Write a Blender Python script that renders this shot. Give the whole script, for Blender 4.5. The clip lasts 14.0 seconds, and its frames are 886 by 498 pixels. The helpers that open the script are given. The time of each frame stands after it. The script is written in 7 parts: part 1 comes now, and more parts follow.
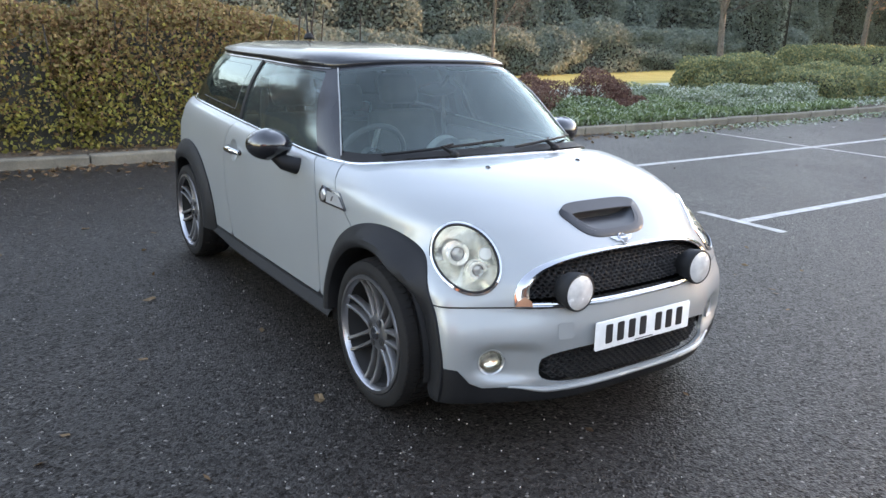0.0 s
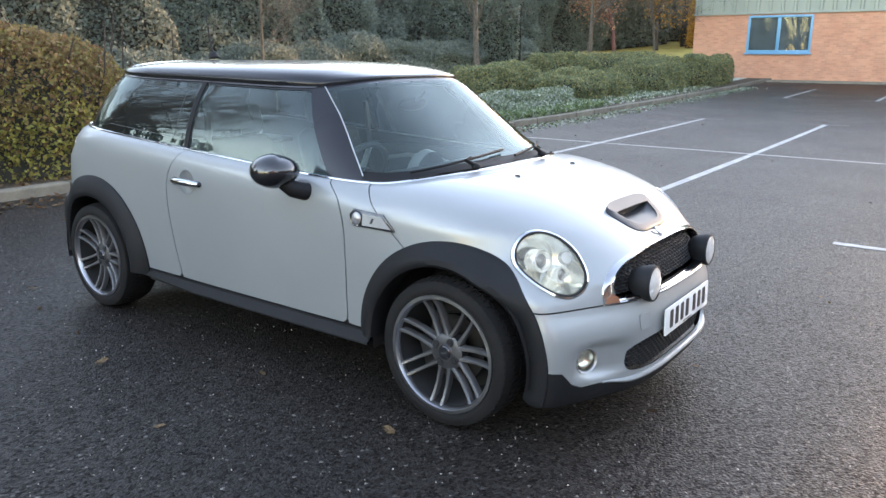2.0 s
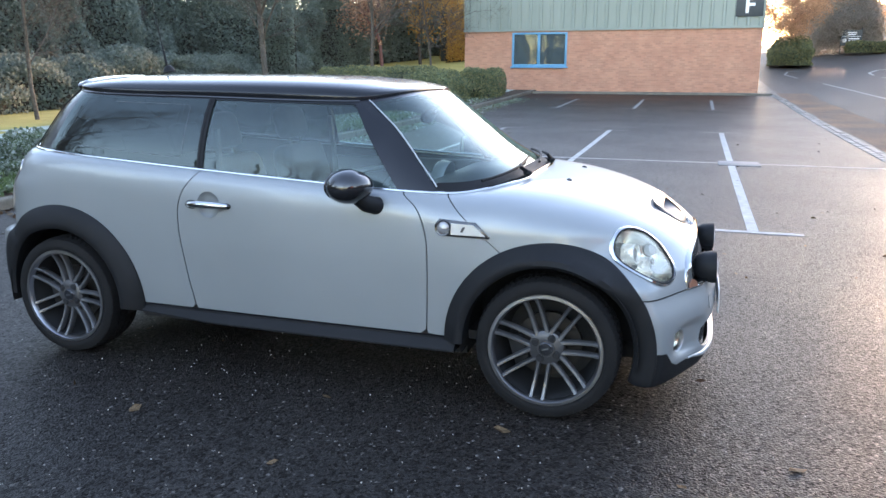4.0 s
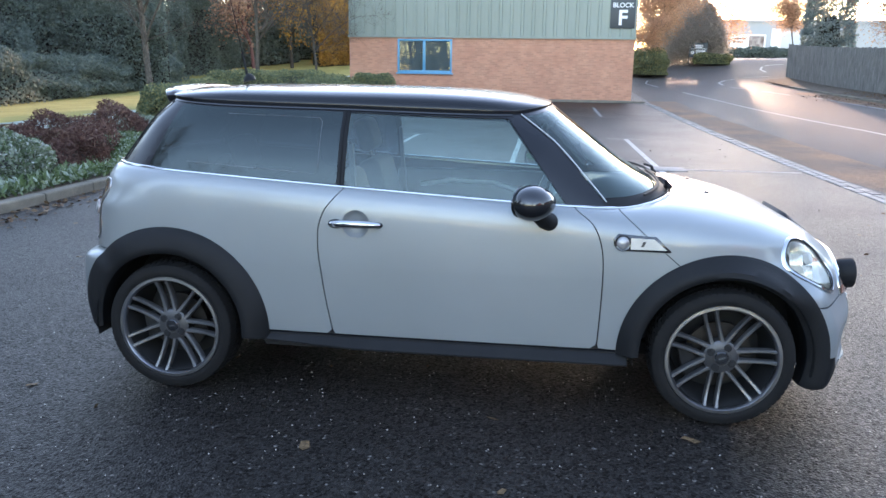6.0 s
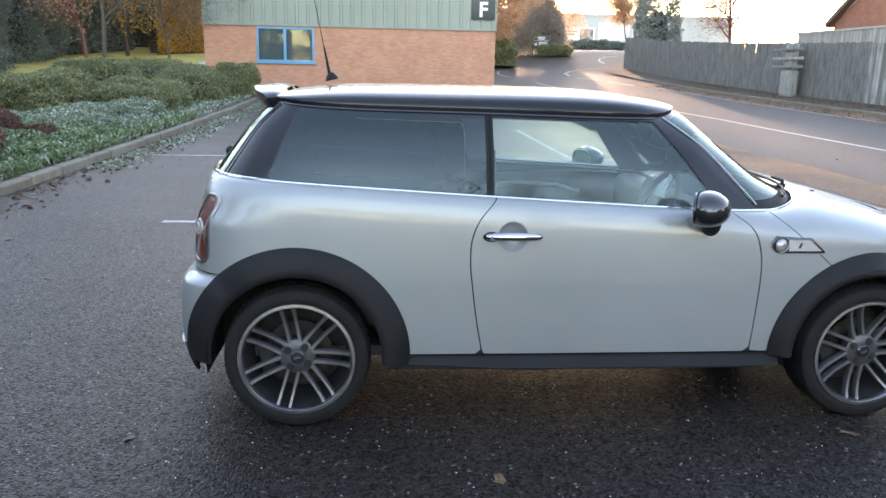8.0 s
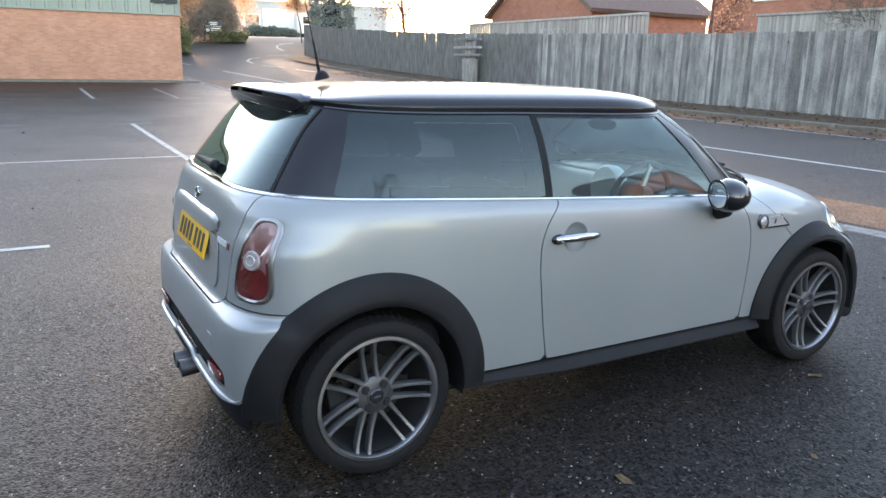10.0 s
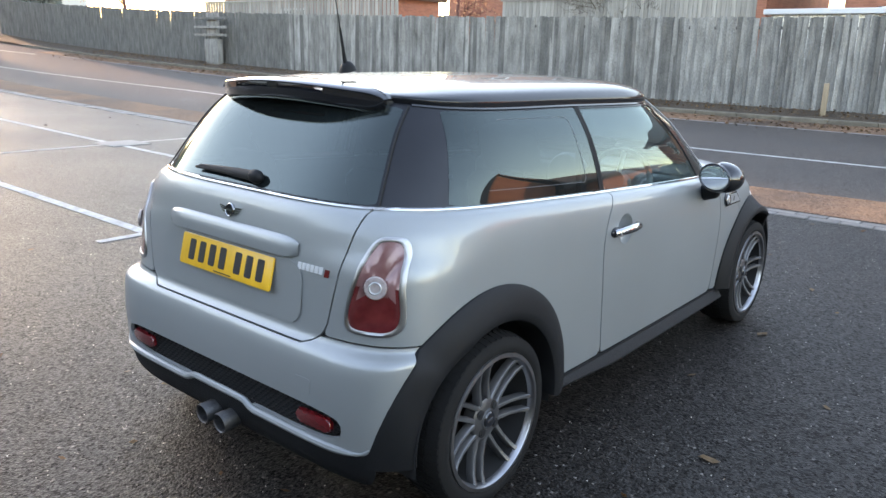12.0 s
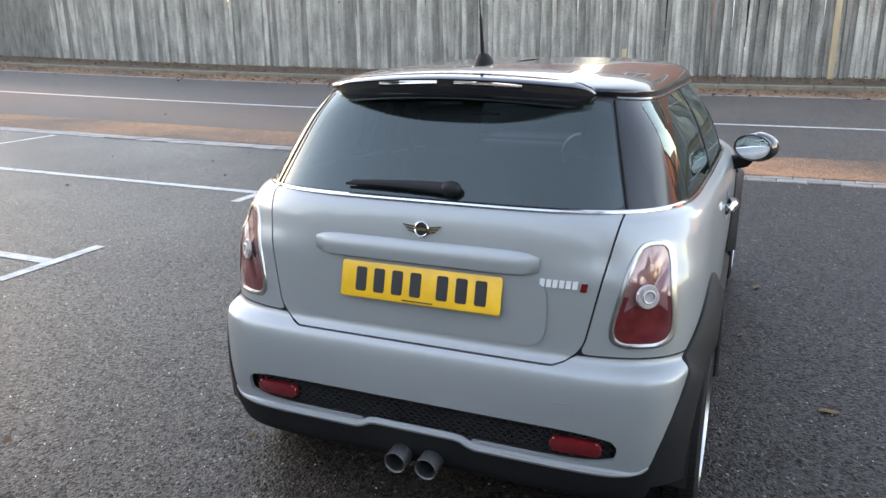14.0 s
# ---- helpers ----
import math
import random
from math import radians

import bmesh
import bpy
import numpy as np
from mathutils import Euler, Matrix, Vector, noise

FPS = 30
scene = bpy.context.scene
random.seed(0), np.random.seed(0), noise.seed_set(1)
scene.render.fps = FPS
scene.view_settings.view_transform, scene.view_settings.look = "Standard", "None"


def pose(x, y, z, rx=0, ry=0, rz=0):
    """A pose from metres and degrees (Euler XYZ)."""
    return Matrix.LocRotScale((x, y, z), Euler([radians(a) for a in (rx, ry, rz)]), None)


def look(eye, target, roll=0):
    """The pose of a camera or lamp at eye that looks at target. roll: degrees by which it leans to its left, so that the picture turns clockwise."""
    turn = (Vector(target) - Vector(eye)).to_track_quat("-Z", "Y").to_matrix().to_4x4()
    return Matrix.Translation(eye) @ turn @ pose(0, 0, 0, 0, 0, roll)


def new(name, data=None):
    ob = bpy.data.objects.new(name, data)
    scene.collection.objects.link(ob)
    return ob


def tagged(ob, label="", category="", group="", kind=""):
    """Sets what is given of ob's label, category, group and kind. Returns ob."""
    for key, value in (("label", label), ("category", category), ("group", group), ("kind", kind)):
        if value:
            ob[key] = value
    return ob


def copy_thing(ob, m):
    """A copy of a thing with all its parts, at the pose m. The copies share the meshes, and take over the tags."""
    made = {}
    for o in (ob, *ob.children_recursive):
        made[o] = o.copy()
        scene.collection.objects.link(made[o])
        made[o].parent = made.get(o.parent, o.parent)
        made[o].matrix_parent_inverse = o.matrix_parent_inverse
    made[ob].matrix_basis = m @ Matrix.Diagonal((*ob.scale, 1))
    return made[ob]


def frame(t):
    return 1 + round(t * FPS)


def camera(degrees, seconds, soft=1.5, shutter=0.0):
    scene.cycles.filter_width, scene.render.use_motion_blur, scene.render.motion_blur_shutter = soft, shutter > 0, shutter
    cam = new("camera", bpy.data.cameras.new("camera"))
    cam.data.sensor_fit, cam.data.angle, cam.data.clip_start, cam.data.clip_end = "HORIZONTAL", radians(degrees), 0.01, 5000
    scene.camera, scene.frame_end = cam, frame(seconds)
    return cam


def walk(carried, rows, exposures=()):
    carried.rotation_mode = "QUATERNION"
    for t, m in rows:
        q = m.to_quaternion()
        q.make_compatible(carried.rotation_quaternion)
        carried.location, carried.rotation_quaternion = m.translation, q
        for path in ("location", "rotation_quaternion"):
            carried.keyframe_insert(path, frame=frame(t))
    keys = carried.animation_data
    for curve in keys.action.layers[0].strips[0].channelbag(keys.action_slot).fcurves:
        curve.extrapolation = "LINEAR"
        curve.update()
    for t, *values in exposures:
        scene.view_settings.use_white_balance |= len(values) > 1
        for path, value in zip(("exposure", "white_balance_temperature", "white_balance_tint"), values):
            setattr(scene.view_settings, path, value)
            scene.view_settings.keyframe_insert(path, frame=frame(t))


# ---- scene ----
# the camera walks round the car, eye about 1.45 m up
cam = camera(60.8, 14.0)
PATH = [
    (0, (3.704, -2.173, 1.449), (2.116, -1.084, 0.91), 1.9),
    (0.5, (3.524, -2.41, 1.428), (2.013, -1.2, 0.927), 2.4),
    (1, (3.332, -2.724, 1.43), (2.001, -1.315, 0.938), 2.2),
    (1.5, (3.095, -2.882, 1.401), (1.856, -1.393, 0.905), 0.9),
    (2, (2.868, -3.032, 1.426), (1.719, -1.47, 0.933), 0.3),
    (2.5, (2.605, -3.291, 1.417), (1.58, -1.641, 0.941), -0.8),
    (2.7, (2.51, -3.369, 1.422), (1.534, -1.688, 0.95), -0.8),
    (4.8, (1.226, -3.814, 1.414), (0.778, -1.917, 0.965), 0.6),
    (5, (1.097, -3.82, 1.433), (0.673, -1.917, 0.986), 0.7),
    (5.5, (0.752, -3.89, 1.427), (0.448, -1.963, 0.986), 1.1),
    (6, (0.444, -3.954, 1.445), (0.192, -2.019, 1.003), 0.9),
    (6.5, (0.116, -3.928, 1.459), (-0.066, -1.986, 1.019), 0.9),
    (7, (-0.231, -3.95, 1.45), (-0.253, -2.0, 1.007), 1.1),
    (7.5, (-0.569, -3.939, 1.464), (-0.461, -1.994, 1.009), 1.2),
    (8, (-0.891, -3.775, 1.473), (-0.726, -1.836, 1.012), 1.2),
    (8.5, (-1.24, -3.635, 1.469), (-0.913, -1.716, 1.011), 1.4),
    (8.7, (-1.384, -3.586, 1.483), (-0.974, -1.683, 1.021), 1.6),
    (10.8, (-2.615, -2.787, 1.493), (-1.486, -1.21, 1.005), 1.2),
    (11, (-2.656, -2.695, 1.501), (-1.504, -1.136, 1.008), 1.4),
    (11.5, (-2.936, -2.374, 1.48), (-1.53, -1.04, 0.987), 1.3),
    (12, (-3.118, -2.145, 1.498), (-1.632, -0.908, 0.99), 1.4),
    (12.5, (-3.281, -1.851, 1.517), (-1.727, -0.707, 0.991), 1.6),
    (13, (-3.471, -1.546, 1.51), (-1.782, -0.614, 0.982), 0.9),
    (13.5, (-3.57, -1.236, 1.51), (-1.825, -0.428, 0.96), 0.1),
    (14, (-3.637, -0.887, 1.535), (-1.865, -0.15, 0.972), -0.5),
]
EXPOSURES = [(0.0, 3.82, 7700, 29), (2.6, 3.71, 7350, 28), (4.8, 3.43, 6400, 27), (6.2, 3.42, 6400, 27), (7.4, 3.54, 7000, 27), (8.7, 3.60, 7250, 28), (10.8, 3.55, 7250, 26), (14.0, 3.78, 8000, 29)]
walk(cam, [(t, look(eye, target, roll)) for t, eye, target, roll in PATH], EXPOSURES)

# ---- world, sun ----
SUN_AZ, SUN_EL = 10.0, 6.5          # degrees from +y towards +x, and above the horizon
world = bpy.data.worlds.new("world")
scene.world = world
world.use_nodes = True
wn = world.node_tree.nodes
sky = wn.new("ShaderNodeTexSky")
sky.sky_type, sky.sun_disc = "NISHITA", False
sky.sun_elevation, sky.sun_rotation = radians(SUN_EL), radians(SUN_AZ)
sky.air_density, sky.dust_density, sky.ozone_density = 1.0, 0.25, 1.0
wn["Background"].inputs[1].default_value = 0.15
world.node_tree.links.new(sky.outputs[0], wn["Background"].inputs[0])
sun_data = bpy.data.lights.new("sun", "SUN")
sun_data.energy, sun_data.angle, sun_data.color = 0.9, radians(1.0), (1.0, 0.70, 0.44)
sun = new("sun", sun_data)
sun_way = Vector((math.sin(radians(SUN_AZ)) * math.cos(radians(SUN_EL)), math.cos(radians(SUN_AZ)) * math.cos(radians(SUN_EL)), math.sin(radians(SUN_EL))))
sun.matrix_world = look(sun_way * 100, (0, 0, 0))

# ---- materials ----
def surface(name, low, high, scale=8.0, rough=(0.5, 0.7), metal=0.0, bump=0.0, fine=0.0, coat=0.0, coat_rough=0.05, detail=6.0, vary=0.0, spec=0.5, stretch=(1, 1, 1), fine_scale=12.0):
    """A two-scale procedural surface: broad stains between two colours, fine grain over them, bump from the grain."""
    m = bpy.data.materials.new(name)
    m.use_nodes = True
    n, l = m.node_tree.nodes, m.node_tree.links
    b = n["Principled BSDF"]
    geo = n.new("ShaderNodeNewGeometry")
    mp = n.new("ShaderNodeMapping")
    mp.inputs["Scale"].default_value = stretch
    l.new(geo.outputs["Position"], mp.inputs["Vector"])
    a, c = n.new("ShaderNodeTexNoise"), n.new("ShaderNodeTexNoise")
    a.inputs["Scale"].default_value, a.inputs["Detail"].default_value = scale, detail
    c.inputs["Scale"].default_value, c.inputs["Detail"].default_value = scale * fine_scale, 3.0
    l.new(mp.outputs[0], a.inputs["Vector"])
    l.new(mp.outputs[0], c.inputs["Vector"])
    mixed = n.new("ShaderNodeMath")
    mixed.operation = "MULTIPLY_ADD"
    mixed.inputs[1].default_value = fine
    l.new(c.outputs["Fac"], mixed.inputs[0])
    l.new(a.outputs["Fac"], mixed.inputs[2])
    ramp = n.new("ShaderNodeMapRange")
    ramp.inputs["From Min"].default_value, ramp.inputs["From Max"].default_value = 0.32 + fine * 0.3, 0.68 + fine * 0.7
    l.new(mixed.outputs[0], ramp.inputs["Value"])
    mix = n.new("ShaderNodeMix")
    mix.data_type = "RGBA"
    mix.inputs[6].default_value, mix.inputs[7].default_value = (*low, 1), (*high, 1)
    l.new(ramp.outputs[0], mix.inputs[0])
    colour = mix.outputs[2]
    if vary:
        info, hsv, shift = n.new("ShaderNodeObjectInfo"), n.new("ShaderNodeHueSaturation"), n.new("ShaderNodeMapRange")
        shift.inputs["To Min"].default_value, shift.inputs["To Max"].default_value = 1 - vary, 1 + vary
        l.new(info.outputs["Random"], shift.inputs["Value"])
        l.new(shift.outputs[0], hsv.inputs["Value"])
        l.new(colour, hsv.inputs["Color"])
        colour = hsv.outputs[0]
    l.new(colour, b.inputs["Base Color"])
    rr = n.new("ShaderNodeMapRange")
    rr.inputs["To Min"].default_value, rr.inputs["To Max"].default_value = rough
    l.new(a.outputs["Fac"], rr.inputs["Value"])
    l.new(rr.outputs[0], b.inputs["Roughness"])
    b.inputs["Metallic"].default_value = metal
    b.inputs["Specular IOR Level"].default_value = spec
    b.inputs["Coat Weight"].default_value, b.inputs["Coat Roughness"].default_value = coat, coat_rough
    if bump:
        bp = n.new("ShaderNodeBump")
        bp.inputs["Strength"].default_value, bp.inputs["Distance"].default_value = 1.0, bump
        l.new(c.outputs["Fac"], bp.inputs["Height"])
        l.new(bp.outputs[0], b.inputs["Normal"])
    return m


def leafy(name, cols, gloss=0.55, pass_on=0.25):
    """Leaves: each leaf (island) takes one of the colours; some light passes through."""
    m = bpy.data.materials.new(name)
    m.use_nodes = True
    n, l = m.node_tree.nodes, m.node_tree.links
    b, out = n["Principled BSDF"], n["Material Output"]
    geo = n.new("ShaderNodeNewGeometry")
    ramp = n.new("ShaderNodeValToRGB")
    ramp.color_ramp.interpolation = "LINEAR"
    for k, c in enumerate(cols):
        e = ramp.color_ramp.elements[k] if k < 2 else ramp.color_ramp.elements.new(1.0)
        e.position, e.color = k / (len(cols) - 1), (*c, 1)
    l.new(geo.outputs["Random Per Island"], ramp.inputs[0])
    l.new(ramp.outputs[0], b.inputs["Base Color"])
    b.inputs["Roughness"].default_value = gloss
    b.inputs["Specular IOR Level"].default_value = 0.16
    tr, mx = n.new("ShaderNodeBsdfTranslucent"), n.new("ShaderNodeMixShader")
    l.new(ramp.outputs[0], tr.inputs["Color"])
    mx.inputs[0].default_value = pass_on
    l.new(b.outputs[0], mx.inputs[1])
    l.new(tr.outputs[0], mx.inputs[2])
    l.new(mx.outputs[0], out.inputs[0])
    return m


def pane(name, tint, ior=1.5, rough=0.0, mist=0.0):
    """Tinted glazing: clear with a tint, a thin film of cold mist, and a mirror image that grows towards grazing view."""
    m = bpy.data.materials.new(name)
    m.use_nodes = True
    n, l = m.node_tree.nodes, m.node_tree.links
    out = n["Material Output"]
    n.remove(n["Principled BSDF"])
    t, g, f, mx = n.new("ShaderNodeBsdfTransparent"), n.new("ShaderNodeBsdfGlossy"), n.new("ShaderNodeFresnel"), n.new("ShaderNodeMixShader")
    t.inputs[0].default_value = (*tint, 1)
    g.inputs["Roughness"].default_value = rough
    g.inputs["Color"].default_value = (0.80, 0.94, 0.92, 1) if mist else (0.95, 0.95, 0.93, 1)
    f.inputs["IOR"].default_value = ior
    l.new(f.outputs[0], mx.inputs[0])
    clear = t.outputs[0]
    if mist:
        film, hazed, patchy, amount = n.new("ShaderNodeBsdfDiffuse"), n.new("ShaderNodeMixShader"), n.new("ShaderNodeTexNoise"), n.new("ShaderNodeMapRange")
        film.inputs[0].default_value = (0.56, 0.74, 0.76, 1)
        patchy.inputs["Scale"].default_value, patchy.inputs["Detail"].default_value = 3.0, 4.0
        amount.inputs["From Min"].default_value, amount.inputs["From Max"].default_value = 0.3, 0.7
        amount.inputs["To Min"].default_value, amount.inputs["To Max"].default_value = mist * 0.75, mist * 1.25
        where = n.new("ShaderNodeNewGeometry")
        l.new(where.outputs["Position"], patchy.inputs["Vector"])
        l.new(patchy.outputs["Fac"], amount.inputs["Value"])
        l.new(amount.outputs[0], hazed.inputs[0])
        l.new(clear, hazed.inputs[1])
        l.new(film.outputs[0], hazed.inputs[2])
        clear = hazed.outputs[0]
    l.new(clear, mx.inputs[1])
    l.new(g.outputs[0], mx.inputs[2])
    l.new(mx.outputs[0], out.inputs[0])
    return m


def plain(name, col, rough=0.5, metal=0.0, coat=0.0, spec=0.5):
    """A small thing's own single colour, with a little unevenness in its gloss."""
    return surface(name, [c * 0.92 for c in col], [min(1, c * 1.06) for c in col], 20, (rough * 0.9, min(1, rough * 1.1)), metal, coat=coat, spec=spec)


PAINT = surface("silver_paint", (0.246, 0.264, 0.270), (0.276, 0.294, 0.300), 1.5, (0.38, 0.46), 0.37, fine=0.1, coat=0.6, coat_rough=0.05, fine_scale=300)
BLACK = surface("black_paint", (0.008, 0.009, 0.011), (0.013, 0.014, 0.017), 3, (0.10, 0.22), 0.0, coat=0.8, coat_rough=0.03)
PILLAR = surface("pillar_gloss", (0.010, 0.011, 0.014), (0.016, 0.017, 0.021), 3, (0.14, 0.24), 0.0, coat=0.1, spec=0.3)
CLAD = surface("black_plastic", (0.0065, 0.007, 0.008), (0.013, 0.0135, 0.0148), 5, (0.50, 0.66), 0.0, bump=0.0008, fine=0.3, fine_scale=60, spec=0.2)
ROOFPAINT = surface("black_roof_paint", (0.008, 0.009, 0.011), (0.014, 0.015, 0.018), 2, (0.18, 0.28), 0.0, coat=0.5, coat_rough=0.02, spec=0.1)
DARK = surface("underbody_dark", (0.006, 0.006, 0.007), (0.012, 0.012, 0.012), 5, (0.7, 0.9))
RUBBER = surface("tyre_rubber", (0.006, 0.006, 0.0065), (0.014, 0.0135, 0.013), 9, (0.7, 0.92), fine=0.3, bump=0.0006, spec=0.22)
CHROME = surface("chrome", (0.44, 0.45, 0.46), (0.54, 0.55, 0.56), 4, (0.06, 0.12), 1.0)
RIM = surface("gunmetal_rim", (0.125, 0.126, 0.129), (0.19, 0.191, 0.195), 8, (0.36, 0.50), 0.7, coat=0.3)
RIMLIP = surface("polished_lip", (0.32, 0.32, 0.33), (0.44, 0.44, 0.45), 8, (0.25, 0.36), 1.0)
DISC = surface("brake_iron", (0.022, 0.020, 0.019), (0.05, 0.045, 0.041), 20, (0.35, 0.6), 0.8)
GLASS_W = pane("windscreen_glass", (0.78, 0.90, 0.87), 1.42, 0.0, 0.032)
GLASS_D = pane("door_glass", (0.74, 0.88, 0.86), 1.62, 0.0, 0.036)
GLASS_P = pane("privacy_glass", (0.09, 0.11, 0.13), 1.62, 0.0, 0.014)
GLASS_R = pane("rear_glass", (0.12, 0.14, 0.16), 1.72, 0.0, 0.013)
LENS = pane("lamp_lens", (0.96, 0.945, 0.89), 1.4)
MIRROR = plain("mirror_silver", (0.85, 0.86, 0.87), 0.03, 1.0)
REFLECTOR = surface("lamp_reflector", (0.66, 0.655, 0.61), (0.82, 0.815, 0.77), 30, (0.12, 0.30), 0.85)
CREAM = surface("lamp_bezel", (0.80, 0.79, 0.75), (0.90, 0.89, 0.85), 20, (0.2, 0.35), 0.4)
RED = surface("red_lens", (0.075, 0.008, 0.010), (0.13, 0.018, 0.020), 20, (0.08, 0.15), coat=1.0)
PINK = surface("smoky_pink_lens", (0.17, 0.075, 0.075), (0.25, 0.13, 0.13), 24, (0.08, 0.15), 0.2, coat=1.0)
REDDARK = surface("dark_red_lens", (0.10, 0.006, 0.008), (0.15, 0.01, 0.012), 20, (0.08, 0.15), coat=1.0)
CLEARL = surface("clear_lens", (0.24, 0.235, 0.235), (0.38, 0.375, 0.375), 40, (0.12, 0.25), 0.4, coat=1.0)
FROSTED = surface("frosted_pink_lens", (0.27, 0.23, 0.23), (0.38, 0.34, 0.34), 40, (0.22, 0.35), 0.1, coat=0.4)
AMBER = plain("amber_reflector", (0.28, 0.12, 0.07), 0.2, 0.2, 0.8)
PLATE_W = plain("plate_white", (0.72, 0.73, 0.72), 0.35)
PLATE_Y = plain("plate_yellow", (0.72, 0.39, 0.02), 0.35)
INK = plain("plate_black", (0.012, 0.012, 0.014), 0.4)
SEAT = surface("seat_cloth", (0.020, 0.022, 0.026), (0.035, 0.037, 0.042), 12, (0.7, 0.9), bump=0.001)
TRIM = surface("interior_plastic", (0.022, 0.024, 0.028), (0.038, 0.04, 0.045), 10, (0.45, 0.65))
TRIMGREY = plain("interior_silver", (0.38, 0.39, 0.40), 0.35, 0.5)


def asphalt(name, low, high, wet, warm=None):
    """Rolled tarmac: dark binder, paler chippings, damp patches that shine."""
    m = surface(name, low, high, 0.55, wet, fine=0.25, bump=0.0, fine_scale=9)
    n, l = m.node_tree.nodes, m.node_tree.links
    b = n["Principled BSDF"]
    geo = n.new("ShaderNodeNewGeometry")
    chips, grit = n.new("ShaderNodeTexVoronoi"), n.new("ShaderNodeTexVoronoi")
    chips.inputs["Scale"].default_value, grit.inputs["Scale"].default_value = 92.0, 84.0
    l.new(geo.outputs["Position"], chips.inputs["Vector"])
    l.new(geo.outputs["Position"], grit.inputs["Vector"])
    pale, amount = n.new("ShaderNodeMapRange"), n.new("ShaderNodeMix")
    pale.inputs["From Min"].default_value, pale.inputs["From Max"].default_value = 0.88, 0.95
    l.new(chips.outputs["Color"], pale.inputs["Value"])
    amount.data_type = "RGBA"
    amount.inputs[7].default_value = (0.16, 0.145, 0.13, 1)
    grain, shade = n.new("ShaderNodeMapRange"), n.new("ShaderNodeMix")
    grain.inputs["To Min"].default_value, grain.inputs["To Max"].default_value = 0.35, 1.55
    l.new(grit.outputs["Color"], grain.inputs["Value"])
    shade.data_type, shade.blend_type = "RGBA", "MULTIPLY"
    shade.inputs[0].default_value = 1.0
    l.new(b.inputs["Base Color"].links[0].from_socket, shade.inputs[6])
    l.new(grain.outputs[0], shade.inputs[7])
    l.new(shade.outputs[2], amount.inputs[6])
    sheen = n.new("ShaderNodeMapRange")
    sheen.inputs["From Min"].default_value, sheen.inputs["From Max"].default_value = 0.15, 0.85
    sheen.inputs["To Min"].default_value, sheen.inputs["To Max"].default_value = 0.05, 0.34
    l.new(grit.outputs["Color"], sheen.inputs["Value"])
    l.new(sheen.outputs[0], b.inputs["Specular IOR Level"])
    l.new(pale.outputs[0], amount.inputs[0])
    l.new(amount.outputs[2], b.inputs["Base Color"])
    both, bp = n.new("ShaderNodeMath"), n.new("ShaderNodeBump")
    both.operation = "ADD"
    l.new(chips.outputs["Distance"], both.inputs[0])
    rubble = n.new("ShaderNodeTexNoise")
    rubble.inputs["Scale"].default_value, rubble.inputs["Detail"].default_value = 140.0, 3.0
    l.new(geo.outputs["Position"], rubble.inputs["Vector"])
    l.new(rubble.outputs["Fac"], both.inputs[1])
    bp.invert = True
    bp.inputs["Strength"].default_value, bp.inputs["Distance"].default_value = 1.0, 0.0036
    l.new(both.outputs[0], bp.inputs["Height"])
    l.new(bp.outputs[0], b.inputs["Normal"])
    return m


def brickwork(name, a, b_, mortar):
    """Stretcher-bond brick seen from far: joints, and single bricks lighter or darker."""
    m = surface(name, a, b_, 2.0, (0.75, 0.95), fine=0.2)
    n, l = m.node_tree.nodes, m.node_tree.links
    bs = n["Principled BSDF"]
    geo, sep, com, br = n.new("ShaderNodeNewGeometry"), n.new("ShaderNodeSeparateXYZ"), n.new("ShaderNodeCombineXYZ"), n.new("ShaderNodeTexBrick")
    add = n.new("ShaderNodeMath")
    l.new(geo.outputs["Position"], sep.inputs[0])
    l.new(sep.outputs[0], add.inputs[0])
    l.new(sep.outputs[1], add.inputs[1])
    l.new(add.outputs[0], com.inputs[0])
    l.new(sep.outputs[2], com.inputs[1])
    l.new(com.outputs[0], br.inputs["Vector"])
    br.inputs["Scale"].default_value = 1.0
    br.inputs["Brick Width"].default_value, br.inputs["Row Height"].default_value, br.inputs["Mortar Size"].default_value = 0.225, 0.075, 0.008
    br.inputs["Color1"].default_value, br.inputs["Color2"].default_value, br.inputs["Mortar"].default_value = (0.86, 0.86, 0.86, 1), (1.12, 1.08, 1.05, 1), (*mortar, 1)
    mul = n.new("ShaderNodeMix")
    mul.data_type, mul.blend_type = "RGBA", "MULTIPLY"
    mul.inputs[0].default_value = 1.0
    l.new(bs.inputs["Base Color"].links[0].from_socket, mul.inputs[6])
    l.new(br.outputs["Color"], mul.inputs[7])
    l.new(mul.outputs[2], bs.inputs["Base Color"])
    return m


ASPHALT = asphalt("car_park_asphalt", (0.0115, 0.0097, 0.0085), (0.0245, 0.0206, 0.018), (0.33, 0.57))
ROADMAT = asphalt("road_asphalt", (0.044, 0.038, 0.0335), (0.080, 0.068, 0.058), (0.48, 0.78))
GRITTY = asphalt("gritty_margin", (0.062, 0.048, 0.038), (0.26, 0.145, 0.083), (0.6, 0.9))
LINE = surface("worn_line_paint", (0.15, 0.148, 0.14), (0.50, 0.495, 0.47), 9, (0.5, 0.8), fine=0.8)
LINEOLD = surface("old_line_paint", (0.09, 0.09, 0.086), (0.33, 0.325, 0.31), 8, (0.5, 0.8), fine=0.8)
KERB = surface("kerb_concrete", (0.085, 0.076, 0.058), (0.18, 0.16, 0.125), 5, (0.7, 0.95), fine=0.6, bump=0.004, vary=0.12)
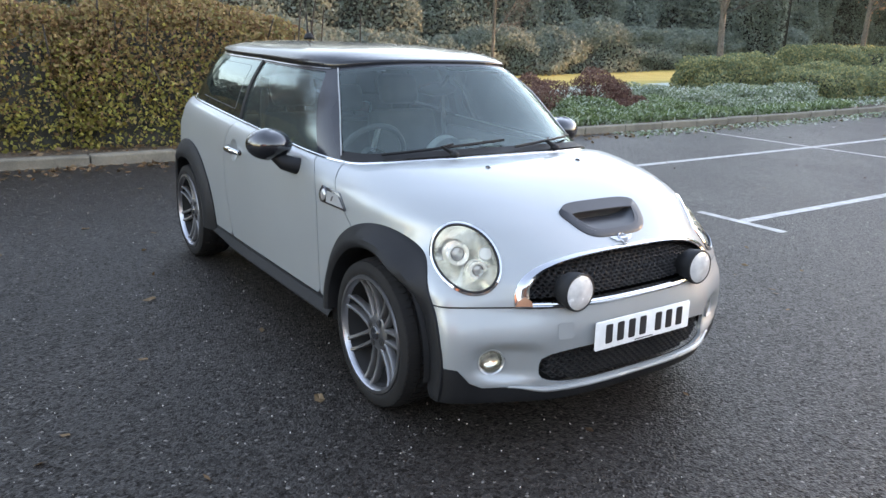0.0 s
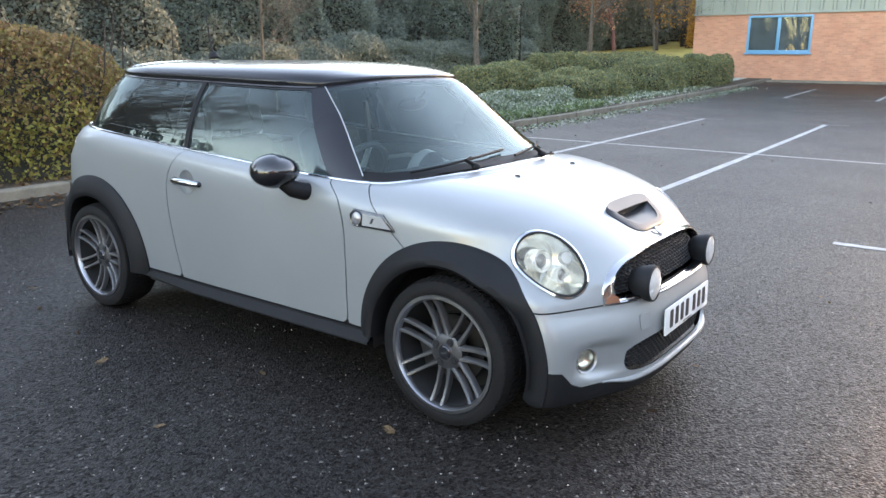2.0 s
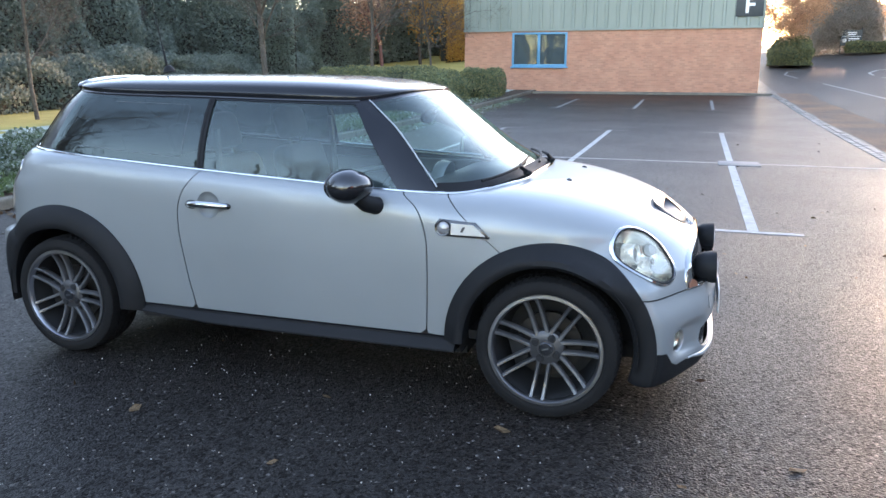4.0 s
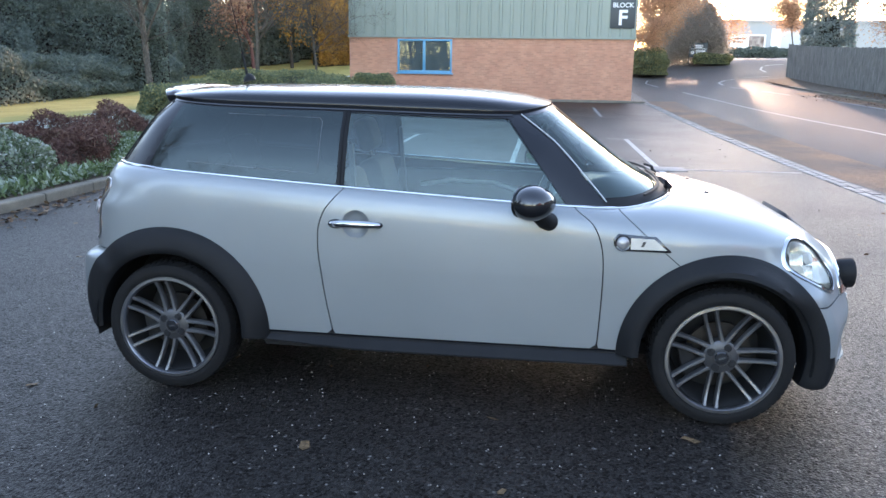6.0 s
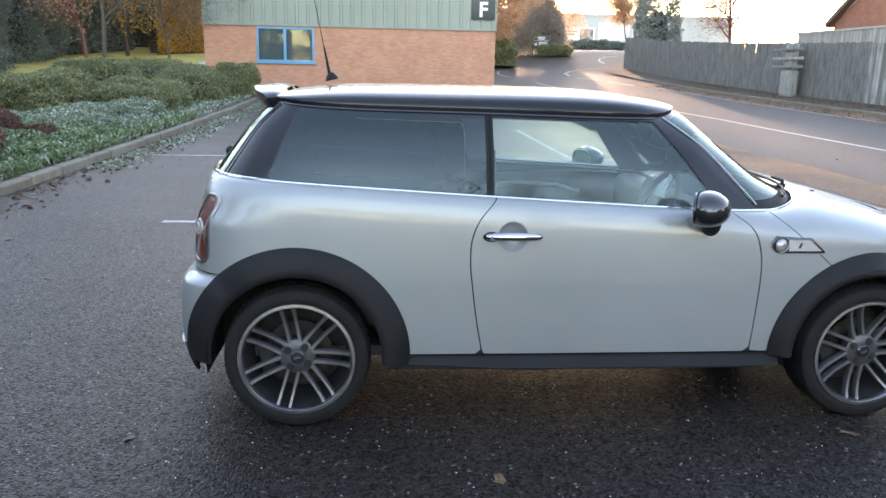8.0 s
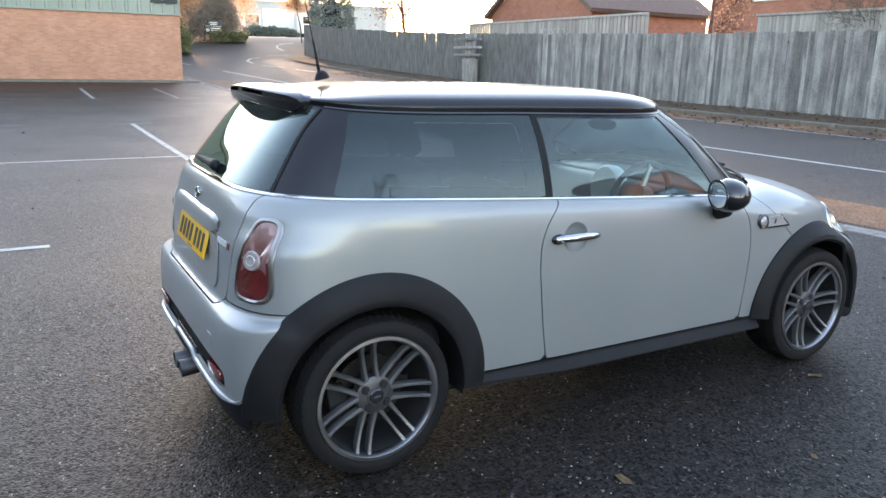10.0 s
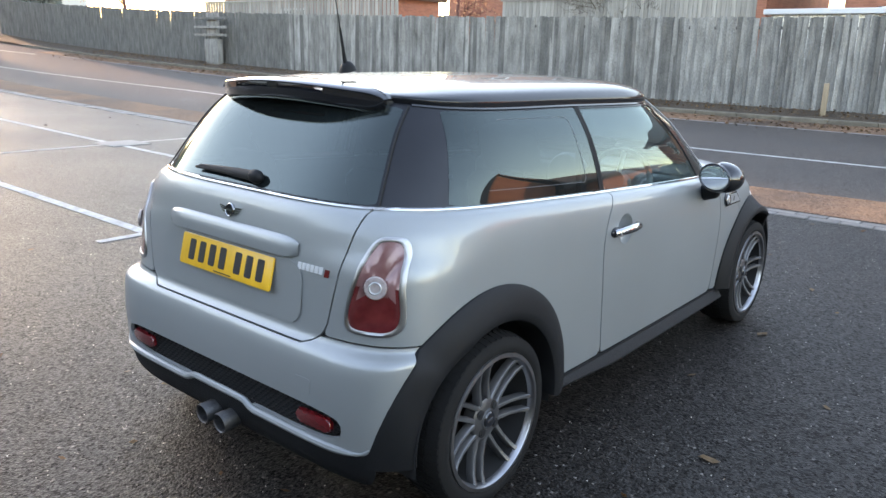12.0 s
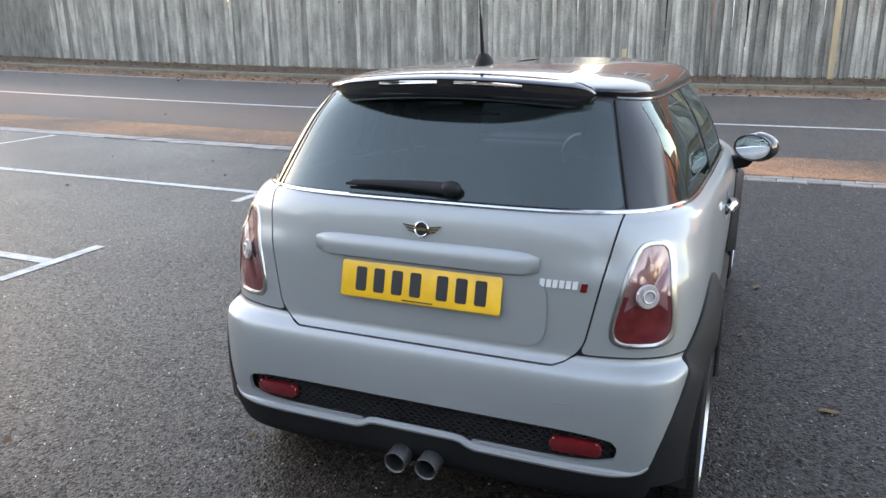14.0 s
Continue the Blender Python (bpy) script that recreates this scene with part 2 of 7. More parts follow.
SETT = surface("granite_sett", (0.10, 0.095, 0.09), (0.20, 0.19, 0.175), 9, (0.4, 0.75), fine=0.5, bump=0.004, vary=0.25)
SOIL = surface("soil_and_litter", (0.030, 0.022, 0.014), (0.085, 0.058, 0.034), 5, (0.8, 1.0), fine=0.7, bump=0.02)
# turf yellowed so that low sunlight on the lawn is in its colour
GRASS = surface("sun_gold_turf", (0.21, 0.175, 0.030), (0.42, 0.345, 0.095), 1.2, (0.8, 1.0), fine=0.9, bump=0.03, fine_scale=25)
FROST = surface("frosted_turf", (0.16, 0.21, 0.13), (0.52, 0.56, 0.54), 2.2, (0.7, 0.95), fine=0.9, bump=0.03, fine_scale=22)
BARK = surface("bark", (0.055, 0.045, 0.035), (0.13, 0.11, 0.085), 14, (0.8, 1.0), bump=0.01)
BARKDARK = surface("dark_bark", (0.028, 0.022, 0.017), (0.065, 0.05, 0.038), 14, (0.8, 1.0), bump=0.01)
BARKRED = surface("red_stems", (0.09, 0.035, 0.03), (0.16, 0.065, 0.05), 14, (0.7, 0.9))
# near-black colour that paints the shade deep inside the foliage
CORE = surface("hedge_shade_core", (0.020, 0.021, 0.017), (0.045, 0.043, 0.034), 8, (0.9, 1.0))
L_HEDGE = leafy("autumn_hedge_leaves", [(0.13, 0.07, 0.04), (0.25, 0.15, 0.075), (0.21, 0.17, 0.065), (0.32, 0.21, 0.10), (0.15, 0.145, 0.06), (0.19, 0.10, 0.055)], pass_on=0.35)
L_HEDGELOW = leafy("yellow_green_hedge_leaves", [(0.14, 0.13, 0.04), (0.30, 0.27, 0.07), (0.21, 0.22, 0.06), (0.38, 0.32, 0.08), (0.13, 0.08, 0.04)], pass_on=0.35)
# greens lightened well past the leaf's own tone to paint in haze
L_DARK = leafy("hazed_evergreen_leaves", [(0.115, 0.142, 0.122), (0.155, 0.188, 0.158), (0.20, 0.235, 0.20), (0.135, 0.165, 0.142)], pass_on=0.45)
# the third, golden leaf colour paints sun on the hedge tips
L_HEDGE2 = leafy("box_hedge_sun_flecks", [(0.11, 0.14, 0.085), (0.17, 0.20, 0.11), (0.36, 0.32, 0.14)], pass_on=0.45)
L_GREEN = leafy("green_cover_leaves", [(0.06, 0.095, 0.04), (0.11, 0.16, 0.065), (0.17, 0.22, 0.11), (0.36, 0.42, 0.36)])
L_FROST = leafy("frosted_leaves", [(0.09, 0.13, 0.065), (0.15, 0.195, 0.115), (0.25, 0.29, 0.215), (0.43, 0.46, 0.43)])
L_YEW = leafy("dark_conifer_needles", [(0.045, 0.060, 0.048), (0.075, 0.095, 0.075), (0.10, 0.125, 0.10)], pass_on=0.2)
L_RED = leafy("dark_red_leaves", [(0.065, 0.034, 0.028), (0.12, 0.060, 0.048), (0.19, 0.115, 0.085)])
L_GOLD = leafy("gold_leaves", [(0.42, 0.22, 0.045), (0.55, 0.32, 0.07), (0.34, 0.17, 0.05)], pass_on=0.5)
L_RUST = leafy("rusty_twigs", [(0.38, 0.22, 0.14), (0.48, 0.31, 0.21), (0.30, 0.18, 0.12)], pass_on=0.6)
# brighter copy of the rusty twigs: low sun from behind is in the colour
L_SUNTWIG = leafy("sun_painted_twigs", [(0.58, 0.36, 0.22), (0.68, 0.46, 0.30), (0.46, 0.28, 0.18)], pass_on=0.72)
L_LITTER = leafy("fallen_leaves", [(0.075, 0.042, 0.024), (0.13, 0.075, 0.038), (0.19, 0.13, 0.075), (0.055, 0.034, 0.022)])
BRICK = brickwork("orange_brick", (0.42, 0.20, 0.125), (0.50, 0.26, 0.165), (1.0, 1.05, 1.1))
BRICKRED = brickwork("red_brick", (0.26, 0.105, 0.07), (0.34, 0.15, 0.10), (1.1, 1.15, 1.2))
CLADDING = surface("green_cladding", (0.20, 0.235, 0.20), (0.25, 0.285, 0.245), 0.8, (0.45, 0.6), 0.1, fine=0.15, stretch=(1, 1, 0.25))
BLUE = plain("blue_window_paint", (0.09, 0.29, 0.45), 0.4)
ROOFTILE = surface("roof_tiles", (0.09, 0.06, 0.05), (0.16, 0.10, 0.08), 4, (0.7, 0.9), fine=0.5)
SIGNBLACK = plain("sign_panel", (0.035, 0.045, 0.05), 0.5)
SIGNWHITE = plain("sign_white", (0.75, 0.76, 0.76), 0.5)
WHITE = plain("white_paint", (0.72, 0.73, 0.73), 0.5)
WAREWALL = surface("warehouse_cladding", (0.30, 0.325, 0.345), (0.36, 0.385, 0.405), 0.2, (0.5, 0.7), stretch=(1, 1, 0.2))
STEELWHITE = surface("pale_cladding", (0.50, 0.53, 0.56), (0.58, 0.61, 0.64), 0.3, (0.5, 0.7), stretch=(1, 1, 0.2))
FENCE = surface("weathered_board", (0.085, 0.083, 0.078), (0.34, 0.335, 0.315), 2.6, (0.75, 0.95), fine=0.9, bump=0.004, vary=0.42, stretch=(3, 3, 0.7))
FENCEPALE = surface("pale_grey_board", (0.20, 0.195, 0.18), (0.36, 0.35, 0.325), 2.2, (0.75, 0.95), fine=0.5, vary=0.2, stretch=(6, 6, 0.5))
FENCETAN = surface("tan_board", (0.24, 0.185, 0.125), (0.36, 0.29, 0.20), 2.2, (0.75, 0.95), fine=0.4, vary=0.15, stretch=(6, 6, 0.5))
# the pale film on these panes stands in for a sky reflection
WINDOWDARK = pane("room_glass", (0.26, 0.29, 0.31), 1.6, 0.0, 0.10)
ROOM = plain("dim_room", (0.10, 0.10, 0.105), 0.9)


# ---- mesh tools ----
def empty(name, m=None):
    ob = new(name)
    ob.matrix_basis = m or Matrix()
    return ob


def mesh_of(name, verts, faces, mat=None, smooth=False):
    me = bpy.data.meshes.new(name)
    me.from_pydata([tuple(v) for v in verts], [], faces)
    me.update()
    if mat:
        me.materials.append(mat)
    if smooth:
        me.polygons.foreach_set("use_smooth", [True] * len(me.polygons))
    return me


def part(name, bm, material, parent=None, label="", sharp=40):
    """Links a bmesh as one mesh object under a thing or a part."""
    me = bpy.data.meshes.new(name)
    bmesh.ops.recalc_face_normals(bm, faces=bm.faces)
    if sharp:
        for f in bm.faces:
            f.smooth = True
        for e in bm.edges:
            if len(e.link_faces) == 2 and e.calc_face_angle(0) > radians(sharp):
                e.smooth = False
    bm.to_mesh(me)
    bm.free()
    me.materials.append(material)
    ob = new(name, me)
    if parent:
        ob.parent = parent
    if label:
        ob["label"] = label
    return ob


def box(x0, x1, y0, y1, z0, z1, bevel=0.0, seg=2, bm=None):
    bm = bm or bmesh.new()
    made = bmesh.ops.create_cube(bm, size=1.0, matrix=Matrix.Translation(((x0 + x1) / 2, (y0 + y1) / 2, (z0 + z1) / 2)) @ Matrix.Diagonal((x1 - x0, y1 - y0, z1 - z0, 1)))
    if bevel:
        vs = set(made["verts"])
        bmesh.ops.bevel(bm, geom=[e for e in bm.edges if e.verts[0] in vs], offset=bevel, segments=seg, affect="EDGES", profile=0.5)
    return bm


def ball(c, r, m=None, seg=24, rings=14, bm=None):
    bm = bm or bmesh.new()
    bmesh.ops.create_uvsphere(bm, u_segments=seg, v_segments=rings, radius=1.0, matrix=Matrix.Translation(c) @ (m or Matrix()) @ Matrix.Diagonal((*r, 1)))
    return bm


def turned(profile, axis_m, seg=40, bm=None, arc=2 * math.pi):
    """A solid of revolution: profile of (radius, height) round the z axis of axis_m."""
    bm = bm or bmesh.new()
    full = arc > 6.28
    n = seg if full else seg + 1
    rows = []
    for r, h in profile:
        rows.append([bm.verts.new(axis_m @ Vector((r * math.cos(arc * k / seg), r * math.sin(arc * k / seg), h))) for k in range(n)])
    for a, b in zip(rows, rows[1:]):
        for k in range(seg):
            j = (k + 1) % n
            bm.faces.new((a[k], a[j], b[j], b[k]))
    return bm


def tube(pts, r, seg=8, bm=None, closed=False, flat=None):
    """A round bar along points; r is one radius or one per point. flat: (direction, factor) to squash it."""
    bm = bm or bmesh.new()
    pts = [Vector(p) for p in pts]
    rs = r if hasattr(r, "__len__") else [r] * len(pts)
    rows, n = [], len(pts)
    side = None
    for k, p in enumerate(pts):
        a, b = pts[(k - 1) % n if closed else max(k - 1, 0)], pts[(k + 1) % n if closed else min(k + 1, n - 1)]
        d = (b - a).normalized()
        if side is None:
            side = d.cross(Vector((0, 0, 1)))
            if side.length < 0.05:
                side = d.cross(Vector((1, 0, 0)))
        side = (side - d * side.dot(d)).normalized()
        up = d.cross(side)
        row = []
        for s in range(seg):
            off = (side * math.cos(2 * math.pi * s / seg) + up * math.sin(2 * math.pi * s / seg)) * rs[k]
            if flat:
                off -= flat[0] * off.dot(flat[0]) * (1 - flat[1])
            row.append(bm.verts.new(p + off))
        rows.append(row)
    pairs = list(zip(rows, rows[1:])) + ([(rows[-1], rows[0])] if closed else [])
    for a, b in pairs:
        for s in range(seg):
            bm.faces.new((a[s], a[(s + 1) % seg], b[(s + 1) % seg], b[s]))
    if not closed:
        bm.faces.new(rows[0][::-1])
        bm.faces.new(rows[-1])
    return bm


def slab(outline, depth, m, bevel=0.0, bm=None, seg=2):
    """A flat plate: an outline of (a, b) in the plane of m, thickened by depth along m's z."""
    bm = bm or bmesh.new()
    low = [bm.verts.new(m @ Vector((a, b, 0))) for a, b in outline]
    top = [bm.verts.new(m @ Vector((a, b, depth))) for a, b in outline]
    n = len(low)
    bm.faces.new(low[::-1])
    face = bm.faces.new(top)
    for k in range(n):
        bm.faces.new((low[k], low[(k + 1) % n], top[(k + 1) % n], top[k]))
    if bevel:
        bmesh.ops.bevel(bm, geom=list(face.edges), offset=bevel, segments=seg, affect="EDGES", profile=0.5)
    return bm


def rounded(w, h, r, n=6):
    """The outline of a rectangle w by h with round corners."""
    out = []
    for cx, cy, a in ((w / 2 - r, h / 2 - r, 0), (-w / 2 + r, h / 2 - r, 90), (-w / 2 + r, -h / 2 + r, 180), (w / 2 - r, -h / 2 + r, 270)):
        out += [(cx + r * math.cos(radians(a + 90 * k / n)), cy + r * math.sin(radians(a + 90 * k / n))) for k in range(n + 1)]
    return out


def facing(p, normal, up=(0, 0, 1)):
    """A pose at p whose z axis is the normal and whose y axis leans to up."""
    z = Vector(normal).normalized()
    y = Vector(up) - z * z.dot(Vector(up))
    y.normalize()
    x = y.cross(z)
    m = Matrix((x, y, z)).transposed().to_4x4()
    m.translation = Vector(p)
    return m


def quads(name, P, mat):
    """One mesh of many loose quads, P of shape (n, 4, 3)."""
    P = np.asarray(P, np.float32)
    n = len(P)
    me = bpy.data.meshes.new(name)
    me.vertices.add(4 * n)
    me.vertices.foreach_set("co", P.reshape(-1))
    me.loops.add(4 * n)
    me.loops.foreach_set("vertex_index", np.arange(4 * n, dtype=np.int32))
    me.polygons.add(n)
    me.polygons.foreach_set("loop_start", np.arange(0, 4 * n, 4, dtype=np.int32))
    me.update(calc_edges=True)
    me.materials.append(mat)
    return me


def leaves_at(rng, pts, size, flat=0.0, long=1.5):
    """Leaf quads (folded diamonds seen flat) at points, turned at random; flat: how far they lie level."""
    n = len(pts)
    a = rng.normal(size=(n, 3))
    a[:, 2] *= 1 - flat
    a /= np.linalg.norm(a, axis=1)[:, None] + 1e-9
    b = rng.normal(size=(n, 3))
    b[:, 2] *= 1 - flat
    b -= a * (a * b).sum(1)[:, None]
    b /= np.linalg.norm(b, axis=1)[:, None] + 1e-9
    s = (size * rng.uniform(0.6, 1.35, n))[:, None]
    return np.stack([pts - a * s * long / 2, pts + b * s / 2, pts + a * s * long / 2, pts - b * s / 2], 1)


def segments(name, segs, mat, sides=4):
    """One mesh of many tapered sticks: rows of p0, p1, r0, r1."""
    S = np.array(segs, float)
    p0, p1, r0, r1 = S[:, :3], S[:, 3:6], S[:, 6], S[:, 7]
    d = p1 - p0
    d /= np.linalg.norm(d, axis=1)[:, None] + 1e-9
    ref = np.where(np.abs(d[:, 2:3]) > 0.9, [[1.0, 0, 0]], [[0, 0, 1.0]])
    u = np.cross(d, ref)
    u /= np.linalg.norm(u, axis=1)[:, None] + 1e-9
    w = np.cross(d, u)
    out = []
    ring = [(math.cos(2 * math.pi * k / sides), math.sin(2 * math.pi * k / sides)) for k in range(sides)]
    for k in range(sides):
        (c0, s0), (c1, s1) = ring[k], ring[(k + 1) % sides]
        e0, e1 = u * c0 + w * s0, u * c1 + w * s1
        out.append(np.stack([p0 + e0 * r0[:, None], p0 + e1 * r0[:, None], p1 + e1 * r1[:, None], p1 + e0 * r1[:, None]], 1))
    return quads(name, np.concatenate(out), mat)


def limbs(rng, base, height, levels=4, spread=0.55, up=0.35, r=0.12, kids=(4, 6), twig=0.6):
    """A bare tree's sticks by repeated forking: rows for segments(), and the twig ends."""
    rows, ends = [], []

    def grow(p, d, length, radius, level):
        steps = 4 if level < 2 else 3
        q = Vector(p)
        for k in range(steps):
            d = (d + Vector(rng.normal(size=3)) * 0.10 + Vector((0, 0, up * 0.12))).normalized()
            e = q + d * length / steps
            r0, r1 = radius * (1 - 0.55 * k / steps), radius * (1 - 0.55 * (k + 1) / steps)
            rows.append((*q, *e, r0, r1))
            if level < levels and (k > 0 or level > 0):
                for _ in range(int(rng.integers(kids[0], kids[1])) if level else int(rng.integers(1, 4))):
                    n = Vector(rng.normal(size=3))
                    n = (n - d * n.dot(d)).normalized()
                    grow(q + (e - q) * rng.random(), (d * (1 - spread) + n * spread + Vector((0, 0, up * 0.5))).normalized(), length * rng.uniform(0.40, twig), max(r1 * 0.55, 0.004), level + 1)
            q = e
        ends.append(tuple(q))

    grow(Vector(base), Vector((0, 0, 1)), height, r, 0)
    return rows, ends


# ---- the ground and the large structure ----
def ground_z(x, y):
    """Level round the car, rising gently towards the far building and across the road."""
    y = np.maximum(np.asarray(y, float), 0)
    near = 0.0006 * np.minimum(y, 40) ** 2
    mid = np.clip(y - 40, 0, 20)
    far = np.clip(y - 60, 0, 140)
    x = np.clip(np.asarray(x, float) - 5, 0, 11)
    return near + 0.05 * mid + 0.0022 * mid**2 + 0.032 * far + 0.0035 * x**2


def sheet(name, xs, ys, mats, pick=None, lift=0.0):
    """A sheet over the ground on grid lines; pick gives the material's number for a cell's middle."""
    X, Y = np.meshgrid(xs, ys, indexing="ij")
    V = np.stack([X, Y, ground_z(X, Y) + lift], -1).reshape(-1, 3)
    ny = len(ys)
    F = [(i * ny + j, (i + 1) * ny + j, (i + 1) * ny + j + 1, i * ny + j + 1) for i in range(len(xs) - 1) for j in range(ny - 1)]
    me = mesh_of(name, V, F, None, True)
    for m in mats:
        me.materials.append(m)
    if pick:
        for k, f in enumerate(me.polygons):
            f.material_index = pick(f.center.x, f.center.y)
    return new(name, me)


KERB_X, CHANNEL = -5.06, 4.68
xs = np.r_[-600, -200, -80, -40, np.arange(-24, 5, 1.0), 4.95, np.arange(6, 20, 1.0), 30, 60, 200, 600]
ys = np.r_[-600, -200, -60, np.arange(-30, 70, 1.5), np.arange(70, 210, 10), 300, 700]
tagged(sheet("ground", xs, ys, [ASPHALT, ROADMAT], lambda x, y: int(x > 4.95 and y < 75)), kind="structure")
vy = np.r_[-60, np.arange(-30, 60, 0.75)]
# sun-gold turf beyond x -12.6, frosted turf nearer, soil by the kerb
verge = sheet("verge", np.r_[-80, -50, np.arange(-30, -5.3, 0.75), -5.2], vy, [GRASS, FROST, SOIL], lambda x, y: 2 if x > -5.95 or y < 3.0 else (1 if x > -12.6 + 0.35 * math.sin(y * 1.7) else 0), 0.10)
tagged(verge, "lawn with frosted turf and soil behind the kerb", kind="structure")
far_verge = sheet("far_verge", np.array([13.55, 14.0, 14.5, 15.0, 17, 19.0]), vy[vy < 46], [SOIL], None, 0.07)
tagged(far_verge, "strip of soil and litter under the fence", kind="structure")


def strip(name, x0, y0, x1, y1, wide, mat=None, label="worn white painted line on the asphalt"):
    """A painted line on the ground, cut into short lengths that follow its rise."""
    d = Vector((x1 - x0, y1 - y0))
    side = Vector((-d.y, d.x)).normalized() * wide / 2
    n = max(2, int(d.length / 1.2))
    V, F = [], []
    rng = random.Random(round(x0 * 31 + y0 * 17))
    for k in range(n + 1):
        c = Vector((x0, y0)) + d * k / n
        w = side * rng.uniform(0.90, 1.08)
        for p in (c + w, c - w):
            V.append((p.x, p.y, float(ground_z(p.x, p.y)) + 0.004))
    F = [(2 * k, 2 * k + 1, 2 * k + 3, 2 * k + 2) for k in range(n)]
    return tagged(new(name, mesh_of(name, V, F, mat or LINE)), label, kind="structure")


BAYS = [-7.30, -4.9, -2.55, -0.08, 2.33, 4.7]
for x in BAYS[2:5]:
    strip("bay_line", x, 3.55, x, 14.1, 0.10)
    strip("bay_tee", x - 0.42, 3.50, x + 0.42, 3.50, 0.09)
    strip("bay_tee", x - 0.42, 14.15, x + 0.42, 14.15, 0.07, LINEOLD)
    strip("bay_line", x - 0.05, 21.6, x - 0.05, 26.2, 0.10, LINEOLD)
    strip("bay_tee", x - 0.45, 21.5, x + 0.40, 21.5, 0.07, LINEOLD)
strip("cross_line", KERB_X + 0.15, 8.75, 4.55, 8.75, 0.08)
strip("road_margin", 13.02, -40, 13.02, 36, 0.95, GRITTY, "gritty orange-brown margin along the road's far edge")
strip("road_margin", 5.62, -10, 5.50, 31, 1.20, GRITTY, "gritty orange-brown drift beside the channel")
strip("road_edge_line", 12.5, -30, 12.5, 33, 0.09, LINEOLD, "faded line along the road's far edge")


def painted(name, label, mat, wide, pts):
    for p, q in zip(pts, pts[1:]):
        strip(name, *p, *q, wide, mat, label)


painted("road_line", "white painted line along the road", LINE, 0.11, [(8.95, -40), (8.93, 17.5), (8.4, 25.3), (8.05, 32.7), (7.6, 38.0)])
painted("road_dash", "short white line on the far road", LINE, 0.13, [(10.85, 41.8), (11.5, 39.7)])
painted("road_dash", "short white line on the far road", LINE, 0.12, [(11.6, 38.1), (12.0, 34.7)])
painted("road_dash", "short white line on the far road", LINEOLD, 0.16, [(13.0, 48.3), (14.7, 48.4)])
painted("bend_line", "white line hooked round the road's bend", LINE, 0.15, [(12.3, 47.3), (11.6, 46.8), (10.9, 45.3), (10.8, 43.5)])
painted("bend_line", "worn white line curving into the side road", LINEOLD, 0.13, [(7.6, 47.8), (6.9, 47.4), (6.55, 45.2), (6.95, 42.5)])
painted("bend_line", "white line round the road's far bend", LINE, 0.16, [(15.2, 51.2), (15.3, 53.0), (15.8, 54.6), (16.6, 55.8), (17.8, 56.6)])

# manhole cover between two bays
z = float(ground_z(2.45, 8.75))
cover = part("manhole_cover", box(2.15, 2.75, 8.45, 9.05, z - 0.02, z + 0.008, 0.004), SETT)
tagged(cover, "worn square manhole cover set in the asphalt", "manhole cover")

# kerb stones on the left, channel of setts on the right
kerb = tagged(new("kerb"), kind="structure")
stone = mesh_of("kerb_stone", *(lambda bm: ([v.co[:] for v in bm.verts], [[v.index for v in f.verts] for f in bm.faces]))(
    (lambda b: (b.verts.index_update(), b)[1])(box(-0.075, 0.075, -0.452, 0.452, -0.10, 0.115, 0.022, 2))), KERB)
rnd = random.Random(4)
for k in range(66):
    y = -14 + 0.912 * k
    ob = new("kerb_stone", stone)
    ob.parent = kerb
    ob.matrix_basis = pose(KERB_X - 0.075 + rnd.uniform(-0.008, 0.008), y, float(ground_z(0, y)) + rnd.uniform(-0.006, 0.006), rnd.uniform(-0.4, 0.4) + math.degrees(math.atan(0.0012 * max(y, 0))), rnd.uniform(-0.8, 0.8), rnd.uniform(-0.4, 0.4))
far_kerb = tagged(new("far_kerb"), kind="structure")
for k in range(62):
    y = -16 + 0.912 * k
    ob = new("kerb_stone", stone)
    ob.parent = far_kerb
    ob.matrix_basis = pose(13.6, y, float(ground_z(13.6, y)) - 0.03, 0, 0, rnd.uniform(-0.5, 0.5))
channel = tagged(new("channel"), kind="structure")
sett = mesh_of("sett", *(lambda bm: ([v.co[:] for v in bm.verts], [[v.index for v in f.verts] for f in bm.faces]))(
    (lambda b: (b.verts.index_update(), b)[1])(box(-0.062, 0.062, -0.142, 0.142, -0.06, 0.012, 0.008, 1))), SETT)
for row in range(2):
    for k in range(150):
        y = -12 + 0.29 * k + 0.14 * row
        ob = new("sett", sett)
        ob.parent = channel
        x = CHANNEL + 0.135 * row + (0.0 if y < 27 else -0.03 * (y - 27) ** 1.3)
        ob.matrix_basis = pose(x, y, float(ground_z(x, y)) + rnd.uniform(-0.003, 0.005), rnd.uniform(-1, 1), rnd.uniform(-1, 1), rnd.uniform(-1, 1))

# Block F: brick below, ribbed cladding above
BX0, BX1, BY, BTOP, BRICKTOP = -8.4, 4.12, 30.3, 7.2, 3.22
unit = empty("industrial_unit", Matrix.Translation((0, 0, 0)))
tagged(unit, "industrial unit of orange brick with pale green ribbed cladding", "building")
wall = bmesh.new()
for a, b, c, d in ((BX0, -6.2, 0.2, BRICKTOP), (-3.75, BX1, 0.2, BRICKTOP), (-6.2, -3.75, 0.2, 1.66), (-6.2, -3.75, 3.12, BRICKTOP)):
    box(a, b, BY, BY + 0.3, c, d, bm=wall)
for y0, y1, x in ((BY + 0.3, BY + 7, BX0), (BY + 0.3, BY + 7, BX1 - 0.3)):
    box(x, x + 0.3, y0, y1, 0.2, BRICKTOP, bm=wall)
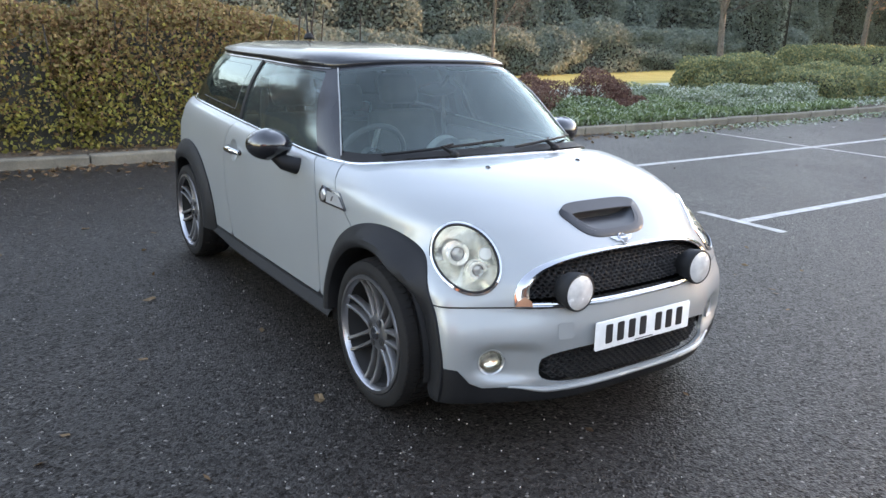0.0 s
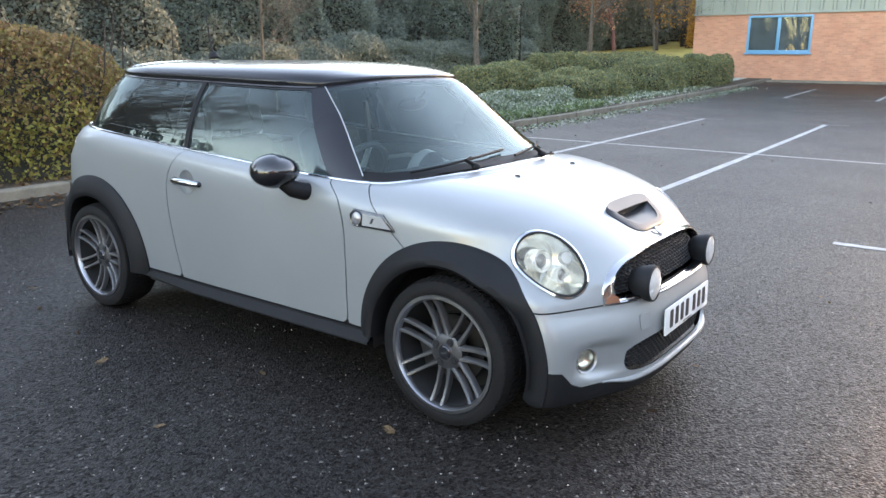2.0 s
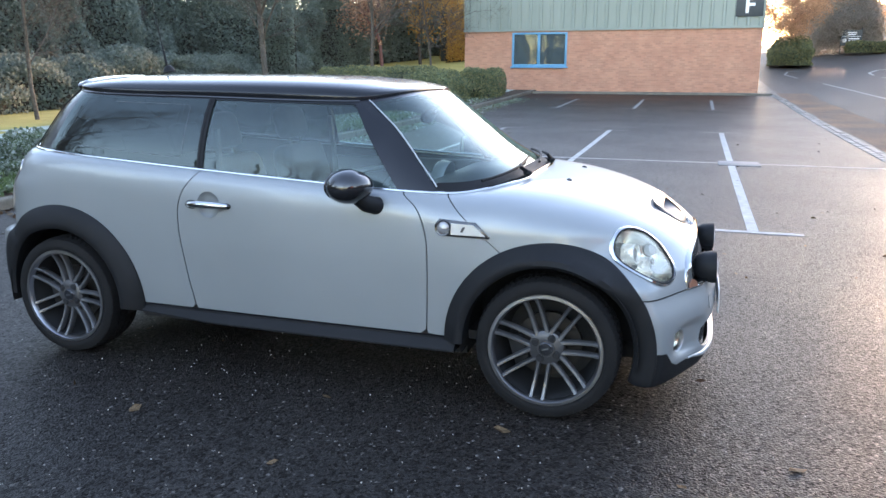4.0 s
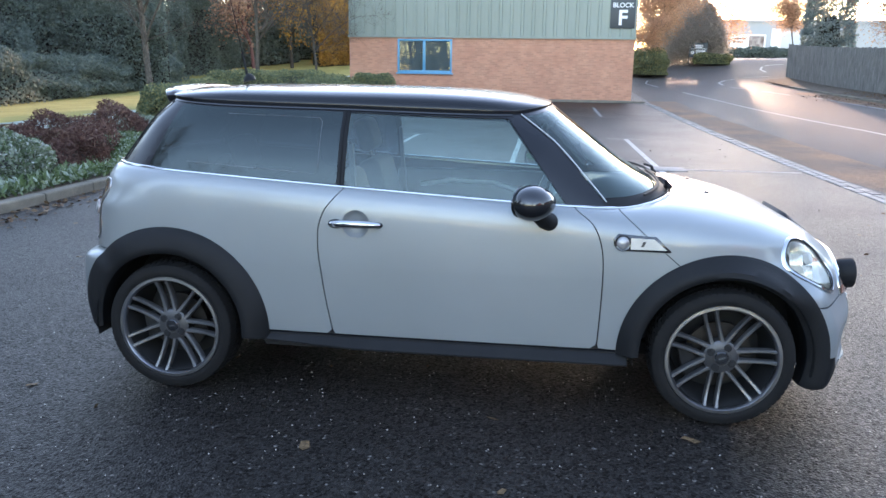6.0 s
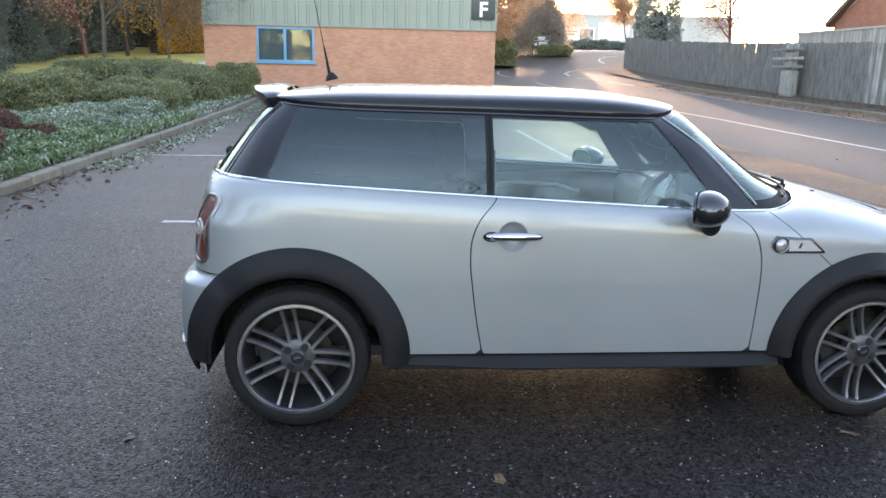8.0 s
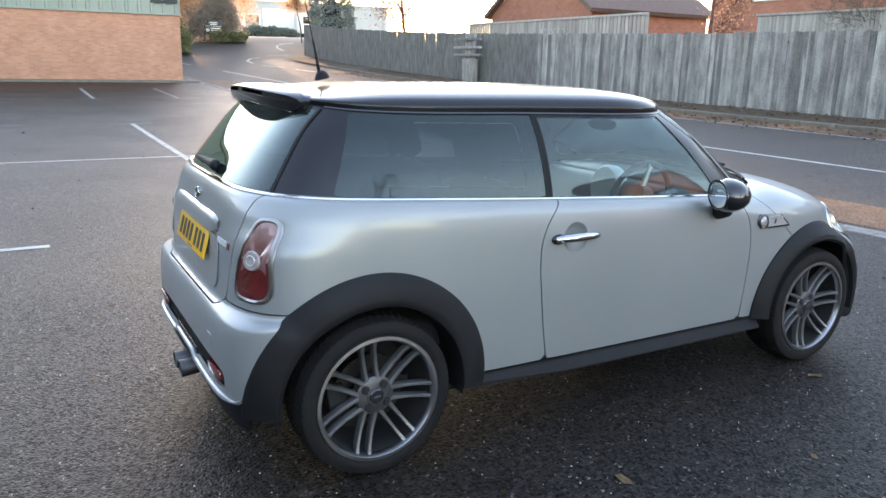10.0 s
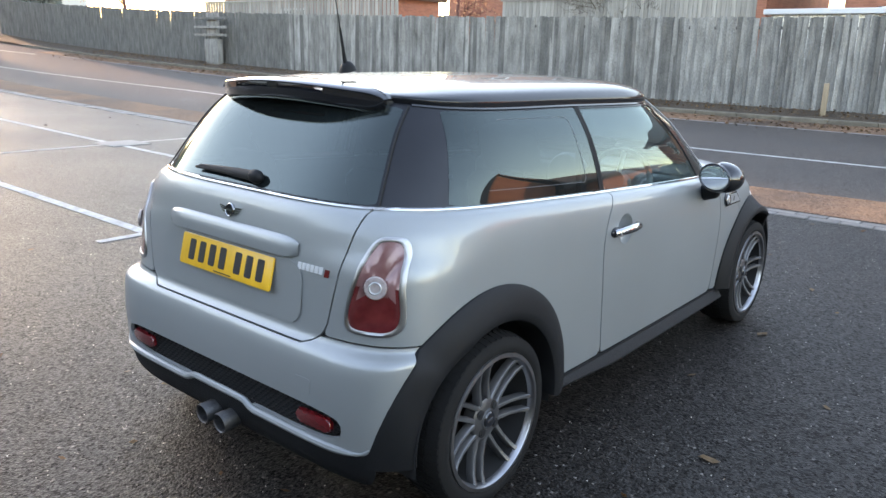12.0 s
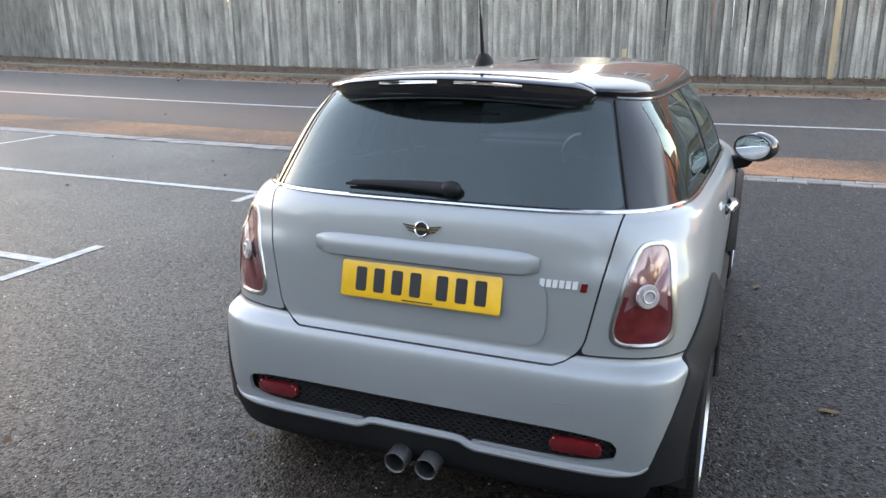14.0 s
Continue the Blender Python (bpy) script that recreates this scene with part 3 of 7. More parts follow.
box(BX0 + 0.3, BX1 - 0.3, BY + 6.7, BY + 7, 0.2, BRICKTOP, bm=wall)
part("brick_wall", wall, BRICK, unit, sharp=0)
part("plinth", box(BX0 - 0.02, BX1 + 0.5, BY - 0.9, BY, 0.25, 0.60, 0.02), KERB, unit, "low concrete strip along the wall's foot")
part("cladding_sheet", box(BX0 - 0.03, BX1 + 0.03, BY - 0.01, BY + 7, BRICKTOP, BTOP), CLADDING, unit, sharp=0)
rib = mesh_of("cladding_rib", [(-0.075, 0, 0), (-0.045, -0.05, 0), (0.045, -0.05, 0), (0.075, 0, 0), (-0.075, 0, 4.0), (-0.045, -0.05, 4.0), (0.045, -0.05, 4.0), (0.075, 0, 4.0)], [(0, 1, 5, 4), (1, 2, 6, 5), (2, 3, 7, 6), (0, 3, 2, 1), (4, 5, 6, 7)], CLADDING)
for k in range(27):
    ob = new("cladding_rib", rib)
    ob.parent = unit
    ob.matrix_basis = Matrix.Translation((BX0 + 0.18 + 0.47 * k, BY - 0.012, BRICKTOP + 0.01))
part("drip_flashing", box(BX0 - 0.05, BX1 + 0.05, BY - 0.07, BY - 0.01, BRICKTOP - 0.05, BRICKTOP + 0.03), CLADDING, unit)
part("roof", box(BX0 - 0.2, BX1 + 0.2, BY - 0.15, BY + 7.2, BTOP, BTOP + 0.25, 0.05), CLADDING, unit)
win = part("window", (lambda bm: [box(a, b, BY - 0.03, BY + 0.07, c, d, 0.01, bm=bm) for a, b, c, d in ((-6.2, -6.11, 1.66, 3.12), (-3.84, -3.75, 1.66, 3.12), (-6.11, -3.84, 1.66, 1.76), (-6.11, -3.84, 3.03, 3.12), (-5.06, -4.94, 1.76, 3.03))] and bm)(bmesh.new()), BLUE, unit, "blue two-light window frame")
part("sill", box(-6.26, -3.69, BY - 0.09, BY, 1.60, 1.66, 0.01), BLUE, win)
part("pane", box(-6.11, -5.06, BY + 0.015, BY + 0.025, 1.76, 3.03), WINDOWDARK, win)
part("pane", box(-4.94, -3.84, BY + 0.015, BY + 0.025, 1.76, 3.03), WINDOWDARK, win)
part("blind", box(-5.95, -5.2, BY + 0.2, BY + 0.22, 1.7, 2.95), CREAM, win, "pale blind behind the pane")
part("room", (lambda bm: [box(a, b, c, d, e, f, bm=bm) for a, b, c, d, e, f in ((-6.6, -3.3, BY + 2.3, BY + 2.4, 1.2, 3.2), (-6.6, -3.3, BY + 0.3, BY + 2.4, 1.2, 1.3))] and bm)(bmesh.new()), ROOM, unit)
board = part("sign_board", box(3.02, 4.06, BY - 0.075, BY - 0.062, 3.62, 4.80, 0.004), SIGNBLACK, unit, "dark sign board with white lettering")


def lettering(name, text, size, m, mat, parent, bold=0.0):
    cu = bpy.data.curves.new(name, "FONT")
    cu.body, cu.size, cu.align_x, cu.extrude, cu.offset = text, size, "CENTER", 0.004, bold
    ob = new(name, cu)
    me = bpy.data.meshes.new_from_object(ob)
    bpy.data.objects.remove(ob)
    me.materials.append(mat)
    out = new(name, me)
    out.parent = parent
    out.matrix_basis = m
    return out


lettering("sign_word", "BLOCK", 0.27, pose(3.54, BY - 0.079, 4.48, 90), SIGNWHITE, board, 0.004)
lettering("sign_letter", "F", 0.86, pose(3.54, BY - 0.079, 3.77, 90), SIGNWHITE, board, 0.02)

# the long fence across the road
FX = 15.0
fence = empty("board_fence")
tagged(fence, "long weathered grey close-board wooden fence beside the road", "fence")
plank = mesh_of("board", [(0, -0.058, 0), (0.040, -0.052, 0), (0.006, 0.058, 0), (0, 0.058, 0), (0, -0.058, 1.98), (0.040, -0.052, 1.98), (0.006, 0.058, 1.98), (0, 0.058, 1.98)], [(0, 1, 5, 4), (1, 2, 6, 5), (2, 3, 7, 6), (3, 0, 4, 7), (4, 5, 6, 7), (0, 3, 2, 1)], FENCE)
rest_v, rest_f = [], []
for k in range(620):
    y = -16 + 0.102 * k
    lean = rnd.uniform(-1.3, 1.3)
    m = pose(FX + 0.008 * y + rnd.uniform(-0.012, 0.012), y, float(ground_z(15, y)) + 0.06 + rnd.uniform(-0.025, 0.025), lean, rnd.uniform(-0.6, 0.6), 180 + rnd.uniform(-9, 9)) @ Matrix.Diagonal((1, 1, 1 + rnd.uniform(-0.012, 0.012), 1))
    if 60 <= k < 360:
        ob = new("board", plank)
        ob.parent = fence
        ob.matrix_basis = m
    else:
        o = len(rest_v)
        rest_v += [m @ v.co for v in plank.vertices]
        rest_f += [tuple(i + o for i in f.vertices) for f in plank.polygons]
far_boards = new("far_boarding", mesh_of("far_boarding", rest_v, rest_f, FENCE))
far_boards.parent = fence
far_boards["kind"] = "stuff"
for k in range(34):
    y = -16 + 1.83 * k
    z = float(ground_z(15, y))
    part("fence_post", box(FX + 0.008 * y + 0.03, FX + 0.008 * y + 0.12, y - 0.05, y + 0.05, z - 0.1, z + 2.05), FENCE, fence, sharp=0)
for h in (0.35, 1.1, 1.8):
    part("fence_rail", tube([(FX + 0.008 * y + 0.05, y, float(ground_z(15, y)) + h) for y in np.arange(-16, 47, 3.0)], 0.035, 4), FENCE, fence, sharp=0)
z = float(ground_z(14.4, 2.05))
stake = part("marker_post", box(14.12, 14.2, 2.0, 2.1, z, z + 0.72, 0.012), FENCETAN)
tagged(stake, "short pale wooden marker post by the fence", "post")
z = float(ground_z(14.8, -2.2))
tall = part("fence_stake", box(14.82, 14.90, -2.28, -2.16, z, z + 2.15, 0.01), FENCETAN)
tagged(tall, "tall pale timber stake against the fence", "post")
z = float(ground_z(15, 24.8))
rack = empty("braced_post", Matrix.Translation((14.75, 24.8, z)))
tagged(rack, "stout timber post with three short cross rails at the fence", "post")
part("post", box(-0.15, 0.12, -0.42, 0.42, 0, 1.0, 0.02), FENCE, rack)
part("post", box(-0.1, 0.1, -0.3, 0.3, 1.0, 2.0, 0.02), FENCE, rack)
for h in (1.15, 1.45, 1.78):
    part("cross_rail", box(-0.2, -0.1, -1.05, 1.05, h - 0.05, h + 0.05, 0.01), FENCE, rack)


# ---- hedges, shrubs and trees ----
def shrub(name, label, category, x0, x1, y0, y1, h, count, size, mat, seed, lump=0.18, base=0.10, stems=None, low=0.0, group="", flat=0.0, core=True, low_mat=None, long=1.5):
    """A clipped or loose bush: leaves crowd near an uneven rounded outside over a core coloured dark as inner shade,
    with stems.
    """
    rng = np.random.default_rng(seed)
    cx, cy, hx, hy = (x0 + x1) / 2, (y0 + y1) / 2, (x1 - x0) / 2, (y1 - y0) / 2
    zg = float(ground_z(cx, cy)) + base
    ob = empty(name, Matrix.Translation((cx, cy, zg)))
    tagged(ob, label, category, group)
    d = rng.normal(size=(count, 3))
    d[:, 2] = np.abs(d[:, 2])
    e = 0.30
    d /= (np.abs(d / (1, 1, 1)) ** (1 / e)).sum(1)[:, None] ** e
    depth = 1 - np.abs(rng.normal(size=count)) * 0.10
    P = d * depth[:, None] * (hx, hy, h)
    if low:
        P = P[(P[:, 2] > low * h) | (rng.random(count) < 0.35)]
    bump = np.array([noise.noise(Vector((p[0] * 1.3 + seed, p[1] * 1.3, p[2] * 1.6))) + 0.5 * noise.noise(Vector((p[0] * 3.1, p[1] * 3.1 + seed, p[2] * 3.3))) for p in P])
    P *= (1 + lump * bump / np.array([max(hx, 0.6), max(hy, 0.6), h]).min() * 0.6)[:, None]
    P[:, 2] = np.maximum(P[:, 2], 0.015)
    foot = P[:, 2] < h * (0.42 + 0.25 * rng.normal(size=len(P))) if low_mat else np.zeros(len(P), bool)
    for pts, m in ((P[~foot], mat), (P[foot], low_mat)):
        if len(pts):
            fo = new("foliage", quads("foliage", leaves_at(rng, pts, size, flat, long), m))
            fo.parent = ob
    # added solid core; its dark colour stands in for shade between leaves
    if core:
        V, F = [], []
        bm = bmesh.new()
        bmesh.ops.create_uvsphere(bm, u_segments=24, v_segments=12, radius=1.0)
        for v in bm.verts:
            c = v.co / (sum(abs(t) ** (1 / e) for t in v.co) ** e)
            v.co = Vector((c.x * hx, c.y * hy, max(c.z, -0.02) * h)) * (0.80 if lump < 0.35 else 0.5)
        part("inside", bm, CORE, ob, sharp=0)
    if stems:
        rows = []
        for _ in range(stems):
            p = np.array([rng.uniform(-hx, hx) * 0.8, rng.uniform(-hy, hy) * 0.95, 0.0])
            for _ in range(3):
                q = p + rng.normal(size=3) * 0.12 + (0, 0, h * 0.30)
                rows.append((*p, *q, 0.014, 0.009))
                p = q
        st = new("stemwork", segments("stemwork", rows, BARKDARK))
        st.parent = ob
    return ob


shrub("autumn_hedge", "tall clipped hedge of brown and yellowing leaves behind the kerb", "hedge", -7.1, -5.55, -8.0, 0.9, 1.60, 100000, 0.034, L_HEDGE, 3, 0.20, stems=120, low=0.14, low_mat=L_HEDGELOW)
shrub("autumn_hedge", "tall clipped hedge of brown and yellowing leaves behind the kerb", "hedge", -7.1, -5.55, -19.0, -8.1, 1.6, 9000, 0.08, L_HEDGE, 4, 0.16, stems=40, low=0.2)
shrub("autumn_hedge", "rounded clipped end of a yellowing hedge behind the kerb", "hedge", -7.2, -5.42, -1.2, 2.58, 1.66, 46000, 0.034, L_HEDGE, 5, 0.16, stems=40, low=0.14, low_mat=L_HEDGELOW)
beds = [(-6.3, 4.4, 0.75, 0.75, 0.58, L_FROST, 11), (-6.0, 6.9, 0.6, 0.7, 0.26, L_GREEN, 12), (-6.3, 7.6, 0.7, 0.8, 0.22, L_GREEN, 13), (-6.4, 9.4, 0.8, 1.0, 0.26, L_GREEN, 14), (-6.5, 11.6, 0.9, 1.1, 0.30, L_FROST, 15), (-6.6, 13.8, 1.0, 1.1, 0.40, L_FROST, 16), (-7.7, 4.0, 0.9, 1.0, 0.34, L_FROST, 17), (-8.2, 12.6, 1.0, 1.2, 0.32, L_FROST, 18), (-6.1, 3.3, 0.6, 0.6, 0.22, L_FROST, 19)]
for x, y, hx, hy, h, m, s in beds:
    shrub("ground_cover_shrub", "low green shrub touched with frost behind the kerb" if m is L_GREEN else "low shrub white with frost behind the kerb", "shrub", x - hx, x + hx, y - hy, y + hy, h, 11000, 0.032, m, s, 0.4, group="shrubs behind the kerb", core=True)
for x, y, r, h, s in ((-6.8, 8.9, 0.58, 0.58, 21), (-6.35, 5.95, 0.62, 0.52, 22), (-7.2, 6.9, 0.62, 0.48, 24)):
    shrub("red_shrub", "dark red leafless-looking shrub in the frosty bed", "shrub", x - r, x + r, y - r, y + r, h, 8500, 0.019, L_RED, s, 0.75, group="dark red shrubs", long=5.0)
for x0, x1, y0, y1, h, s, n in ((-9.7, -7.9, 13.6, 17.0, 1.0, 31, 9000), (-8.6, -6.2, 15.2, 19.5, 0.80, 32, 9000), (-10.9, -8.2, 19.2, 22.0, 1.20, 33, 9000), (-12.9, -11.2, 21.0, 22.2, 0.55, 29, 3500), (-8.2, -5.9, 20.0, 23.6, 0.95, 34, 7000), (-6.9, -5.5, 23.0, 27.0, 1.1, 35, 6000), (-12.5, -7.0, 24.0, 27.5, 1.15, 36, 9000)):
    shrub("evergreen_hedge", "low clipped evergreen hedge, sunlit tips painted as gold leaves", "hedge", x0, x1, y0, y1, h, n * 3, 0.042, L_HEDGE2, s, 0.26, group="hedges on the lawn")
# loose frosted and green leaves along the bed
rng = np.random.default_rng(6)
P = np.c_[rng.uniform(-10.5, -5.3, 15000), rng.uniform(2.6, 24, 15000), np.zeros(15000)]
P[:, 2] = ground_z(P[:, 0], P[:, 1]) + 0.10 + rng.uniform(0, 0.10, 15000)
tagged(new("bed_plants", quads("bed_plants", leaves_at(rng, P, 0.042, 0.3, 2.2), L_FROST)), "frosted low plants over the planting bed", "plants", kind="stuff")
P = np.c_[-5.25 - np.abs(rng.normal(size=7000)) * 0.45, rng.uniform(2.2, 15, 7000), np.zeros(7000)]
P[:, 2] = ground_z(P[:, 0], P[:, 1]) + 0.11 + rng.uniform(0, 0.14, 7000)
tagged(new("grass_edge", quads("grass_edge", leaves_at(rng, P, 0.035, -0.6, 3.5), L_GREEN)), "rough green grass along the kerb", "grass", kind="stuff")
# fallen leaves: along both kerbs and scattered on the asphalt
P = np.concatenate([np.c_[KERB_X + 0.03 + np.abs(rng.normal(size=2200)) * 0.28, rng.uniform(-8, 22, 2200)], np.c_[rng.uniform(-6.5, -5.2, 1800), rng.uniform(-8, 3, 1800)], np.c_[13.4 - np.abs(rng.normal(size=5000)) * 0.5, rng.uniform(-16, 34, 5000)], np.c_[rng.uniform(13.7, 14.9, 5000), rng.uniform(-16, 34, 5000)]])
z = ground_z(P[:, 0], P[:, 1]) + np.where((P[:, 0] < -5.15) | (P[:, 0] > 13.65), 0.12, 0.012)
tagged(new("leaf_litter", quads("leaf_litter", leaves_at(rng, np.c_[P, z], 0.045, 0.85), L_LITTER)), "brown fallen leaves along the kerbs", "leaves", kind="stuff")
P = np.c_[KERB_X + 0.08 + np.abs(rng.normal(size=3200)) * 0.30, rng.uniform(7, 26, 3200)]
tagged(new("frosted_litter", quads("frosted_litter", leaves_at(rng, np.c_[P, ground_z(P[:, 0], P[:, 1]) + 0.015], 0.042, 0.8), L_FROST)), "frosted leaves and ice along the kerb", "leaves", kind="stuff")
leaf_mesh = [mesh_of("fallen_leaf", [(0.5, 0, 0.06), (0.15, 0.26, 0.0), (-0.35, 0.18, 0.10), (-0.5, 0, 0.02), (-0.3, -0.2, 0.12), (0.2, -0.24, 0.02), (0, 0, 0.01)], [(0, 1, 6), (1, 2, 6), (2, 3, 6), (3, 4, 6), (4, 5, 6), (5, 0, 6)], L_LITTER)]
spots = [(1.10, -0.98, 0.085), (0.35, -1.5, 0.05), (-0.45, -1.28, 0.085), (-1.9, -0.9, 0.06), (-2.25, -1.3, 0.07), (-1.75, -1.9, 0.05), (2.2, -0.95, 0.07), (2.15, -1.6, 0.05), (1.8, -1.2, 0.04), (0.9, -1.9, 0.04), (-2.6, 0.9, 0.05), (-3.0, 2.2, 0.05), (-2.0, 3.0, 0.06), (1.2, 5.5, 0.05), (0.8, 7.3, 0.06), (3.4, 6.8, 0.06), (3.6, 9.8, 0.08), (3.1, 10.3, 0.06), (1.0, 11.8, 0.06), (7.2, 9.0, 0.12), (6.5, 13.0, 0.10), (-3.2, 1.5, 0.06), (-3.6, -0.6, 0.06), (-3.9, 0.5, 0.07)]
for x, y, s in spots:
    ob = new("fallen_leaf", leaf_mesh[0])
    ob.matrix_basis = pose(x, y, float(ground_z(x, y)) + 0.002, 0, 0, rnd.uniform(0, 360)) @ Matrix.Diagonal((s, s, s, 1))
    tagged(ob, "dry brown fallen leaf lying on the asphalt", "leaf", "fallen leaves on the asphalt")
P = np.c_[rng.uniform(-5, 4.7, 500), rng.uniform(-5, 26, 500)]
tagged(new("twig_litter", quads("twig_litter", leaves_at(rng, np.c_[P, ground_z(P[:, 0], P[:, 1]) + 0.006], 0.022, 0.9, 2.2), L_LITTER)), "bits of leaf and twig on the asphalt", "leaves", kind="stuff")

# loose pale grit on the tarmac
n = 9000
P = np.c_[rng.uniform(-5, 4.8, n), -4.2 + 14 * rng.random(n) ** 1.6]
w = rng.uniform(0.0018, 0.0048, n)[:, None]
a = rng.uniform(0, 2 * math.pi, n)
c = np.c_[P, ground_z(P[:, 0], P[:, 1]) - 0.0005]
ring = [c + np.c_[np.cos(a + q), np.sin(a + q) * 0.75, np.zeros(n)] * w for q in (0, 1.57, 3.14, 4.71)]
top_ = [c + (r - c) * 0.5 + np.c_[np.zeros((n, 2)), w[:, 0] * 1.1] for r in ring]
Q = [np.stack(top_, 1)] + [np.stack([ring[i], ring[(i + 1) % 4], top_[(i + 1) % 4], top_[i]], 1) for i in range(4)]
GRIT = leafy("pale_grit", [(0.10, 0.09, 0.08), (0.22, 0.20, 0.18), (0.40, 0.38, 0.34), (0.58, 0.56, 0.53)], 0.5, 0.0)
tagged(new("loose_grit", quads("loose_grit", np.concatenate(Q), GRIT)), "loose pale chippings scattered on the asphalt", "grit", kind="stuff")


def bank(name, label, path, height, count, size, mat, seed, thick=4.0, base=0.1, dome=0.0, long=1.5, core=True):
    """A belt of tall evergreen growth along a path: leaf clumps with an uneven top and gaps."""
    rng = np.random.default_rng(seed)
    path = np.array(path, float)
    ob = empty(name, Matrix())
    tagged(ob, label, "trees")
    s = rng.uniform(0, len(path) - 1.001, count)
    i = s.astype(int)
    c = path[i] + (path[i + 1] - path[i]) * (s - i)[:, None]
    along = path[i + 1] - path[i]
    along /= np.linalg.norm(along, axis=1)[:, None]
    side = np.c_[along[:, 1], -along[:, 0]]
    hmax = height * (0.75 + 0.35 * np.array([noise.noise(Vector((p[0] * 0.22, p[1] * 0.22, seed))) for p in c]) + 0.12 * np.array([noise.noise(Vector((p[0] * 0.9, p[1] * 0.9, seed))) for p in c]))
    hmax *= 1 - dome * np.abs(2 * s / (len(path) - 1) - 1) ** 2.4
    t = rng.random(count) ** 0.8
    t = np.where(rng.random(count) < 0.06, t * 1.09, t)
    bulge = thick * np.sqrt(np.clip(1 - t**2, 0.01, 1)) * (0.75 + 0.5 * np.array([noise.noise(Vector((p[0] * 0.5, p[1] * 0.5, q * 3 + seed))) for p, q in zip(c, t)]))
    off = bulge * (1 - np.abs(rng.normal(size=count)) * 0.22) * np.where(rng.random(count) < 0.8, 1, -1)
    P = np.c_[c + side * off[:, None], ground_z(c[:, 0], c[:, 1]) + base + t * hmax]
    if not core:
        P += rng.normal(size=P.shape) * np.array([0.30, 0.30, 0.24])
    fo = new("foliage", quads("foliage", leaves_at(rng, P, size, 0.0, long), mat))
    fo.parent = ob
    if not core:
        return ob
    # added dark prism inside the belt, painted as the shade among the leaves
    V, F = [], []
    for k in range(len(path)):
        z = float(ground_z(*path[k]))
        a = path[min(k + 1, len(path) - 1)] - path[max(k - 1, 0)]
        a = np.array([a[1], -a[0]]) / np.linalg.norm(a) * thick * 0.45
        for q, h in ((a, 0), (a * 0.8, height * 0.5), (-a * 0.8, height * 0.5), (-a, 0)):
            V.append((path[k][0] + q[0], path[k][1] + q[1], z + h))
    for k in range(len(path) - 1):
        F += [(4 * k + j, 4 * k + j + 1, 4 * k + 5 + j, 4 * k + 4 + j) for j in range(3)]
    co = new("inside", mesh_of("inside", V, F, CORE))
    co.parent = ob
    return ob


bank("evergreen_belt", "tall dark belt of evergreen trees behind the lawn", [(-20, -30), (-19.5, -12), (-20.5, 2), (-21.5, 14), (-23, 26), (-25, 38), (-24, 50)], 8.5, 280000, 0.088, L_DARK, 41, 3.2)
bank("evergreen_belt", "dark growth of evergreens beyond the building", [(-12, 62), (-9, 63), (-6, 64)], 1.4, 9000, 0.24, L_DARK, 44, 2.6)
bank("evergreen_belt", "tall dark evergreens closing the lawn", [(-26, 48), (-22.5, 53), (-20, 57)], 8.5, 18000, 0.2, L_DARK, 45, 1.6)
bank("laurel_bank", "bushy laurels at the foot of the trees", [(-14.5, -12), (-17.2, 4), (-18.2, 16), (-19.0, 27), (-20.0, 36)], 2.2, 60000, 0.075, L_DARK, 42, 1.5)


def tree(name, label, base, height, seed, mat=BARK, levels=4, r=0.10, leaves=None, leaf_n=0, leaf_size=0.06, kids=(2, 4), spread=0.6, group="", twig=0.62):
    rng = np.random.default_rng(seed)
    x, y = base
    ob = empty(name, Matrix.Translation((x, y, float(ground_z(x, y)))))
    tagged(ob, label, "tree", group)
    rows, ends = limbs(rng, (0, 0, 0), height, levels, spread, 0.35, r, kids, twig)
    thick = [q for q in rows if q[6] > 0.03] or rows[:4]
    thin = [q for q in rows if q[6] <= 0.03]
    tr = new("trunk", segments("trunk", thick, mat, 8))
    tr.parent = ob
    if thin:
        tw = new("twigwork", segments("twigwork", thin, mat, 3))
        tw.parent = ob
    if leaves:
        E = np.array(ends)
        P = E[rng.integers(0, len(E), leaf_n)] + rng.normal(size=(leaf_n, 3)) * 0.18
        cr = new("crown", quads("crown", leaves_at(rng, P, leaf_size), leaves))
        cr.parent = ob
    return ob


tree("bare_tree", "slender bare tree on the lawn", (-10.8, 25.5), 5.5, 51, BARK, 4, 0.10, group="bare trees")
tree("bare_tree", "slender bare tree on the lawn", (-11.9, 19.0), 6.5, 52, BARK, 4, 0.11, group="bare trees")
tree("bare_tree", "slender bare tree on the lawn", (-9.4, 28.5), 6.0, 53, BARK, 4, 0.06, group="bare trees")
tree("bare_tree", "pale bare shrub-like tree before the evergreens", (-14.6, 12.0), 4.0, 54, BARK, 4, 0.06, group="bare trees")
bank("golden_tree", "tree with golden autumn leaves beside the building", [(-17.2, 54.0), (-15.8, 55.0), (-14.0, 56.0)], 8.5, 34000, 0.10, L_GOLD, 55, 1.5)
bank("evergreen_belt", "dark growth of evergreens beyond the golden tree", [(-20.5, 59), (-15.5, 60), (-11.0, 61)], 8.5, 30000, 0.13, L_DARK, 46, 1.6)
bank("evergreen_clump", "dark evergreen clump at the end of the lawn", [(-21.2, 29), (-19.4, 30), (-17.4, 31)], 6.8, 22000, 0.085, L_DARK, 47, 1.1)
tree("golden_tree", "taller tree with thinning golden leaves behind the lawn", (-18.4, 52.0), 9.0, 56, BARKDARK, 4, 0.14, L_GOLD, 16000, 0.12)
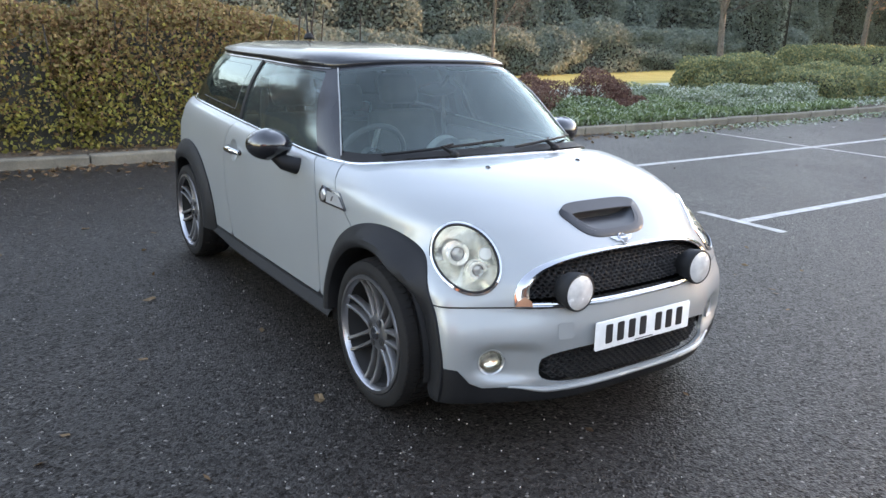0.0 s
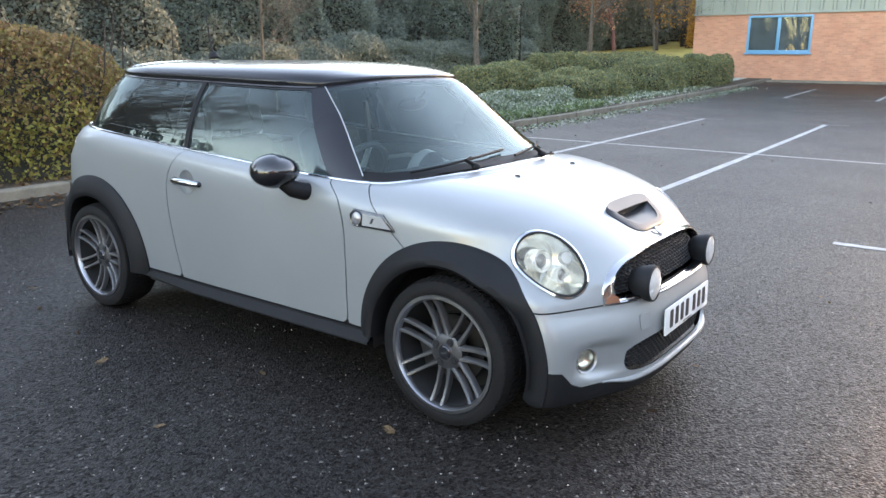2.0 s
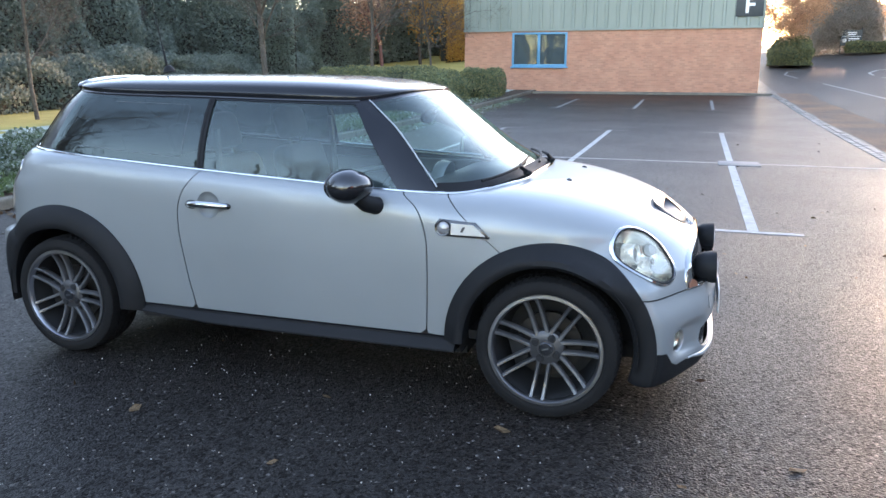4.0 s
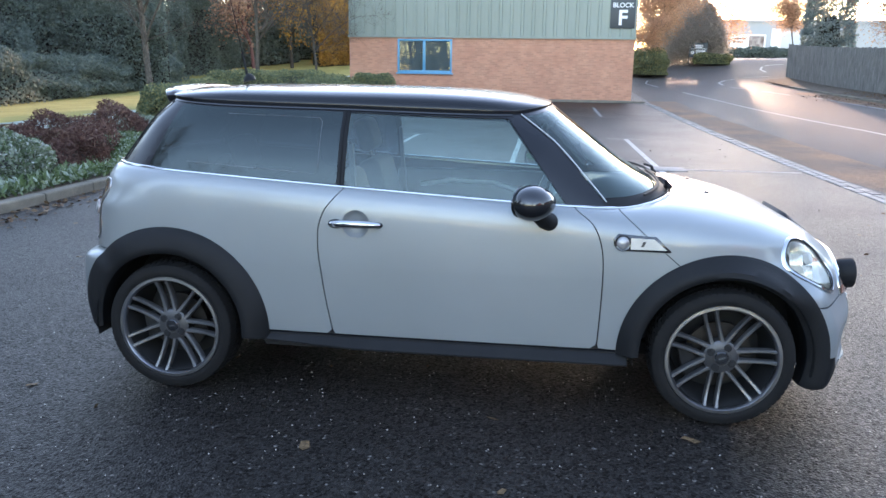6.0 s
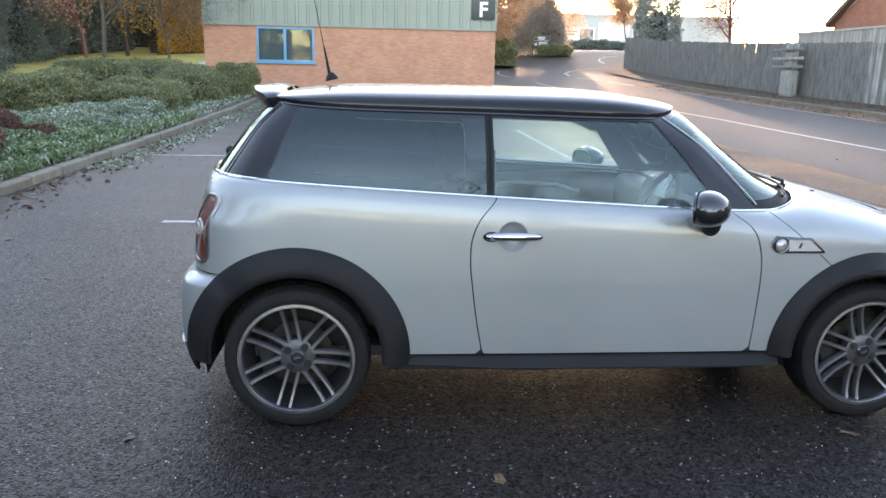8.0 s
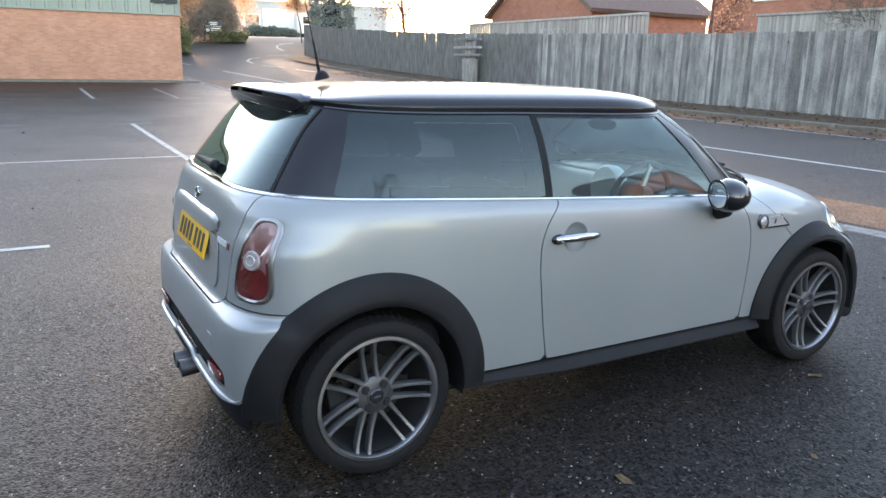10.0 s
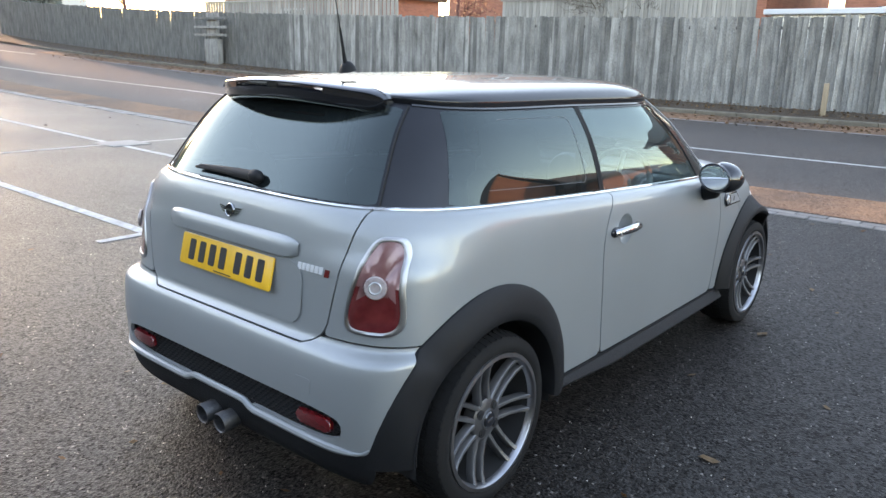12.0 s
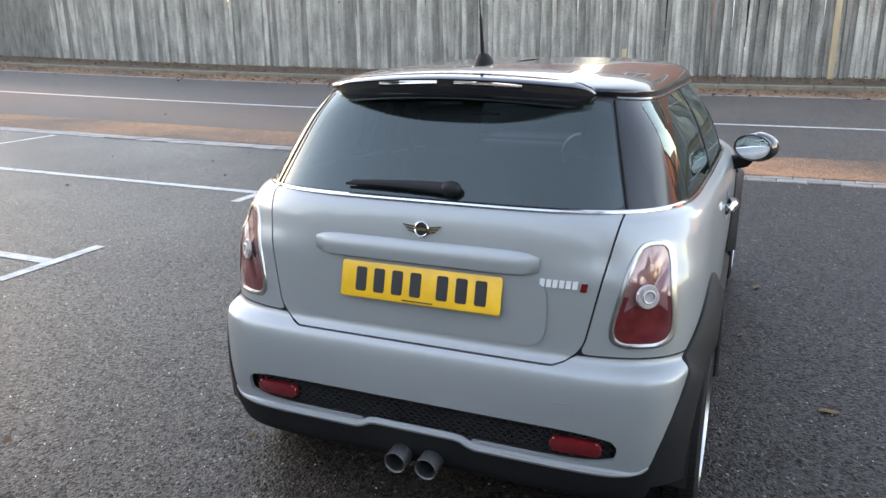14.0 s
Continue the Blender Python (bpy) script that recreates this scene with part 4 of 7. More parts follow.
tree("rusty_tree", "bare tree with rusty twigs behind the lawn", (-19.0, 46.0), 8.0, 72, BARKRED, 4, 0.14, L_RUST, 12000, 0.11)
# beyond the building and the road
# crown takes the twig colour with the sun's glow painted in
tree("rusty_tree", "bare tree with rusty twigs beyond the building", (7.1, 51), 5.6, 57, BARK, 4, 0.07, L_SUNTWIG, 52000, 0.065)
tree("rusty_tree", "bare tree with rusty twigs beyond the building", (22.0, 62), 7.5, 58, BARKRED, 4, 0.14, L_RUST, 12000, 0.10)
tree("rusty_tree", "bare tree with rusty twigs behind the fence", (19.5, 40), 6.0, 59, BARKRED, 4, 0.12, L_RUST, 9000, 0.08)
# twig colours greyed and lightened: the far haze is painted into them
L_THICKET = leafy("hazed_thicket_twigs", [(0.40, 0.36, 0.31), (0.52, 0.46, 0.39), (0.34, 0.32, 0.28)], pass_on=0.7)
bank("far_thicket", "rounded thicket of fine twigs, hazed grey-brown, beside the far road", [(8.6, 58.6), (10.4, 59.2), (12.2, 59.6), (13.6, 60.0)], 6.0, 56000, 0.075, L_THICKET, 43, 1.5, dome=0.5, long=2.4, core=False)
bank("far_thicket", "thin twigs at the end of a thicket, sun glow in their colour", [(11.4, 59.6), (13.4, 60.0), (15.4, 60.6)], 5.4, 4500, 0.07, L_SUNTWIG, 48, 0.9, base=1.2, dome=0.3, long=3.0, core=False)
tree("rusty_tree", "bare weeping tree behind the fence, rusty twigs coloured as sunlit", (18.6, 57), 4.6, 78, BARK, 4, 0.06, L_SUNTWIG, 14000, 0.065)
shrub("evergreen_hedge", "clipped evergreen bush beside the building's corner", "hedge", 6.0, 8.6, 49, 52.5, 1.75, 20000, 0.07, L_HEDGE2, 37, 0.4, group="hedges on the lawn")
shrub("evergreen_hedge", "low hedge beside the far road", "hedge", 19.5, 27, 82, 84, 1.0, 6000, 0.16, L_DARK, 38, 0.4, group="hedges by the far road")
shrub("evergreen_hedge", "low clipped hedge below the estate sign", "hedge", 11.4, 14.2, 56.6, 57.6, 0.8, 6000, 0.08, L_HEDGE2, 67, 0.25, group="hedges by the far road")
# needle colours made paler and bluer to stand in for distance haze
shrub("conifer", "conifer behind the fence, paled with painted haze", "tree", 17.5, 20.5, 50, 53, 7.0, 26000, 0.10, leafy("hazed_conifer_needles", [(0.17, 0.215, 0.205), (0.24, 0.29, 0.275), (0.30, 0.345, 0.33)], pass_on=0.5), 39, 0.5)
tree("bare_tree", "bare garden tree behind the fence", (18.0, 15.0), 4.2, 60, BARKRED, 4, 0.09, L_RUST, 2500, 0.06, group="bare trees")
tree("bare_tree", "bare garden tree behind the fence", (17.6, 9.0), 3.6, 61, BARK, 4, 0.06, group="bare trees")
# behind the walker: trees and growth that the windows mirror
tree("bare_tree", "tall bare tree across the yard", (-7.5, -17), 7.0, 62, BARKDARK, 5, 0.22, kids=(2, 3), group="bare trees")
tree("bare_tree", "tall bare tree across the yard", (3.5, -19), 8.0, 63, BARKDARK, 5, 0.18, kids=(2, 3), group="bare trees")
tree("bare_tree", "tall bare tree across the yard", (-15.5, -8.5), 11.5, 64, BARKDARK, 5, 0.26, kids=(2, 3), group="bare trees")
tree("bare_tree", "tall bare tree across the yard", (-11.5, -5.5), 7.5, 73, BARKDARK, 5, 0.18, kids=(2, 3), group="bare trees")
shrub("conifer", "dark conifer across the yard", "tree", -19.5, -15.5, -10, -6, 8.0, 30000, 0.085, L_YEW, 75, 0.6)
shrub("conifer", "dark conifer across the yard", "tree", -13.5, -10.0, -19, -15.5, 7.5, 12000, 0.16, L_YEW, 65, 0.6)
shrub("yard_hedge", "dark hedge across the yard", "hedge", -32, 9, -23, -20, 3.4, 22000, 0.14, L_DARK, 66, 0.5)


# ---- houses and far things ----
def house(name, label, x0, x1, y0, y1, eaves, ridge, along="y", z=0.3, windows=(), bargeboard=WHITE):
    ob = empty(name, Matrix.Translation((0, 0, z)))
    tagged(ob, label, "house")
    part("wall", box(x0, x1, y0, y1, -0.6, eaves), BRICKRED, ob, sharp=0)
    bm = bmesh.new()
    o = 0.35
    if along == "y":
        m = (x0 + x1) / 2
        pts = [(x0 - o, eaves - 0.12), (m, ridge), (x1 + o, eaves - 0.12), (x1 + o - 0.1, eaves - 0.3), (m, ridge - 0.25), (x0 - o + 0.1, eaves - 0.3)]
        ends = [[bm.verts.new((a, y, b)) for a, b in pts] for y in (y0 - o, y1 + o)]
        gab = [((x0, eaves), (m, ridge - 0.2), (x1, eaves), y) for y in (y0, y1)]
        gv = [[(a[0], y, a[1]) for a in (p, q, r)] for p, q, r, y in gab]
    else:
        m = (y0 + y1) / 2
        pts = [(y0 - o, eaves - 0.12), (m, ridge), (y1 + o, eaves - 0.12), (y1 + o - 0.1, eaves - 0.3), (m, ridge - 0.25), (y0 - o + 0.1, eaves - 0.3)]
        ends = [[bm.verts.new((x, a, b)) for a, b in pts] for x in (x0 - o, x1 + o)]
        gab = [((y0, eaves), (m, ridge - 0.2), (y1, eaves), x) for x in (x0, x1)]
        gv = [[(x, a[0], a[1]) for a in (p, q, r)] for p, q, r, x in gab]
    for k in range(6):
        bm.faces.new((ends[0][k], ends[0][(k + 1) % 6], ends[1][(k + 1) % 6], ends[1][k]))
    for e in ends:
        bm.faces.new((e[0], e[1], e[4], e[5]))
        bm.faces.new((e[1], e[2], e[3], e[4]))
    part("roof", bm, ROOFTILE, ob, sharp=0)
    for tri in gv:
        g = bmesh.new()
        vs = [g.verts.new(p) for p in tri]
        g.faces.new(vs)
        part("gable", g, BRICKRED, ob, sharp=0)
        for a, b in ((tri[0], tri[1]), (tri[1], tri[2])):
            part("bargeboard", tube([Vector(a) + Vector((0, 0, -0.05)), Vector(b) + Vector((0, 0, -0.02))], 0.09, 4), bargeboard, ob, sharp=0)
    for face, a, b, c, d in windows:
        w = bmesh.new()
        p = bmesh.new()
        if face == "x":
            for q in ((a, a + 0.08, c, d), (b - 0.08, b, c, d), (a, b, c, c + 0.08), (a, b, d - 0.08, d), ((a + b) / 2 - 0.04, (a + b) / 2 + 0.04, c, d)):
                box(x0 - 0.05, x0 + 0.03, *q, bm=w)
            box(x0 - 0.02, x0 - 0.01, a, b, c, d, bm=p)
        else:
            for q in ((a, a + 0.08, c, d), (b - 0.08, b, c, d), (a, b, c, c + 0.08), (a, b, d - 0.08, d), ((a + b) / 2 - 0.04, (a + b) / 2 + 0.04, c, d)):
                box(q[0], q[1], y1 - 0.03, y1 + 0.05, q[2], q[3], bm=w)
            box(a, b, y1 + 0.01, y1 + 0.02, c, d, bm=p)
        f = part("window", w, WHITE, ob, "white window frame", sharp=0)
        part("pane", p, PILLAR, f, sharp=0)
    return ob


house("brick_house", "red-brick house with white bargeboards behind the fence", 23, 31, 27, 36, 3.6, 6.6, "x", 0.8, (("x", 29, 31, 1.4, 2.6),))
house("brick_house", "brick house with white patio doors behind the fence", 22, 30, -9, 3.8, 5.3, 8.0, "y", 0.5, (("x", -2.4, 0.2, 0.3, 2.5), ("x", 0.9, 2.9, 0.3, 2.5), ("x", -6.5, -4.9, 3.6, 4.8), ("x", -1.8, -0.2, 3.6, 4.8), ("x", 1.2, 2.6, 3.6, 4.8)))
house("brick_house", "brick house behind the fence", 23.5, 31, 6.5, 20, 5.3, 8.2, "y", 0.5, (("x", 12, 14, 1.4, 2.6), ("x", 8.4, 10, 3.6, 4.8), ("x", 12.4, 14, 3.6, 4.8), ("x", 16.4, 18, 3.6, 4.8)))
house("brick_house", "red-brick house across the yard", 13, 23, -27, -15, 4.9, 8.4, "y", 0.0, (("y", 15, 17, 1.2, 2.5), ("y", 19, 21, 1.2, 2.5)))
house("brick_house", "red-brick house across the yard", 27, 36, -29, -16, 4.8, 8.0, "x", 0.0, (("y", 29, 31, 1.2, 2.5),))
# garden fences and a shed behind the road fence
garden = empty("garden_fence")
tagged(garden, "pale grey garden fence behind the road fence", "fence")
for k in range(62):
    y = 4.6 + 0.125 * k
    part("board", box(16.9, 16.93, y, y + 0.118, 0.4, 3.02), FENCEPALE, garden, sharp=0)
part("capping", box(16.86, 16.98, 4.5, 12.4, 3.02, 3.08), FENCEPALE, garden, sharp=0)
garden2 = empty("garden_fence")
tagged(garden2, "pale grey slatted garden fence behind the road fence", "fence")
for k in range(60):
    y = 17.2 + 0.2 * k
    part("board", box(17.3, 17.33, y, y + 0.15, 0.5, 3.35), FENCEPALE, garden2, sharp=0)
for h in (2.6, 3.3):
    part("rail", box(17.26, 17.3, 17.2, 29.2, h, h + 0.08), FENCEPALE, garden2, sharp=0)
shed = empty("garden_shed")
tagged(shed, "pale garden shed behind the fence", "shed")
part("wall", box(17.2, 19.6, 1.9, 4.3, 0.4, 2.55), CREAM, shed, sharp=0)
part("roof", box(17.0, 19.8, 1.75, 4.45, 2.55, 2.68, 0.02), STEELWHITE, shed, sharp=0)
# far along the road
ware = empty("warehouse")
tagged(ware, "long pale-clad warehouse at the end of the road", "warehouse")
part("wall", box(24, 70, 150, 180, 2, 12.5), WAREWALL, ware, sharp=0)
part("roof", box(23.8, 70.2, 149.8, 180, 12.5, 12.95), WAREWALL, ware, sharp=0)
z = float(ground_z(23, 98))
bill = empty("billboard", Matrix.Translation((23.1, 98, z - 1.35)))
tagged(bill, "white advertising board with dark pictures beside the far road", "billboard")
part("panel", box(0, 4.2, 0, 0.12, 1.6, 4.2), SIGNWHITE, bill, sharp=0)
part("picture", slab([(2.2, 1.8), (4.0, 1.8), (4.0, 4.0), (2.2, 4.0)], 0.02, Matrix.Translation((0, -0.03, 0)) @ Matrix.Rotation(radians(90), 4, "X")), surface("poster", (0.10, 0.06, 0.05), (0.42, 0.36, 0.33), 2.2, (0.5, 0.6), fine=0.3), bill, sharp=0)
for a, b, h in ((0.3, 1.8, 3.6), (0.3, 1.5, 3.2), (0.3, 1.0, 2.4)):
    part("text_bar", box(a, b, -0.03, -0.005, h, h + 0.16), SIGNBLACK, bill, sharp=0)
part("foot", box(0.2, 4.0, 0.02, 0.1, 1.2, 1.6), SIGNBLACK, bill, sharp=0)
z = float(ground_z(11.9, 58))
entry = empty("entrance_sign", Matrix.Translation((11.2, 57.9, z)))
tagged(entry, "small dark estate sign with white text bars before the thicket", "sign")
part("panel", box(0, 1.35, 0, 0.08, 0.55, 1.62, 0.01), SIGNBLACK, entry, sharp=0)
part("divider", box(0.08, 1.27, -0.02, -0.004, 1.16, 1.19), SIGNWHITE, entry, sharp=0)
part("emblem", turned([(0.0, 0.012), (0.13, 0.012), (0.13, 0.0)], Matrix.Translation((0.25, -0.004, 0.90)) @ Matrix.Rotation(radians(90), 4, "X"), 20), SIGNWHITE, entry, "round white emblem")
for a0, w, h in ((0.38, 0.62, 1.40), (0.44, 0.50, 1.27), (0.50, 0.68, 0.98), (0.50, 0.55, 0.84), (0.50, 0.60, 0.70)):
    part("text_bar", box(a0, a0 + w, -0.02, -0.004, h, h + 0.075), SIGNWHITE, entry, sharp=0)
for x in (0.0, 1.27):
    part("post", box(x, x + 0.08, 0.09, 0.16, -0.1, 1.78), SIGNBLACK, entry, sharp=0)
z = float(ground_z(36, 110))
lorry = empty("lorry", Matrix.Translation((36.0, 108, z)))
tagged(lorry, "white box lorry parked far off", "lorry")
part("cab", box(0, 2.4, -1.0, 1.2, 0.5, 3.4, 0.15), WHITE, lorry)
part("windscreen", box(0.2, 2.2, -1.03, -0.99, 1.9, 2.9, 0.02), PILLAR, lorry)
part("grille", box(0.4, 2.0, -1.03, -0.99, 0.8, 1.6, 0.02), SIGNBLACK, lorry)
part("trailer", box(-3.6, -0.3, 1.4, 4.0, 1.0, 3.9, 0.03), STEELWHITE, lorry)
part("trailer_door", box(-5.0, -3.7, 1.3, 1.42, 1.0, 3.9, 0.02), WHITE, lorry)
for x in (0.1, 2.0):
    part("wheel", turned([(0, 0.3), (0.45, 0.3), (0.5, 0.2), (0.5, 0.0)], Matrix.Translation((x + 0.15, -0.3, 0.5)) @ Matrix.Rotation(radians(90), 4, "Y"), 16), RUBBER, lorry)


# ---- the car: x ahead, y to its left, z up; origin on the ground midway between the axles ----
AXLE, HUB_Z = 1.2335, 0.302
HEAD_TURN = 38.0


def spline(keys, x):
    """A smooth curve through (x, value) keys."""
    k = np.array(keys, float)
    x = np.clip(np.asarray(x, float), k[0, 0], k[-1, 0])
    d = np.diff(k[:, 1]) / np.diff(k[:, 0])
    m = np.r_[d[0], (d[1:] + d[:-1]) / 2 * (d[1:] * d[:-1] > 0), d[-1]]
    i = np.clip(np.searchsorted(k[:, 0], x) - 1, 0, len(k) - 2)
    h = k[i + 1, 0] - k[i, 0]
    t = (x - k[i, 0]) / h
    return (2 * t**3 - 3 * t**2 + 1) * k[i, 1] + (t**3 - 2 * t**2 + t) * h * m[i] + (-2 * t**3 + 3 * t**2) * k[i + 1, 1] + (t**3 - t**2) * h * m[i + 1]


def step(x):
    x = np.clip(x, 0, 1)
    return x * x * (3 - 2 * x)


# belt: height of the waistline along the car
BELT = [(-1.75, 1.04), (-1.37, 1.022), (-0.416, 0.966), (0.58, 0.915), (0.78, 0.908), (1.05, 0.942), (1.95, 0.95)]
# level, nose x, tail x, half width, start of the front curve, front and rear squareness, start of the rear curve
BODY = np.array([
    (0.140, 1.848, -1.600, 0.768, 0.90, 3.4, 7.5, -1.15),
    (0.190, 1.884, -1.690, 0.782, 0.90, 3.4, 7.5, -1.15),
    (0.270, 1.894, -1.735, 0.788, 0.90, 3.4, 7.5, -1.15),
    (0.420, 1.900, -1.752, 0.798, 0.90, 3.4, 7.5, -1.15),
    (0.530, 1.885, -1.748, 0.803, 0.88, 3.05, 7.5, -1.15),
    (0.600, 1.862, -1.735, 0.806, 0.86, 3.05, 7.5, -1.15),
    (0.635, 1.846, -1.702, 0.807, 0.84, 2.98, 5.2, -1.15),
    (0.680, 1.812, -1.694, 0.807, 0.80, 2.85, 5.2, -1.15),
    (0.735, 1.738, -1.688, 0.806, 0.74, 3.1, 5.2, -1.14),
    (0.790, 1.646, -1.680, 0.804, 0.65, 3.4, 5.2, -1.12),
    (0.838, 1.533, -1.671, 0.800, 0.52, 3.3, 4.4, -1.08),
    (0.875, 1.412, -1.661, 0.793, 0.40, 3.1, 4.3, -1.02),
    (0.900, 1.300, -1.652, 0.784, 0.32, 3.05, 4.2, -0.96),
    (0.920, 1.175, -1.640, 0.769, 0.30, 3.1, 4.2, -0.92),
    (0.931, 1.055, -1.626, 0.748, 0.30, 3.4, 4.2, -0.90),
    (0.9325, 1.050, -1.622, 0.734, 0.30, 3.4, 4.2, -0.90)])
CABIN = np.array([
    (0.930, 1.050, -1.622, 0.731, 0.30, 3.4, 4.2, -0.90),
    (1.060, 0.842, -1.540, 0.695, 0.16, 3.15, 4.4, -0.82),
    (1.185, 0.650, -1.455, 0.645, 0.03, 3.15, 4.7, -0.78),
    (1.300, 0.475, -1.365, 0.578, -0.10, 3.4, 5.0, -0.75)])
ROOF = np.array([
    (1.300, 0.475, -1.365, 0.582, -0.10, 3.4, 5.0, -0.75),
    (1.318, 0.472, -1.370, 0.584, -0.10, 3.4, 5.0, -0.75),
    (1.338, 0.450, -1.364, 0.574, -0.10, 3.4, 4.8, -0.75),
    (1.360, 0.410, -1.335, 0.545, -0.12, 3.3, 4.4, -0.75),
    (1.380, 0.335, -1.270, 0.480, -0.16, 3.1, 4.0, -0.75),
    (1.395, 0.180, -1.140, 0.360, -0.24, 2.7, 3.4, -0.72),
    (1.402, -0.06, -0.970, 0.205, -0.34, 2.3, 2.8, -0.66),
    (1.4045, -0.45, -0.720, 0.020, -0.50, 2.0, 2.2, -0.58)])
GUTTER = [(-1.40, 1.340), (-1.2, 1.320), (-0.45, 1.302), (0.285, 1.290), (0.38, 1.302), (0.49, 1.328)]


def rows_at(keys, t):
    """Rows between the keys, smooth, for t from 0 to 1."""
    k = np.arange(len(keys)) / (len(keys) - 1)
    return np.stack([spline(np.c_[k, keys[:, c]], t) for c in range(keys.shape[1])], -1)


def even(t, n):
    p = n / 2
    return math.pi / 2 * t**p / (t**p + (1 - t) ** p)


def outline(row, fine):
    """Half a ring, seen from above, from the nose along the right side to the tail."""
    _, xf, xr, hw, xm, nf, nr, tail = row
    t = np.linspace(0, 1, fine + 1)
    a = even(t, nf)
    front = np.c_[xm + (xf - xm) * np.cos(a).clip(0) ** (2 / nf), -hw * np.sin(a) ** (2 / nf)]
    mid = np.c_[np.linspace(xm, tail, fine + 1)[1:-1], np.full(fine - 1, -hw)]
    a = even(t, nr)
    back = np.c_[tail + (xr - tail) * np.sin(a) ** (2 / nr), -hw * np.cos(a).clip(0) ** (2 / nr)]
    out = np.concatenate([front, mid, back])
    out[:, 1] *= 1 - 0.012 * (out[:, 0] / 1.25) ** 2
    return out


def flare(x, y, z):
    """How far the side swells out ahead of the front wheel; y is the half width without it."""
    r = np.hypot(x - AXLE, z - HUB_Z)
    a = 0.115 * step((0.60 - r) / 0.16) * step((x - 1.22) / 0.36)
    return a * np.clip((0.80 - y) / 0.15, 0, 1) * step((0.74 - z) / 0.18)


def fog_recess(y, z):
    """Depth of the scooped recess round the fog lamp."""
    a = np.abs(y)
    r = (np.abs((a - 0.545) / 0.130) ** 3.5 + np.abs((z - 0.333) / 0.072) ** 3.0) ** 0.31
    return 0.030 * step((1.0 - r) / 0.26) * (0.25 + 0.75 * step((a - 0.42) / 0.16))


class Patch:
    """A piece of surface: vertices with x, y, z and the level v, and faces."""

    def __init__(self, V, F):
        self.V, self.F = np.asarray(V, float), F

    def clip(self, f):
        """The piece where the function f (of x, y, z, v) is below zero, cut exactly along f = 0."""
        val = f(*self.V.T)
        V, cuts, out, used = list(self.V), {}, [], {}

        def cut(a, b):
            key = (a, b) if a < b else (b, a)
            if key not in cuts:
                i, j = key
                s = val[i] / (val[i] - val[j])
                V.append(self.V[i] + (self.V[j] - self.V[i]) * s)
                cuts[key] = len(V) - 1
            return cuts[key]

        for face in self.F:
            ins = [val[i] < 0 for i in face]
            if all(ins):
                out.append(face)
            elif any(ins):
                poly = []
                for k, i in enumerate(face):
                    j = face[(k + 1) % len(face)]
                    if val[i] < 0:
                        poly.append(i)
                    if (val[i] < 0) != (val[j] < 0):
                        poly.append(cut(i, j))
                if len(poly) > 2:
                    out.append(tuple(poly))
        for face in out:
            for i in face:
                used.setdefault(i, len(used))
        return Patch([V[i] for i in used] or np.zeros((0, 4)), [tuple(used[i] for i in face) for face in out])

    def normals(self):
        n = np.zeros((len(self.V), 3))
        for face in self.F:
            p = self.V[list(face), :3]
            c = np.cross(p[1] - p[0], p[2] - p[0])
            if len(face) > 3:
                c = c + np.cross(p[2] - p[0], p[3] - p[0])
            n[list(face)] += c
        return n / (np.linalg.norm(n, axis=1)[:, None] + 1e-12)

    def moved(self, off):
        V = self.V.copy()
        V[:, :3] += self.normals() * off
        return Patch(V, self.F)

    def flipped(self):
        V = self.V.copy()
        V[:, 1] *= -1
        return Patch(V, [f[::-1] for f in self.F])

    def rim(self):
        """The open edges, in face order."""
        seen = {}
        for face in self.F:
            for k, i in enumerate(face):
                e = (i, face[(k + 1) % len(face)])
                seen[e] = True
        return [e for e in seen if (e[1], e[0]) not in seen]


def panel(name, patch, mat, parent, depth=0.012, label=""):
    """A sheet of the body with its turned-in edges."""
    V, F = patch.V[:, :3], list(patch.F)
    if depth:
        n = patch.normals()
        at, extra = {}, []
        for a, b in patch.rim():
            for i in (a, b):
                if i not in at:
                    at[i] = len(V) + len(extra)
                    extra.append(V[i] - n[i] * depth)
            F.append((b, a, at[a], at[b]))
        V = np.concatenate([V, np.array(extra).reshape(-1, 3)])
    me = mesh_of(name, V, F, mat, True)
    if depth:
        me.attributes.new("sharp_edge", "BOOLEAN", "EDGE")
        counts = {}
        for e in me.edges:
            counts[tuple(sorted(e.vertices))] = e.index
        sharp = [False] * len(me.edges)
        for a, b in patch.rim():
            sharp[counts[(a, b) if a < b else (b, a)]] = True
        me.attributes["sharp_edge"].data.foreach_set("value", sharp)
    ob = new(name, me)
    ob.parent = parent
    if label:
        ob["label"] = label
    return ob


def shell(keys, height, levels, fine=34):
    """The whole surface through rings between the keys, both sides."""
    V, F, n = [], [], 0
    for v in np.linspace(0, 1, levels):
        row = rows_at(keys, v)
        half = outline(row, fine)
        z = height(row, half[:, 0], v)
        right = np.c_[half, z, np.full(len(half), v)]
        left = right[-2:0:-1] * (1, -1, 1, 1)
        ring = np.concatenate([right, left])
        n = len(ring)
        V.append(ring)
    for j in range(levels - 1):
        for i in range(n):
            k = (i + 1) % n
            F.append((j * n + i, (j + 1) * n + i, (j + 1) * n + k, j * n + k))
    return Patch(np.concatenate(V), F)


def body_z(row, x, v):
    return row[0] + (spline(BELT, x) - 0.93) * step((row[0] - 0.66) / 0.27)


def cabin_z(row, x, v):
    return row[0] + (spline(BELT, x) - 0.93) * (1 - v) + (spline(GUTTER, x) - 1.30) * v


